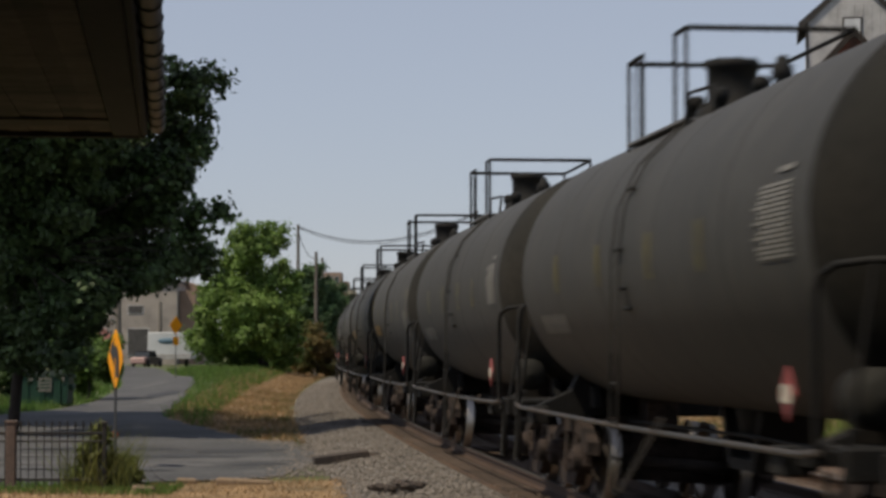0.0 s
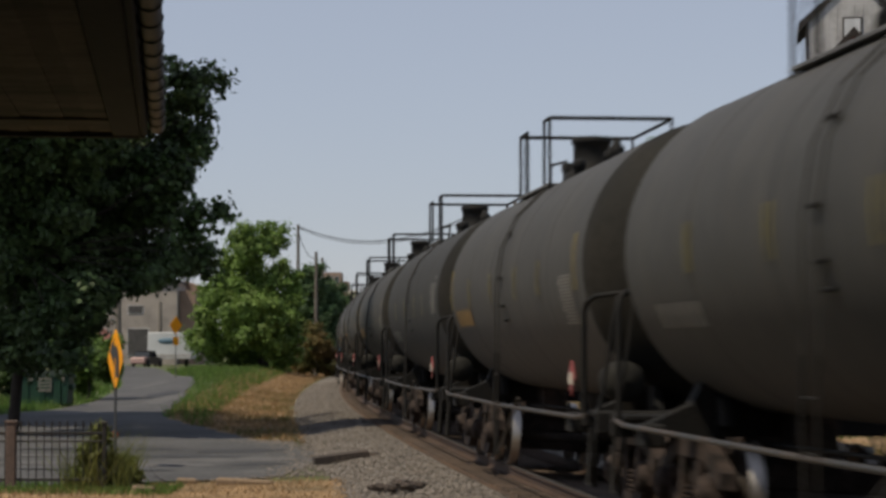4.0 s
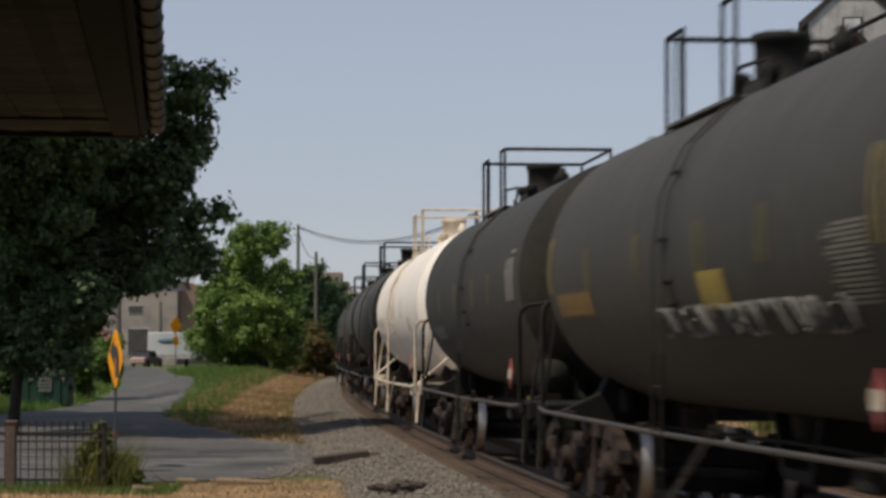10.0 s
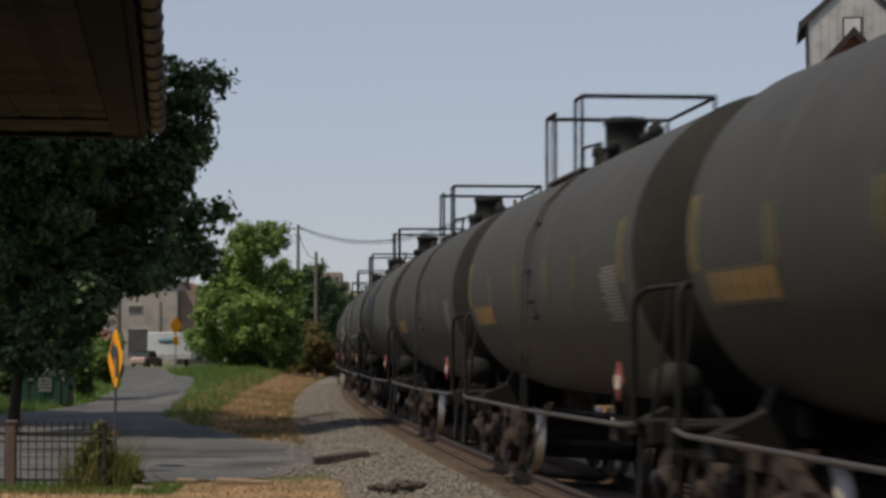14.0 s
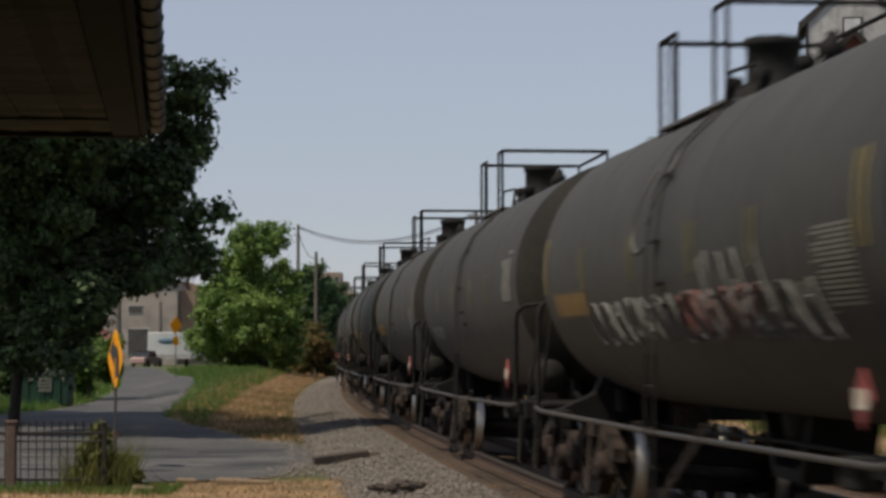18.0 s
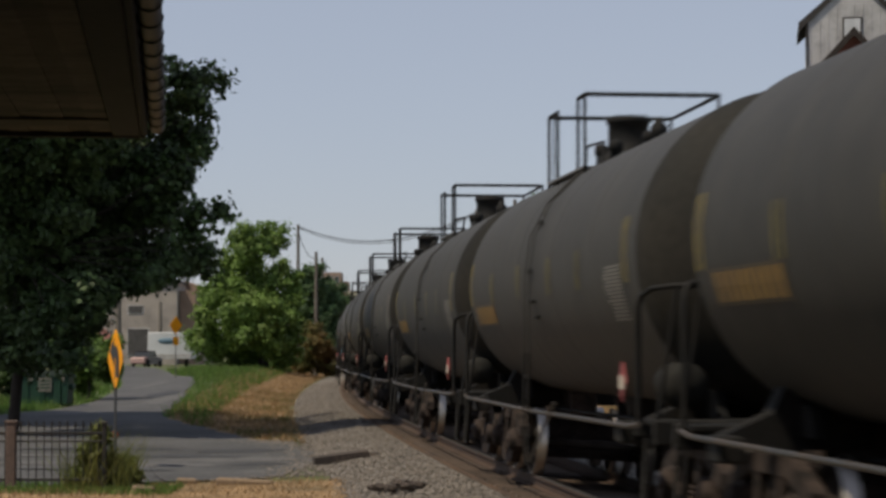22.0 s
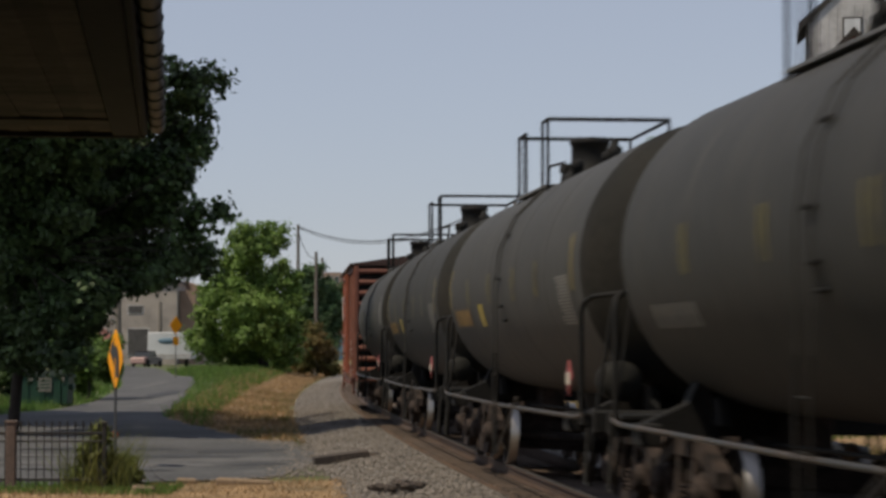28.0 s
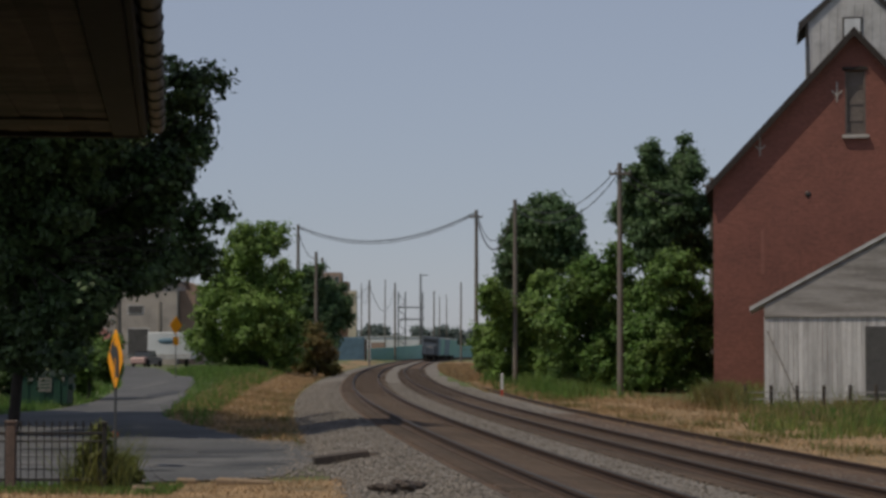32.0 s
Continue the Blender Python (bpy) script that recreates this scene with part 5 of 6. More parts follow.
block("office_block", "tan brick block rising behind the trees", "building", -24.8, -20.4, 480, 10, -0.3, 17.4, "brown_block", None, 0, [(-23.9, 15.9, 0.8, 1.2), (-22.6, 15.9, 0.8, 1.2), (-21.3, 15.9, 0.8, 1.2), (-23.9, 13.6, 0.8, 1.2), (-22.6, 13.6, 0.8, 1.2), (-21.3, 13.6, 0.8, 1.2)])
block("office_block", "lower tan brick wing beside the trees", "building", -20.3, -19.0, 481, 9, -0.3, 15.6, "brown_block", None, 0, [(-19.65, 14.2, 0.7, 1.1)])
block("silo_tower", "pale grey tower beside the trees", "building", -18.9, -17.3, 478, 6, -0.3, 13.7, "render_cream")
# the white shed's brown pane stands in for a brown box before it
block("long_shed", "long white industrial shed in the distance", "building", -33.0, -6.0, 900, 40, -0.3, 6.9, "render_white", "render_white", 0.3, [(-24.2, 2.6, 5.4, 4.2)], "brown_block")
block("long_shed", "pale industrial shed on the horizon", "building", 3.0, 40.0, 1000, 40, -0.3, 7.5, "render_white", "render_white", 0.3)

trailer = thing("white_trailer", "white box trailer with blue emblem parked behind the road", "trailer")
part("box", Build().box((-28.0, 250, 2.45), (4.5, 9, 2.3), ch=0.06), M["render_white"], trailer)
part("emblem", Build().lathe([(-0.01, 0.001), (-0.01, 0.55), (0.0, 0.56), (0.0, 0.001)], (0, 0, 0), "y", 20), M["blue_steel"], trailer, "oval blue emblem")
trailer.children[-1].matrix_basis = pose(-28.3, 245.47, 2.75) @ Matrix.Diagonal((1.6, 1, 0.55, 1))
part("skirt", Build().box((-28.0, 249.6, 1.05), (4.4, 8.6, 0.35), ch=0.03), M["grey_metal"], trailer)
for sx in (-29.6, -26.4):
    part("wheel", Build().lathe([(-0.15, 0.2), (-0.15, 0.5), (0.15, 0.5), (0.15, 0.2)], (sx, 247, 0.6), "x", 16), M["rubber"], trailer)

for x0, x1, y0, z1, mat, lab in ((-18.4, -13.2, 402, 4.0, "blue_steel", "slate-blue steel shipping container in the yard"), (-24.5, -18.9, 404, 3.6, "blue_steel", "slate-blue steel shipping container in the yard")):
    ct = thing("container", lab, "container", "containers", at=pose((x0 + x1) / 2, y0, 0))
    part("body", Build().box((0, 1.2, (z1 - 0.2) / 2), (x1 - x0, 2.4, z1 + 0.2), ch=0.04), M[mat], ct)
    for k in range(16):
        part("corrugation", Build().box((x0 - (x0 + x1) / 2 + 0.2 + k * (x1 - x0 - 0.4) / 15, -0.03, z1 / 2), (0.12, 0.07, z1 - 0.3), ch=0.02), M[mat], ct)
wall_t = thing("teal_hoarding", "pale teal sheet hoarding along the yard", "hoarding")
HOARD = [(-13.6, 430), (-10.5, 480), (-7.5, 520), (-3.5, 556), (1.0, 585), (8.5, 632)]
for k in range(66):
    a, b2 = (Vector((float(np.interp(u, range(6), [h[0] for h in HOARD])), float(np.interp(u, range(6), [h[1] for h in HOARD])))) for u in (k * 5 / 66, (k + 1) * 5 / 66))
    c, d = (a + b2) / 2, b2 - a
    top = 2.0 + 1.1 * min(1, k / 40) + 0.05 * (k % 3)
    part("panel", Build().box((c.x, c.y, (top - 0.5) / 2), (d.length * 0.985, 0.08, top + 0.5), rot=(0, 0, math.degrees(math.atan2(d.y, d.x))), ch=0.015), M["teal_steel"], wall_t)
part("end_post", Build().box((-12.35, 402, 1.5), (0.5, 0.3, 4.0), ch=0.03), M["render_white"], wall_t, "white gate post")
part("end_post", Build().box((-12.95, 402, 1.5), (0.45, 0.3, 4.2), ch=0.03), M["timber_old"], wall_t, "dark timber gate post")

gantry = thing("signal_gantry", "grey steel lattice mast and gantry beside the yard", "gantry")
gb = 0.0
for x in (-12.1, -10.2, -5.5):
    part("leg", Build().box((x, 650, 8.7), (0.32, 0.32, 18.0), ch=0.02), M["galvanised"], gantry)
for z in (13.4, 10.2):
    part("beam", Build().box((-8.4, 650, z), (6.6, 0.35, 0.35), ch=0.02), M["galvanised"], gantry)
for k in range(8):
    part("lattice_bar", Build().box((-11.15, 650, 2 + k * 2.0), (2.6, 0.15, 0.2), rot=(0, 46 if k % 2 else -46, 0), ch=0.02), M["galvanised"], gantry)
mast = thing("lamp_mast", "tall grey yard lamp mast", "lamp mast", at=pose(-6.55, 702, -0.4))
part("mast", Build().tube([(0, 0, 0), (0, 0, 24.5)], 0.3, 8, radii=[0.35, 0.22]), M["galvanised"], mast)
part("lamp_head", Build().box((1.0, 0, 24.2), (2.4, 0.4, 0.25), ch=0.05), M["galvanised"], mast)

rt = np.random.default_rng(77)
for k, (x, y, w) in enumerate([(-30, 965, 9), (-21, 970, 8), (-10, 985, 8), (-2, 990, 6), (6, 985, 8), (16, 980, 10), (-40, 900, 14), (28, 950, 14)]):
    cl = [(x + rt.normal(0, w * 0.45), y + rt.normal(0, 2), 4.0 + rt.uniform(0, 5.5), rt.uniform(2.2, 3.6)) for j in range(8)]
    tree("distant_tree", "horizon tree with haze mixed into its pale green leaves", "tree", (x, y), cl, M["leaf_far"], 0.8, 2600, 100 + k, 0.4, 2, "distant trees", bunch=1.3)


# ---- parked car ----
car = thing("parked_car", "small dark car on the road, sunlight painted on its front", "car", at=pose(-28.2, 229, gz(-28.2, 229) + 0.035, 0, 0, 74))
cb = Build().prism([(-1.7, 0.25), (1.7, 0.25), (1.75, 0.75), (0.9, 0.92), (-1.65, 0.95), (-1.78, 0.6)], "y", -0.8, 0.8)
part("body", cb, M["car_dark"], car)
part("cabin", Build().prism([(-1.5, 0.9), (0.7, 0.9), (0.15, 1.48), (-1.2, 1.5)], "y", -0.72, 0.72), M["glass"], car)
part("roof", Build().box((-0.55, 0, 1.52), (1.5, 1.4, 0.06), ch=0.03), M["car_dark"], car)
# sunlight on the dark car's front is painted as pale pink
part("bonnet", Build().box((-2.0, 0, 0.86), (0.75, 1.4, 0.12), ch=0.05), M["car_pale"], car, "pale bonnet with sunlight put into its colour")
part("grille", Build().box((-2.3, 0, 0.6), (0.3, 1.5, 0.55), ch=0.08), M["car_pale"], car)
for sx in (-1.55, 1.15):
    for sy in (-0.78, 0.78):
        w = part("wheel", Build().lathe([(-0.1, 0.15), (-0.1, 0.3), (-0.06, 0.33), (0.06, 0.33), (0.1, 0.3), (0.1, 0.15)], (sx, sy, 0.33), "y", 16), M["rubber"], car)
        part("rim", Build().lathe([(-0.105, 0.001), (-0.105, 0.19), (0.105, 0.19), (0.105, 0.001)], (sx, sy, 0.33), "y", 12), M["grey_steel"], w)


# ---- freight train ----
TR, TC = 1.43, 2.62          # tank radius and height of its axis
HALF = 6.5                   # half length of the tank's straight shell
PITCH = 15.378               # from car to car


def side_y(z, r=TR):
    return math.sqrt(max(r * r - (z - TC) ** 2, 0.0))


def decal(x0, x1, z0, z1, lift=0.008, side=1, slant=0.0, n=5):
    """A painted patch lying on the curve of the tank's side."""
    b = Build()
    verts = []
    for k in range(n + 1):
        z = z0 + (z1 - z0) * k / n
        y = side * (side_y(z) + lift)
        verts += [(x0 + slant * k / n, y, z), (x1 + slant * k / n, y, z)]
    return b.add(verts, [(2 * k, 2 * k + 1, 2 * k + 3, 2 * k + 2)[::side] for k in range(n)])


def bars(x0, x1, z0, z1, rows, seed, side=1):
    """Rows of unreadable lettering."""
    r = random.Random(seed)
    b = Build()
    h = (z1 - z0) / rows
    for k in range(rows):
        a, c = z0 + k * h + h * 0.18, z0 + (k + 1) * h - h * 0.18
        q = decal(x0, x1 - r.random() * (x1 - x0) * 0.25, a, c, 0.012, side, n=2)
        b.add(q.v, q.f)
    return b


def make_bogie_meshes():
    me = {}
    # side frame as top chord, legs, journal boxes and bottom tie
    f = Build()
    f.prism([(-1.28, 0.52), (-0.5, 0.74), (0.5, 0.74), (1.28, 0.52), (1.26, 0.66), (0.52, 0.9), (-0.52, 0.9), (-1.26, 0.66)], "y", -0.07, 0.07)
    f.prism([(-0.95, 0.5), (-0.45, 0.14), (0.45, 0.14), (0.95, 0.5), (0.72, 0.52), (0.36, 0.27), (-0.36, 0.27), (-0.72, 0.52)], "y", -0.065, 0.065)
    for sx in (-1, 1):
        f.box((sx * 0.34, 0, 0.5), (0.13, 0.13, 0.5), ch=0.02)
        f.box((sx * 0.84, 0.0, 0.5), (0.34, 0.17, 0.3), ch=0.04)
    me["side_frame"] = f.mesh("side_frame", M["bogie"])
    c = Build().lathe([(-0.02, 0.16), (0.06, 0.15), (0.09, 0.11), (0.09, 0.001)], (0, 0, 0), "y", 14)
    c.lathe([(0.09, 0.05), (0.11, 0.045), (0.11, 0.001)], (0, 0, 0), "y", 8)
    me["bearing_cap"] = c.mesh("bearing_cap", M["bogie"])
    s = Build()
    for dx in (-0.13, 0.02, 0.17):
        pts = [(dx - 0.02 + 0.055 * math.cos(a), 0.055 * math.sin(a), 0.27 + 0.24 * a / 31.4) for a in [j * 0.63 for j in range(51)]]
        s.tube(pts, 0.016, 5)
    me["springs"] = s.mesh("spring_nest", M["bogie"])
    w = Build()
    for sy in (-1, 1):
        w.lathe([(-0.065, 0.08), (-0.06, 0.15), (-0.02, 0.19), (-0.02, 0.36), (-0.06, 0.38), (-0.065, 0.44)][::1] if sy < 0 else [(0.065, 0.44), (0.06, 0.38), (0.02, 0.36), (0.02, 0.19), (0.06, 0.15), (0.065, 0.08)], (0, sy * 0.755, 0), "y", 28)
    w.lathe([(-1.0, 0.001), (-1.0, 0.07), (1.0, 0.07), (1.0, 0.001)], (0, 0, 0), "y", 12)
    nw = len(w.f)
    t = w
    for sy in (-1, 1):
        p = [(-0.065, 0.44), (-0.06, 0.458), (0.04, 0.462), (0.05, 0.486), (0.068, 0.484), (0.07, 0.44)]
        t.lathe(p if sy < 0 else [(-a, r) for a, r in p[::-1]], (0, sy * 0.755, 0), "y", 36)
        t.lathe([(-0.067, 0.434), (-0.067, 0.448)] if sy < 0 else [(0.067, 0.448), (0.067, 0.434)], (0, sy * 0.755, 0), "y", 36, smooth=False)
    me["wheelset"] = w.mesh("wheelset", M["wheel"])
    me["wheelset"].materials.append(M["tread"])
    me["wheelset"].polygons.foreach_set("material_index", [int(k >= nw) for k in range(len(w.f))])
    b = Build().box((0, 0, 0.62), (0.4, 2.0, 0.24), ch=0.03).lathe([(0.72, 0.36), (0.84, 0.34), (0.84, 0.001)], (0, 0, 0), "z", 16)
    me["bolster"] = b.mesh("bolster", M["bogie"])
    k = Build().box((0, 0, 0.3), (0.09, 1.7, 0.12), ch=0.02)
    for sy in (-1, 1):
        k.box((0.06, sy * 0.75, 0.42), (0.07, 0.12, 0.36), rot=(0, 12, 0), ch=0.015)
    me["brake_beam"] = k.mesh("brake_beam", M["bogie"])
    return me


BOGIE = make_bogie_meshes()


def add_bogie(car, x, upright=True):
    """A bogie; under an upright body it keeps to the canted track."""
    bg = new("bogie")
    bg.parent, bg.matrix_basis = car, pose(x, SWAY, 0, math.degrees(BANK), 0, 0) if upright else pose(x, 0, 0)
    part("bolster", BOGIE["bolster"], None, bg)
    for sy in (-1, 1):
        f = part("side_frame", BOGIE["side_frame"], None, bg)
        f.matrix_basis = pose(0, sy * 1.0, 0)
        q = part("spring_nest", BOGIE["springs"], None, bg)
        q.matrix_basis = pose(0, sy * 1.0, 0)
        for sx in (-0.84, 0.84):
            c = part("bearing_cap", BOGIE["bearing_cap"], None, bg)
            c.matrix_basis = pose(sx, sy * 1.08, 0.46, 0, 0, 0 if sy > 0 else 180)
    for sx in (-1, 1):
        bb = part("brake_beam", BOGIE["brake_beam"], None, bg)
        bb.matrix_basis = pose(sx * 0.36, 0, 0, 0, 0, 0 if sx > 0 else 180)
        w = part("wheelset", BOGIE["wheelset"], None, bg)
        w.matrix_basis = pose(sx * 0.84, 0, 0.46)
    return bg


def coupler(car, sx, mat):
    b = Build().box((sx * 7.25, 0, 0.86), (0.65, 0.18, 0.2), ch=0.03).box((sx * 7.58, 0.04, 0.86), (0.24, 0.32, 0.3), ch=0.06)
    part("coupler", b, M["bogie"], car)
    part("air_hose", Build().tube([(sx * 7.2, 0.3, 0.8), (sx * 7.42, 0.33, 0.5), (sx * 7.64, 0.28, 0.42)], 0.03, 6), M["rubber"], car)


def tank_car(shell, head, trim, cage_mat, label):
    pale = shell is M["tank_white"]
    car = thing("tank_car", label, "tank car", "tank cars of the freight train")
    part("tank", Build().lathe([(x, TR) for x in (-HALF, -4.4, -2.2, 0.0, 2.2, 4.4, HALF)], (0, 0, TC), "x", 64), shell, car, "long cylindrical tank shell")
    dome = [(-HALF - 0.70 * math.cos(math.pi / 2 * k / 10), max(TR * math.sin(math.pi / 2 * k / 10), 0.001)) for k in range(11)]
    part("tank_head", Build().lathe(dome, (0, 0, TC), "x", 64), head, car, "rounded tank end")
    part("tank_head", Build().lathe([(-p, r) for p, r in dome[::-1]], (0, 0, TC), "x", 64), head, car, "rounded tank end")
    for x in (-HALF, -3.95, -1.35, 1.35, 3.95, HALF):
        part("weld_band", Build().lathe([(x - 0.03, TR), (x - 0.02, TR + 0.0035), (x + 0.02, TR + 0.0035), (x + 0.03, TR)], (0, 0, TC), "x", 64), shell, car)
    # ends: stub sills, bolsters, saddles, platforms, handrails
    for sx in (-1, 1):
        part("stub_sill", Build().box((sx * 6.3, 0, 1.03), (2.0, 0.36, 0.36), ch=0.02), M["bogie"], car)
        part("body_bolster", Build().prism([(-1.36, 1.0), (1.36, 1.0), (1.36, 1.1), (0.95, 1.28), (0.84, 1.5), (0, 1.24), (-0.84, 1.5), (-0.95, 1.28), (-1.36, 1.1)], "x", sx * 6.1 - 0.14, sx * 6.1 + 0.14), M["bogie"] if pale else trim, car)
        part("saddle_web", Build().prism([(sx * 5.55, 1.1), (sx * 6.75, 1.1), (sx * 6.6, 1.45), (sx * 5.7, 1.32)][::sx], "y", 0.66, 0.74), M["bogie"] if pale else trim, car)
        part("end_platform", Build().box((sx * 7.0, 0, 1.14), (0.62, 2.8, 0.05), ch=0.01), trim, car)
        part("end_sill", Build().box((sx * 7.28, 0, 1.06), (0.1, 2.85, 0.22), ch=0.02), trim, car)
        for sy in (-1, 1):
            part("jacking_pad", Build().box((sx * 5.75, sy * 1.36, 1.02), (0.42, 0.2, 0.2), ch=0.02), trim, car)
            hr = Build().tube([(sx * 6.75, sy * 1.45, 1.1), (sx * 6.75, sy * 1.45, 2.12), (sx * 6.79, sy * 1.43, 2.22), (sx * 6.9, sy * 1.36, 2.28), (sx * 7.12, sy * 1.2, 2.3), (sx * 7.25, sy * 1.0, 2.3), (sx * 7.27, sy * 0.3, 2.3)], 0.026, 8)
            part("end_handrail", hr, cage_mat, car, "bent pipe handrail at the tank's end")
            part("grab_post", Build().tube([(sx * 7.2, sy * 1.38, 1.1), (sx * 7.2, sy * 1.2, 2.28)], 0.022, 6), cage_mat, car)
            if pale:
                part("handrail_brace", Build().tube([(sx * 7.05, sy * 1.42, 1.16), (sx * 7.25, sy * 0.5, 1.95)], 0.02, 6).tube([(sx * 7.18, sy * 1.42, 1.16), (sx * 7.3, sy * 0.5, 1.95)], 0.02, 6), cage_mat, car)
            st = Build().tube([(sx * 7.2, sy * 1.4, 1.0), (sx * 7.2, sy * 1.43, 0.45), (sx * 6.85, sy * 1.43, 0.45), (sx * 6.85, sy * 1.4, 1.0)], 0.022, 6)
            part("stirrup_step", st, cage_mat, car)
        coupler(car, sx, trim)
        add_bogie(car, sx * 6.33)
    # long pipe rails low on both sides
    for sy in (-1, 1):
        part("side_rail", Build().tube([(-6.85, sy * 1.46, 1.12), (-6.4, sy * 1.48, 1.09), (0, sy * 1.49, 1.07), (6.4, sy * 1.48, 1.09), (6.85, sy * 1.46, 1.12)], 0.024, 8), trim if pale else M["grey_steel"], car, "pipe rail along the side")
        if sy < 0:
            continue
        # side ladder and the steps hanging below it
        lx = 0.85 if pale else 0.1
        rail_y = lambda z: 1.49 if z < TC else side_y(z) + 0.06
        for dx in (-0.19, 0.19):
            part("ladder_rail", Build().tube([(lx + dx, rail_y(z), z) for z in (1.7, 2.15, 2.6, 3.05, 3.45, 3.8)], 0.017 if pale else 0.011, 6), trim if pale else M["tank_dust"], car)
            part("step_hanger", Build().tube([(lx + dx, 1.49, 1.72), (lx + dx, 1.5, 1.3), (lx + dx * 0.7 - 0.15, 1.52, 0.45)], 0.016, 6), trim if pale else cage_mat, car)
            part("step_brace", Build().tube([(lx - 2.2 + dx * 0.6, 1.5, 1.2), (lx - 0.4 + dx * 0.3, 1.52, 0.5)], 0.014 if pale else 0.01, 6), trim if pale else M["grey_steel"], car)
        for z in (0.48, 0.78, 1.1, 1.45) + ((1.8, 2.1, 2.4, 2.7, 3.0, 3.3, 3.55) if pale else ()):
            sl = 0.15 * max(0.0, 1.3 - z) / 0.85
            part("rung", Build().tube([(lx - 0.19 - sl, rail_y(z), z), (lx + 0.19 - sl, rail_y(z), z)], 0.013, 6), trim if pale else cage_mat, car)
        for z in (2.13, 2.31, 2.66, 3.22):
            part("ladder_bracket", Build().box((lx, side_y(z) + 0.03, z), (0.2, 0.05, 0.035), ch=0.01), trim if pale else M["black_steel"], car)
    # bottom outlet, skid and brake gear
    part("outlet", Build().lathe([(0.62, 0.001), (0.62, 0.13), (0.9, 0.16), (1.0, 0.3), (1.22, 0.34)], (0.2, 0, 0), "z", 14), trim, car)
    part("outlet_skid", Build().prism([(-0.6, 1.22), (-0.25, 0.66), (0.7, 0.66), (1.1, 1.22), (1.0, 1.22), (0.62, 0.76), (-0.18, 0.76), (-0.5, 1.22)], "y", -0.3, 0.3), trim, car)
    part("brake_rod", Build().tube([(-5.5, 0.35, 0.95), (0, 0.3, 0.98), (5.5, 0.35, 0.95)], 0.022, 5), trim, car)
    res = Build().lathe([(-0.3, 0.001), (-0.28, 0.12), (-0.22, 0.2), (0.22, 0.2), (0.28, 0.12), (0.3, 0.001)], (-6.75, 0.3 if pale else 1.08, 1.45), "x", 18)
    part("air_reservoir", res, M["bogie"] if pale else M["tank_head"], car, "round grey air reservoir")
    part("brake_cylinder", Build().lathe([(-0.3, 0.001), (-0.3, 0.13), (0.25, 0.13), (0.3, 0.05), (0.3, 0.001)], (-7.0, -0.6, 1.42), "x", 14), trim, car)
    bw = Build().lathe([(-0.015, 0.2), (0.0, 0.225), (0.015, 0.2), (0.0, 0.185), (-0.015, 0.2)], (-7.3, -0.75, 1.75), "x", 20)
    for a in range(4):
        t = math.pi / 4 * (1 + 2 * a)
        bw.tube([(-7.3, -0.75, 1.75), (-7.3, -0.75 + 0.19 * math.cos(t), 1.75 + 0.19 * math.sin(t))], 0.012, 5)
    part("brake_wheel", bw, trim, car)
    # top platform, safety cage, manway and valves
    X0, X1, CW, CT = 0.25, 3.12, 0.79, 4.72
    top = TC + TR
    for sy in (-1, 1):
        part("walkway", Build().box(((X0 + X1) / 2, sy * 0.66, TC + side_y(TC + 0.66) - 0.02), (X1 - X0, 0.32, 0.035), ch=0.006), M["walk_grating"] if trim is M["black_steel"] else trim, car)
        foot = TC + side_y(TC + CW) - 0.02
        for x in (X0, X0 + 0.5, X1 - 0.75, X1) if sy > 0 else (X0, X1):
            part("cage_post", Build().tube([(x, sy * CW, foot), (x, sy * CW, CT)], 0.021, 6), cage_mat, car)
        for p, q in ((X0, X0 + 0.5), (X1 - 0.75, X1)) if sy > 0 else ((X0, X1),):
            part("cage_rail", Build().tube([(p, sy * CW, CT - 0.004), (q, sy * CW, CT - 0.004)], 0.024, 6), cage_mat, car)
    for x in (X1 - 0.22, X1 - 0.48):
        part("grab_bar", Build().tube([(x, CW - 0.03, TC + side_y(TC + CW) - 0.02), (x, CW - 0.03, CT - 0.1), (x - 0.1, CW - 0.03, CT - 0.03)], 0.011, 6), cage_mat, car)
    for x in (X0, X1):
        part("cage_rail", Build().tube([(x, -CW, CT), (x, CW, CT)], 0.026, 6), cage_mat, car)
    part("manway", Build().lathe([(top - 0.1, 0.40), (top + 0.08, 0.35), (top + 0.11, 0.25), (top + 0.46, 0.25), (top + 0.475, 0.275), (top + 0.54, 0.275), (top + 0.565, 0.22), (top + 0.57, 0.001)], (1.8, 0, 0), "z", 24), cage_mat, car, "round manway nozzle with bolted cover")
    for a in range(8):
        t = math.pi / 4 * a
        part("cover_bolt", Build().lathe([(top + 0.5, 0.018), (top + 0.565, 0.018), (top + 0.57, 0.001)], (1.8 + 0.25 * math.cos(t), 0.25 * math.sin(t), 0), "z", 6), cage_mat, car)
    part("valve_box", Build().box((2.4, 0.0, top + 0.1), (0.5, 0.5, 0.16), ch=0.03), trim, car)
    part("vent_valve", Build().lathe([(top - 0.05, 0.11), (top + 0.13, 0.07), (top + 0.16, 0.1), (top + 0.27, 0.1), (top + 0.29, 0.06), (top + 0.36, 0.05), (top + 0.37, 0.001)], (-0.2, 0, 0), "z", 14), cage_mat, car)
    part("valve_pipe", Build().tube([(2.75, 0.15, top - 0.03), (2.75, 0.15, top + 0.2), (2.95, 0.15, top + 0.22), (3.05, 0.15, top - 0.03)], 0.045, 8), cage_mat, car)
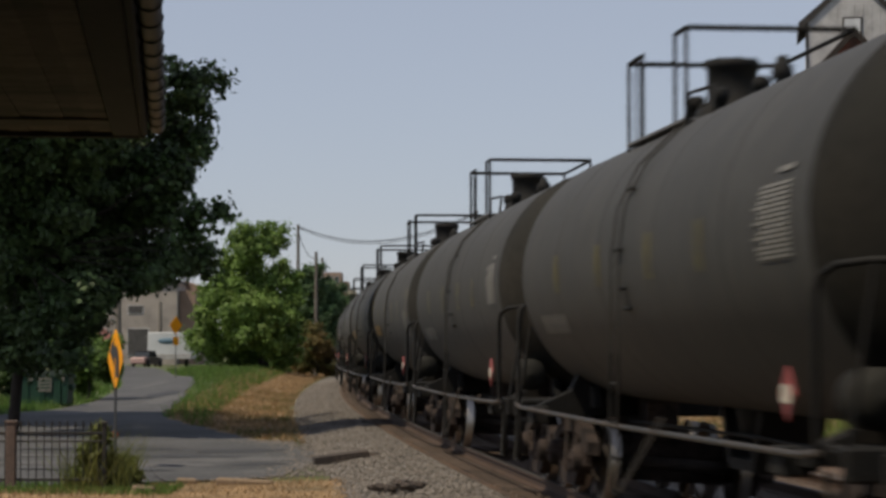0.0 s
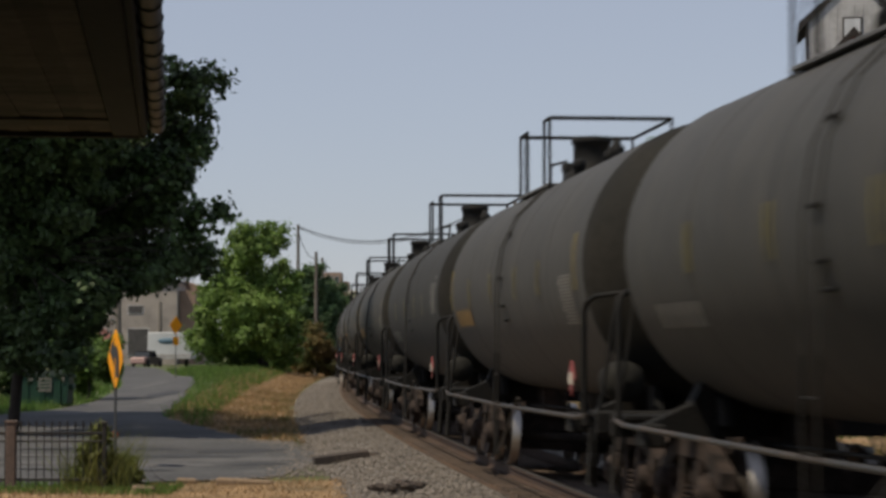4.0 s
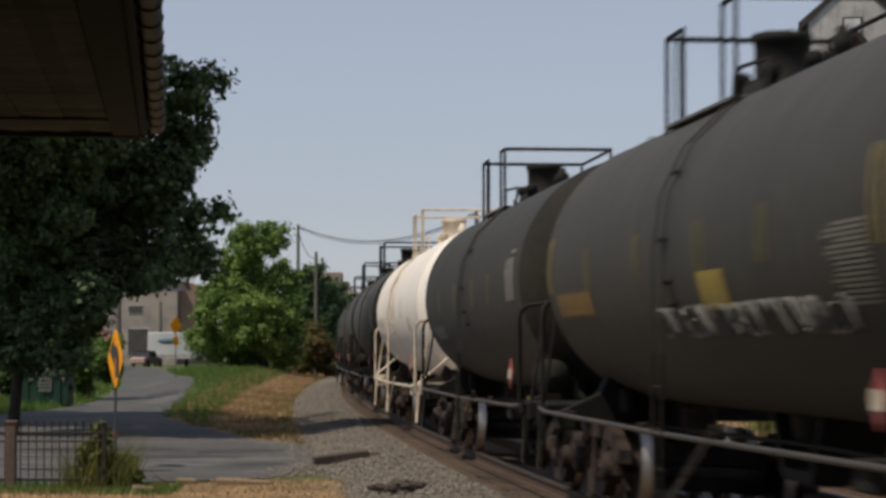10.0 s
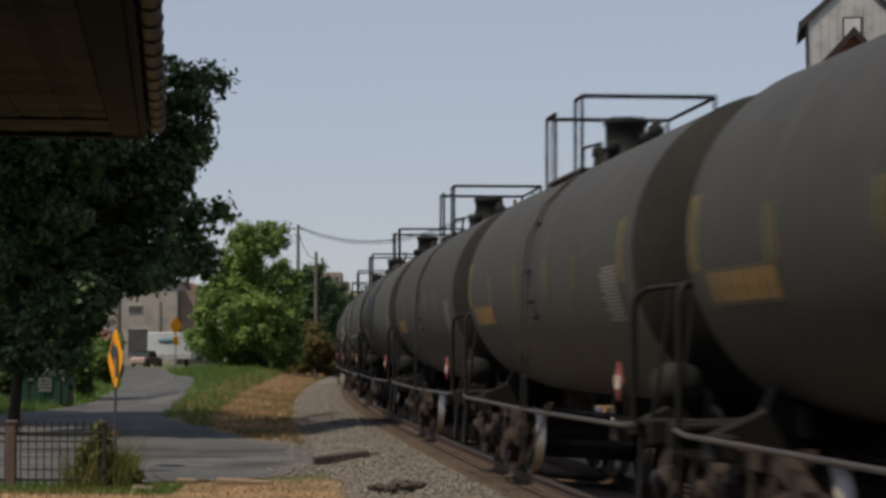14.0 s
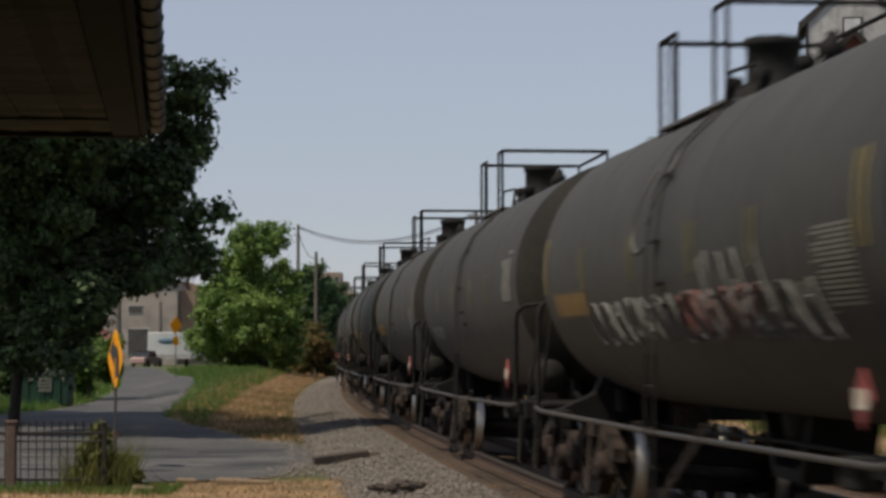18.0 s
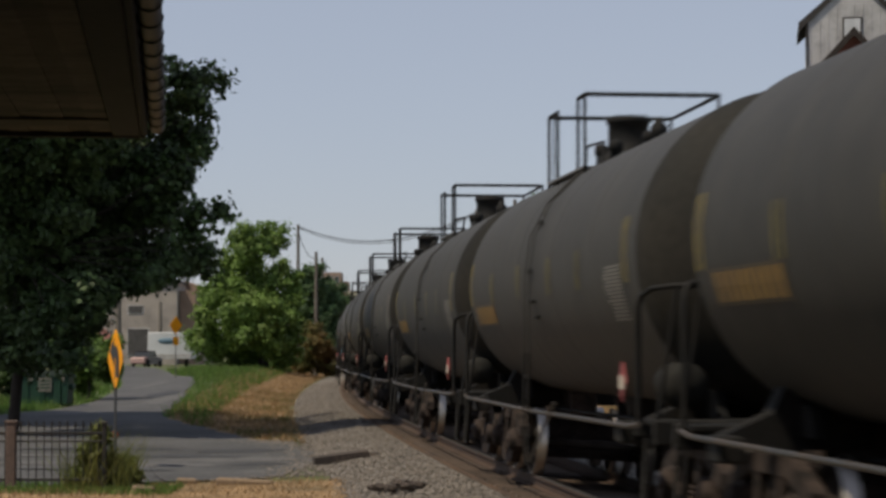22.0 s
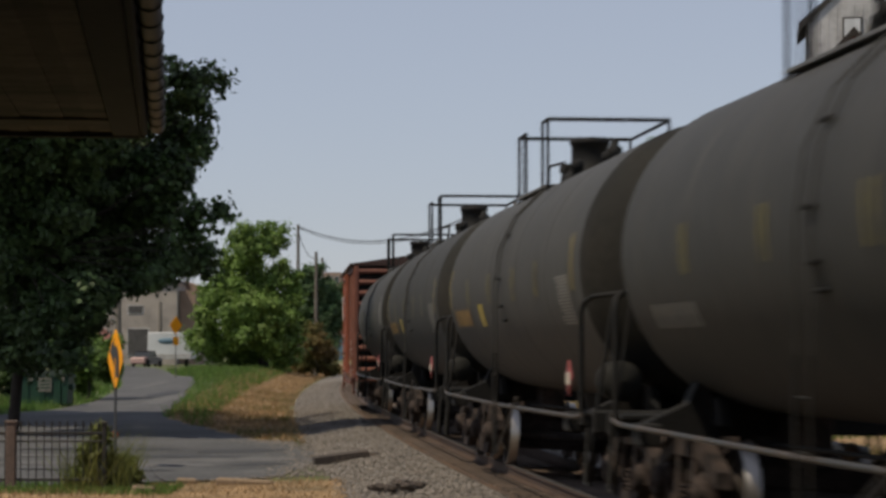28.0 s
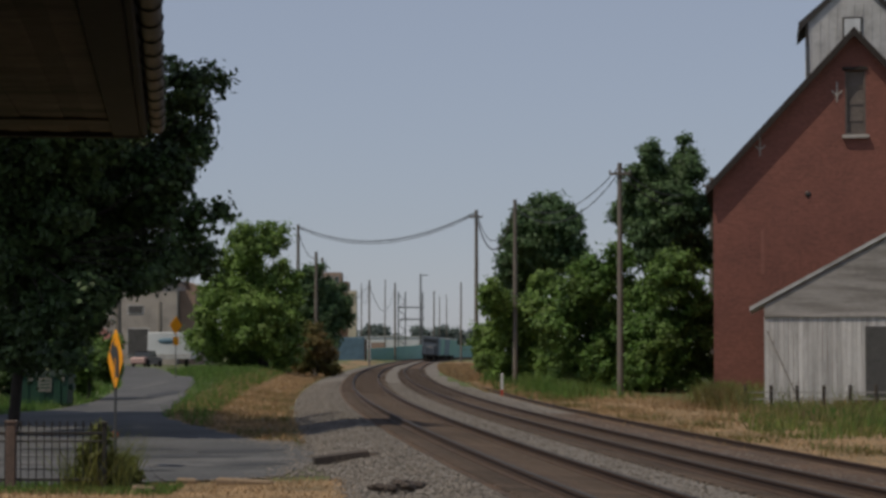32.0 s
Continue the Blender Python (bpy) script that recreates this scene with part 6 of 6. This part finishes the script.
    for x, y, h in ((2.35, 0.24, 0.26), (1.2, -0.15, 0.34), (1.15, 0.27, 0.22)):
        part("valve", Build().lathe([(top - 0.08, 0.09), (top + h - 0.14, 0.065), (top + h - 0.13, 0.09), (top + h - 0.03, 0.09), (top + h, 0.05), (top + h + 0.005, 0.001)], (x, y, 0), "z", 10), cage_mat, car)
    part("grab_rail", Build().tube([(0.2, CW, 3.78), (0.14, CW, 4.1), (-0.5, CW - 0.1, 4.1), (-0.6, CW - 0.05, 3.8)], 0.02, 6), cage_mat, car)
    return car


def placard(car, x, side):
    holder = part("placard", Build().prism([(0, -0.18), (0.18, 0), (0, 0.18), (-0.18, 0)], "y", -0.01, 0.01), M["placard_red"], car, "red diamond placard with white band")
    holder.matrix_basis = pose(x, side * 1.49, 1.47)
    part("band", Build().box((0, side * 0.013, 0), (0.25, 0.006, 0.12), ch=0.001), M["grey_stencil"], holder, "white band")


def lettering(car, name, x0, x1, z0, z1, mat, label, seed, gap=0.28):
    """A row of unreadable characters as plain bars."""
    r = random.Random(seed)
    b = Build()
    x = x0
    h = z1 - z0
    while x < x1 - 0.1:
        w = h * r.uniform(0.5, 0.75)
        q = decal(x, min(x + w, x1), z0, z1, 0.011, 1, n=2)
        b.add(q.v, q.f)
        x += w + h * gap
    tagged(part(name, b, mat, car, label), kind="stuff")


def scrawl(car, x0, x1, z, size, mat, label, seed, r0=0.03):
    """Sprayed loops in a row along the side."""
    r = random.Random(seed)
    g = Build()
    x = x0
    while x < x1:
        ph, k = r.uniform(0, 6), r.choice((1, 2, 3))
        pts = []
        for j in range(9):
            u = j / 8
            zz = z + size * (0.5 * math.sin(u * 3.1 * k + ph))
            xx = x + size * (0.35 * math.cos(u * 4.4 + ph) + 0.25 * u)
            pts.append((xx, side_y(zz) + 0.006, zz))
        g.tube(pts, r0, 5)
        x += size * r.uniform(0.55, 0.8)
    tagged(part("graffiti", g, mat, car, label), kind="stuff")


def letter_car(car, style, seed):
    """Markings of a tank car: bars for lettering, tape and placards."""
    pale = "d" in style
    ink = M["grey_stencil"] if pale else M["pale_paint"] if "P" in style else M["dim_paint"]
    px, wide, low, high, rows = (-5.75, 1.0, 2.02, 2.54, 15) if "o" in style else (-4.4, 0.6, 2.12, 2.4, 7) if pale else (-6.05, 1.0, 2.36, 2.88, 15)
    tagged(part("data_panel", bars(px, px + wide, low, high, rows, seed, 1), ink, car, "rows of grey lettering bars"), kind="stuff")
    if "w" in style:
        part("data_heading", bars(px, px + 0.45, 2.93, 2.99, 1, seed, 1), ink, car)
    placard(car, -6.2, 1)
    if pale:
        lettering(car, "reporting_mark", 4.3, 6.0, 2.3, 2.48, ink, "grey-brown lettering bars", seed, 0.9)
        lettering(car, "reporting_mark", 4.9, 6.0, 2.06, 2.14, ink, "grey-brown lettering bars", seed)
        for x in (-2.0, -2.22, 0.1, 0.3, 2.3, 2.5):
            part("stripe", decal(x - 0.03, x + 0.03, 2.4, 2.85, 0.009), ink, car, "faint grey vertical stripe")
    else:
        for x in (1.28, 1.48, -1.05, -1.3, -3.1, -3.32, 3.85, 4.05):
            part("stripe", decal(x - 0.03, x + 0.03, 2.36, 2.76, 0.009), M["faint_paint"], car, "faint yellow vertical stripe")
    if "o" in style:
        part("mark_ground", decal(3.9, 6.05, 2.08, 2.36, 0.006), M["orange_ground"], car, "dull orange-brown band")
        lettering(car, "reporting_mark", 3.95, 6.0, 2.11, 2.33, M["orange_paint"], "orange lettering bars", seed)
    if "w" in style:
        lettering(car, "reporting_mark", 3.9, 5.7, 1.94, 2.14, M["pale_paint"], "pale lettering bars", seed, 0.5)
    for key, x0, x1, z0, z1 in (("y", 2.25, 2.8, 2.08, 2.38), ("Y", -1.9, -1.0, 2.06, 2.36), ("q", -4.65, -4.2, 2.04, 2.32)):
        if key in style:
            part("square_patch", decal(x0, x1, z0, z1, 0.009), M["yellow_paint"], car, "small bright yellow square")
    if "e" in style:
        for x in (6.3, -5.95):
            for dx in (-0.1, 0.1):
                part("edge_stripe", decal(x + dx - 0.022, x + dx + 0.022, 2.36, 2.95, 0.009), M["yellow_paint"], car, "thin yellow stripe")
    if "p" in style:
        scrawl(car, -2.5, 4.2, 2.0, 0.42, M["graffiti_teal"], "faded teal sprayed scrawl", seed, 0.02)
    if "g" in style:
        scrawl(car, -4.8, 2.1, 2.02, 0.4, M["graffiti_white"], "white sprayed scrawl", seed, 0.012)
        scrawl(car, -3.6, -1.3, 2.2, 0.6, M["graffiti_white"], "white sprayed scrawl", seed + 1, 0.011)
        scrawl(car, -3.1, -0.4, 2.02, 0.4, M["graffiti_red"], "dull red sprayed scrawl", seed + 2, 0.014)
        scrawl(car, 0.4, 1.1, 3.0, 0.8, M["graffiti_white"], "white sprayed scrawl", seed + 3, 0.012)
    if "t" in style:
        scrawl(car, -5.0, 0.9, 1.98, 0.24, M["graffiti_white"], "line of small white sprayed letters", seed, 0.016)
    if "T" in style:
        scrawl(car, 2.1, 4.0, 2.0, 0.4, M["graffiti_white"], "line of white sprayed letters", seed, 0.018)


def boxcar():
    car = thing("box_car", "oxide-red steel boxcar with corrugated ends", "boxcar", "tank cars of the freight train")
    L, W, Z0, Z1 = 7.47, 1.35, 1.05, 4.56
    body = Build().box((0, 0, (Z0 + Z1) / 2), (2 * L - 0.34, 2 * W - 0.1, Z1 - Z0), ch=0.02)
    part("body", body, M["red_steel"], car)
    part("roof", Build().prism([(-W - 0.11, Z1 - 0.02), (W + 0.11, Z1 - 0.02), (W + 0.11, Z1 + 0.04), (0, Z1 + 0.26), (-W - 0.11, Z1 + 0.04)], "x", -L - 0.03, L + 0.03), M["roof_rust"], car)
    for k in range(15):
        x = -L + 0.5 + k * (2 * L - 1.0) / 14
        part("roof_seam", Build().prism([(-W + 0.08, Z1 + 0.03), (W - 0.08, Z1 + 0.03), (W - 0.08, Z1 + 0.08), (0, Z1 + 0.3), (-W + 0.08, Z1 + 0.08)], "x", x - 0.03, x + 0.03), M["roof_rust"], car)
    for sy in (-1, 1):
        part("top_chord", Build().box((0, sy * (W - 0.02), Z1 - 0.1), (2 * L, 0.09, 0.16), ch=0.012), M["red_steel"], car)
        part("side_sill", Build().prism([(-L, 0.98), (L, 0.98), (L, 1.14), (-L, 1.14)], "y", sy * W - 0.04, sy * W + 0.04), M["red_steel"], car)
        part("side_sill", Build().prism([(-4.3, 0.76), (4.3, 0.76), (5.3, 1.0), (-5.3, 1.0)], "y", sy * W - 0.03, sy * W + 0.03), M["red_steel"], car)
        for k in range(7):
            for sg in (-1, 1):
                x = sg * (2.05 + k * 0.885)
                part("side_post", Build().box((x, sy * (W - 0.03), 2.78), (0.09, 0.09, 3.3), ch=0.02), M["red_steel"], car)
        for k in range(9):
            z = 1.4 + k * 0.36
            for sg in (-1, 1):
                part("panel_seam", Build().box((sg * 4.7, sy * (W - 0.04), z), (5.3, 0.03, 0.025), ch=0.006), M["red_steel"], car)
        door = part("door", Build().box((0, sy * (W + 0.045), 2.78), (3.3, 0.06, 3.3), ch=0.015), M["door_red"], car, "orange-red sliding door")
        for z in (1.24, 2.33, 3.05, 3.66, 4.3):
            part("door_rib", Build().prism([(-1.6, z - 0.04), (1.6, z - 0.04), (1.6, z + 0.05), (-1.6, z + 0.05)], "y", sy * (W + 0.075), sy * (W + 0.125)), M["door_red"], door)
        for x in (-1.58, 1.58):
            part("door_edge", Build().box((x, sy * (W + 0.09), 2.78), (0.09, 0.05, 3.3), ch=0.01), M["door_red"], door)
        part("door_track", Build().box((0.0, sy * (W + 0.05), 1.1), (5.4, 0.1, 0.08), ch=0.01), M["red_steel"], car)
        part("locking_bar", Build().tube([(-1.5, sy * (W + 0.14), 1.76), (1.5, sy * (W + 0.14), 1.76)], 0.025, 6), M["black_steel"], door)
        part("tape", Build().box((0, sy * (W + 0.135), 1.69), (2.3, 0.012, 0.06), ch=0.001), M["yellow_paint"], door, "yellow reflective tape")
        # emblem as plain shapes: swept stripes and a block
        yy = sy * (W + 0.052)
        for k in range(6):
            part("emblem_stripe", Build().box((5.75 + 0.09 * k, yy, 2.98 + k * 0.15), (0.95 + 0.06 * k, 0.008, 0.085), ch=0.001), M["white_paint"], car, "white emblem stripes")
        for x0, x1 in ((4.0, 4.28), (4.42, 4.72), (4.86, 5.12), (5.24, 5.4)):
            for za, zb in ((2.92, 3.8),):
                part("emblem_block", Build().prism([(x0, za), (x1, za + 0.05), (x1 + 0.1, zb), (x0 + 0.12, zb - 0.06)], "y", *sorted((yy - 0.004, yy + 0.005))), M["white_paint"], car, "worn white emblem block")
        r = random.Random(3)
        for x, z, w, h in ((5.3, 2.35, 0.5, 0.22), (4.7, 1.95, 0.55, 0.25), (5.45, 1.95, 0.4, 0.25), (5.4, 1.5, 0.35, 0.12), (4.75, 1.5, 0.45, 0.12), (5.5, 1.3, 0.3, 0.08), (4.75, 1.3, 0.4, 0.08), (-6.3, 2.1, 0.7, 0.12), (-6.3, 1.9, 0.6, 0.1), (-6.3, 1.72, 0.7, 0.1), (-5.5, 1.45, 0.5, 0.2), (-6.4, 1.25, 0.7, 0.12)):
            for q in range(3):
                part("lettering", Build().box((x + (q - 1) * w * 0.4, yy, z), (w * 0.22, 0.008, h), ch=0.001), M["faded_white"], car, "worn white lettering bars")
        for x in (-7.2, -3.6, 3.6, 7.2):
            part("tape", Build().box((x, yy + sy * 0.03, 1.06), (0.5, 0.012, 0.09), ch=0.001), M["yellow_paint"], car, "yellow reflective tape")
        for x in (-6.55, -4.1):
            part("tape", Build().box((x, yy, 1.5), (0.42, 0.01, 0.17), ch=0.001), M["yellow_paint"], car, "yellow reflective patch")
        for sx in (-1, 1):
            for z in (1.3, 1.7, 2.1, 2.5):
                part("grab_iron", Build().tube([(sx * 7.35, sy * (W + 0.02), z), (sx * 7.35, sy * (W + 0.1), z), (sx * 6.95, sy * (W + 0.1), z), (sx * 6.95, sy * (W + 0.02), z)], 0.014, 5), M["red_steel"], car)
            part("stirrup_step", Build().tube([(sx * 7.35, sy * W, 1.0), (sx * 7.35, sy * W, 0.5), (sx * 6.95, sy * W, 0.5), (sx * 6.95, sy * W, 1.0)], 0.025, 6), M["red_steel"], car)
    for sx in (-1, 1):
        for k in range(10):
            # the ribs stand clear of the dark sheet
            z = 1.25 + k * 0.345
            b = Build().tube([(sx * (L - 0.05), -W + 0.12, z), (sx * (L - 0.05), W - 0.12, z)], 0.085, 10)
            part("end_corrugation", b, M["red_steel"], car)
        # coloured black to stand for deep shade between the ribs
        part("end_sheet", Build().box((sx * (L - 0.155), 0, 2.78), (0.04, 2 * W - 0.14, 3.5), ch=0.005), M["black_steel"], car, "end sheet blackened for the shade between the ribs")
        for sy in (-1, 1):
            part("corner_post", Build().box((sx * (L - 0.05), sy * (W - 0.06), 2.78), (0.16, 0.14, 3.5), ch=0.03), M["red_steel"], car)
        part("end_sill", Build().box((sx * (L + 0.02), 0, 1.05), (0.14, 2.6, 0.3), ch=0.02), M["red_steel"], car)
        b = Build().box((sx * (L + 0.25), 0, 0.86), (0.6, 0.18, 0.2), ch=0.03).box((sx * (L + 0.5), 0.04, 0.86), (0.26, 0.32, 0.3), ch=0.06)
        part("coupler", b, M["bogie"], car)
    part("centre_sill", Build().box((0, 0, 0.98), (14.6, 0.4, 0.3), ch=0.02), M["black_steel"], car)
    part("brake_gear", Build().box((1.6, 0.55, 0.85), (0.9, 0.45, 0.35), ch=0.05), M["black_steel"], car)
    # the pattern above is drawn for a longer car: cut it to forty feet
    cut = Matrix.Translation((0, 0, 1.0)) @ Matrix.Diagonal((0.80, 1.11, 0.922, 1)) @ Matrix.Translation((0, 0, -1.05))
    for o in [o for o in car.children_recursive if o.data]:
        o.data.transform(cut)
    for sx in (-1, 1):
        add_bogie(car, sx * 4.45)
    return car


LAST = 33
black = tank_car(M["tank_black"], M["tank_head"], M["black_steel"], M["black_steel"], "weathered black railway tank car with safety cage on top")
white = tank_car(M["tank_white"], M["tank_white"], M["white_steel"], M["white_steel"], "soiled cream-white railway tank car with safety cage on top")
STYLES = dict(zip(range(-2, 34), "w wP wP oe oe wP oe w oe oe oe wP oeYt wP d wP oe oe o oe oep oegT wP oe oey oe oe oe oe oeq wP w wP oey oey wP".split()))
CARS = []
for m in range(-2, LAST + 1):
    c = white if m == 12 else (black if m == -2 else copy_thing(black, Matrix()))
    CARS.append((c, 29.24 + PITCH * m, m))
    note = {"o": "orange lettering", "w": "pale lettering"}.get(STYLES[m][0])
    if note:
        extra = ", yellow square" if set("yYq") & set(STYLES[m]) else ""
        extra = " and white graffiti" if set("gtT") & set(STYLES[m]) else extra
        tagged(c, "weathered black railway tank car with " + note + extra)
for c, s, m in CARS:
    letter_car(c, STYLES[m], m + 10)
CARS.append((boxcar(), 551.1, LAST + 1))

# standing train far along the second track
loco = thing("locomotive", "dark slate freight locomotive standing far off", "locomotive", at=seat_on_line(438, 5, 1))
part("hood", Build().box((1.5, 0, 2.6), (13, 2.2, 2.9), ch=0.1), M["loco_grey"], loco)
part("cab", Build().box((-5.4, 0, 2.75), (2.6, 3.0, 3.4), ch=0.12), M["loco_grey"], loco)
part("nose", Build().box((-7.3, 0, 2.0), (1.6, 2.0, 1.9), ch=0.15), M["loco_grey"], loco)
part("windscreen", Build().box((-6.72, 0, 3.7), (0.05, 2.5, 0.6), ch=0.01), M["glass"], loco)
part("frame", Build().box((0, 0, 1.0), (17, 2.9, 0.35), ch=0.03), M["black_steel"], loco)
part("fuel_tank", Build().box((0, 0, 0.62), (5, 2.6, 0.7), ch=0.1), M["black_steel"], loco)
for sy in (-1, 1):
    part("handrail", Build().tube([(-8, sy * 1.4, 2.1), (8, sy * 1.4, 2.1)], 0.03, 5), M["grey_steel"], loco)
    part("headlight", Build().lathe([(0, 0.001), (0, 0.12), (0.05, 0.12)], (-8.16, sy * 0.25, 2.5), "x", 10), M["white_paint"], loco)
add_bogie(loco, -5.5, False)
add_bogie(loco, 5.5, False)
for k in range(4):
    wg = thing("hopper_wagon", "pale blue-grey hopper wagon in a standing train", "wagon", "standing wagons", at=seat_on_line(458 + k * 17.5, 6, 1))
    part("body", Build().prism([(-7.6, 1.1), (7.6, 1.1), (7.9, 4.3), (-7.9, 4.3)], "y", -1.5, 1.5), M["teal_steel" if k % 2 else "blue_steel"], wg)
    part("roof", Build().box((0, 0, 4.4), (15.9, 2.9, 0.2), ch=0.08), M["render_white"], wg)
    for x in range(-6, 7, 2):
        part("side_post", Build().box((x, 1.53, 2.7), (0.12, 0.1, 3.2), ch=0.02), M["blue_steel"], wg)
    add_bogie(wg, -5.6, False)
    add_bogie(wg, 5.6, False)


# ---- what moves ----
def run(t):
    """Metres that the train has run since the start."""
    return 17.035 * t + 0.00807 * t * t


def motions():
    times = [k * 0.5 for k in range(65)]
    for c, s, m in CARS:
        walk(c, [(t, seat_body(s - run(t))) for t in times])
        # wheels roll while the car is within sight
        seen = [k for k in range(961) if -12 < s - run(k / FPS) < 115]
        if not seen:
            continue
        keys = sorted({0, 960, *seen})
        for ax in [o for b in c.children if b.name.startswith("bogie") for o in b.children if o.name.startswith("wheelset")]:
            home = ax.matrix_basis.translation.copy()
            turn = {k: (min(max(k, seen[0]), seen[-1]) - seen[0]) for k in keys}
            walk(ax, [(k / FPS, pose(*home, 0, -math.degrees((run((seen[0] + turn[k]) / FPS) - run(seen[0] / FPS)) / 0.46), 0)) for k in keys])


motions()
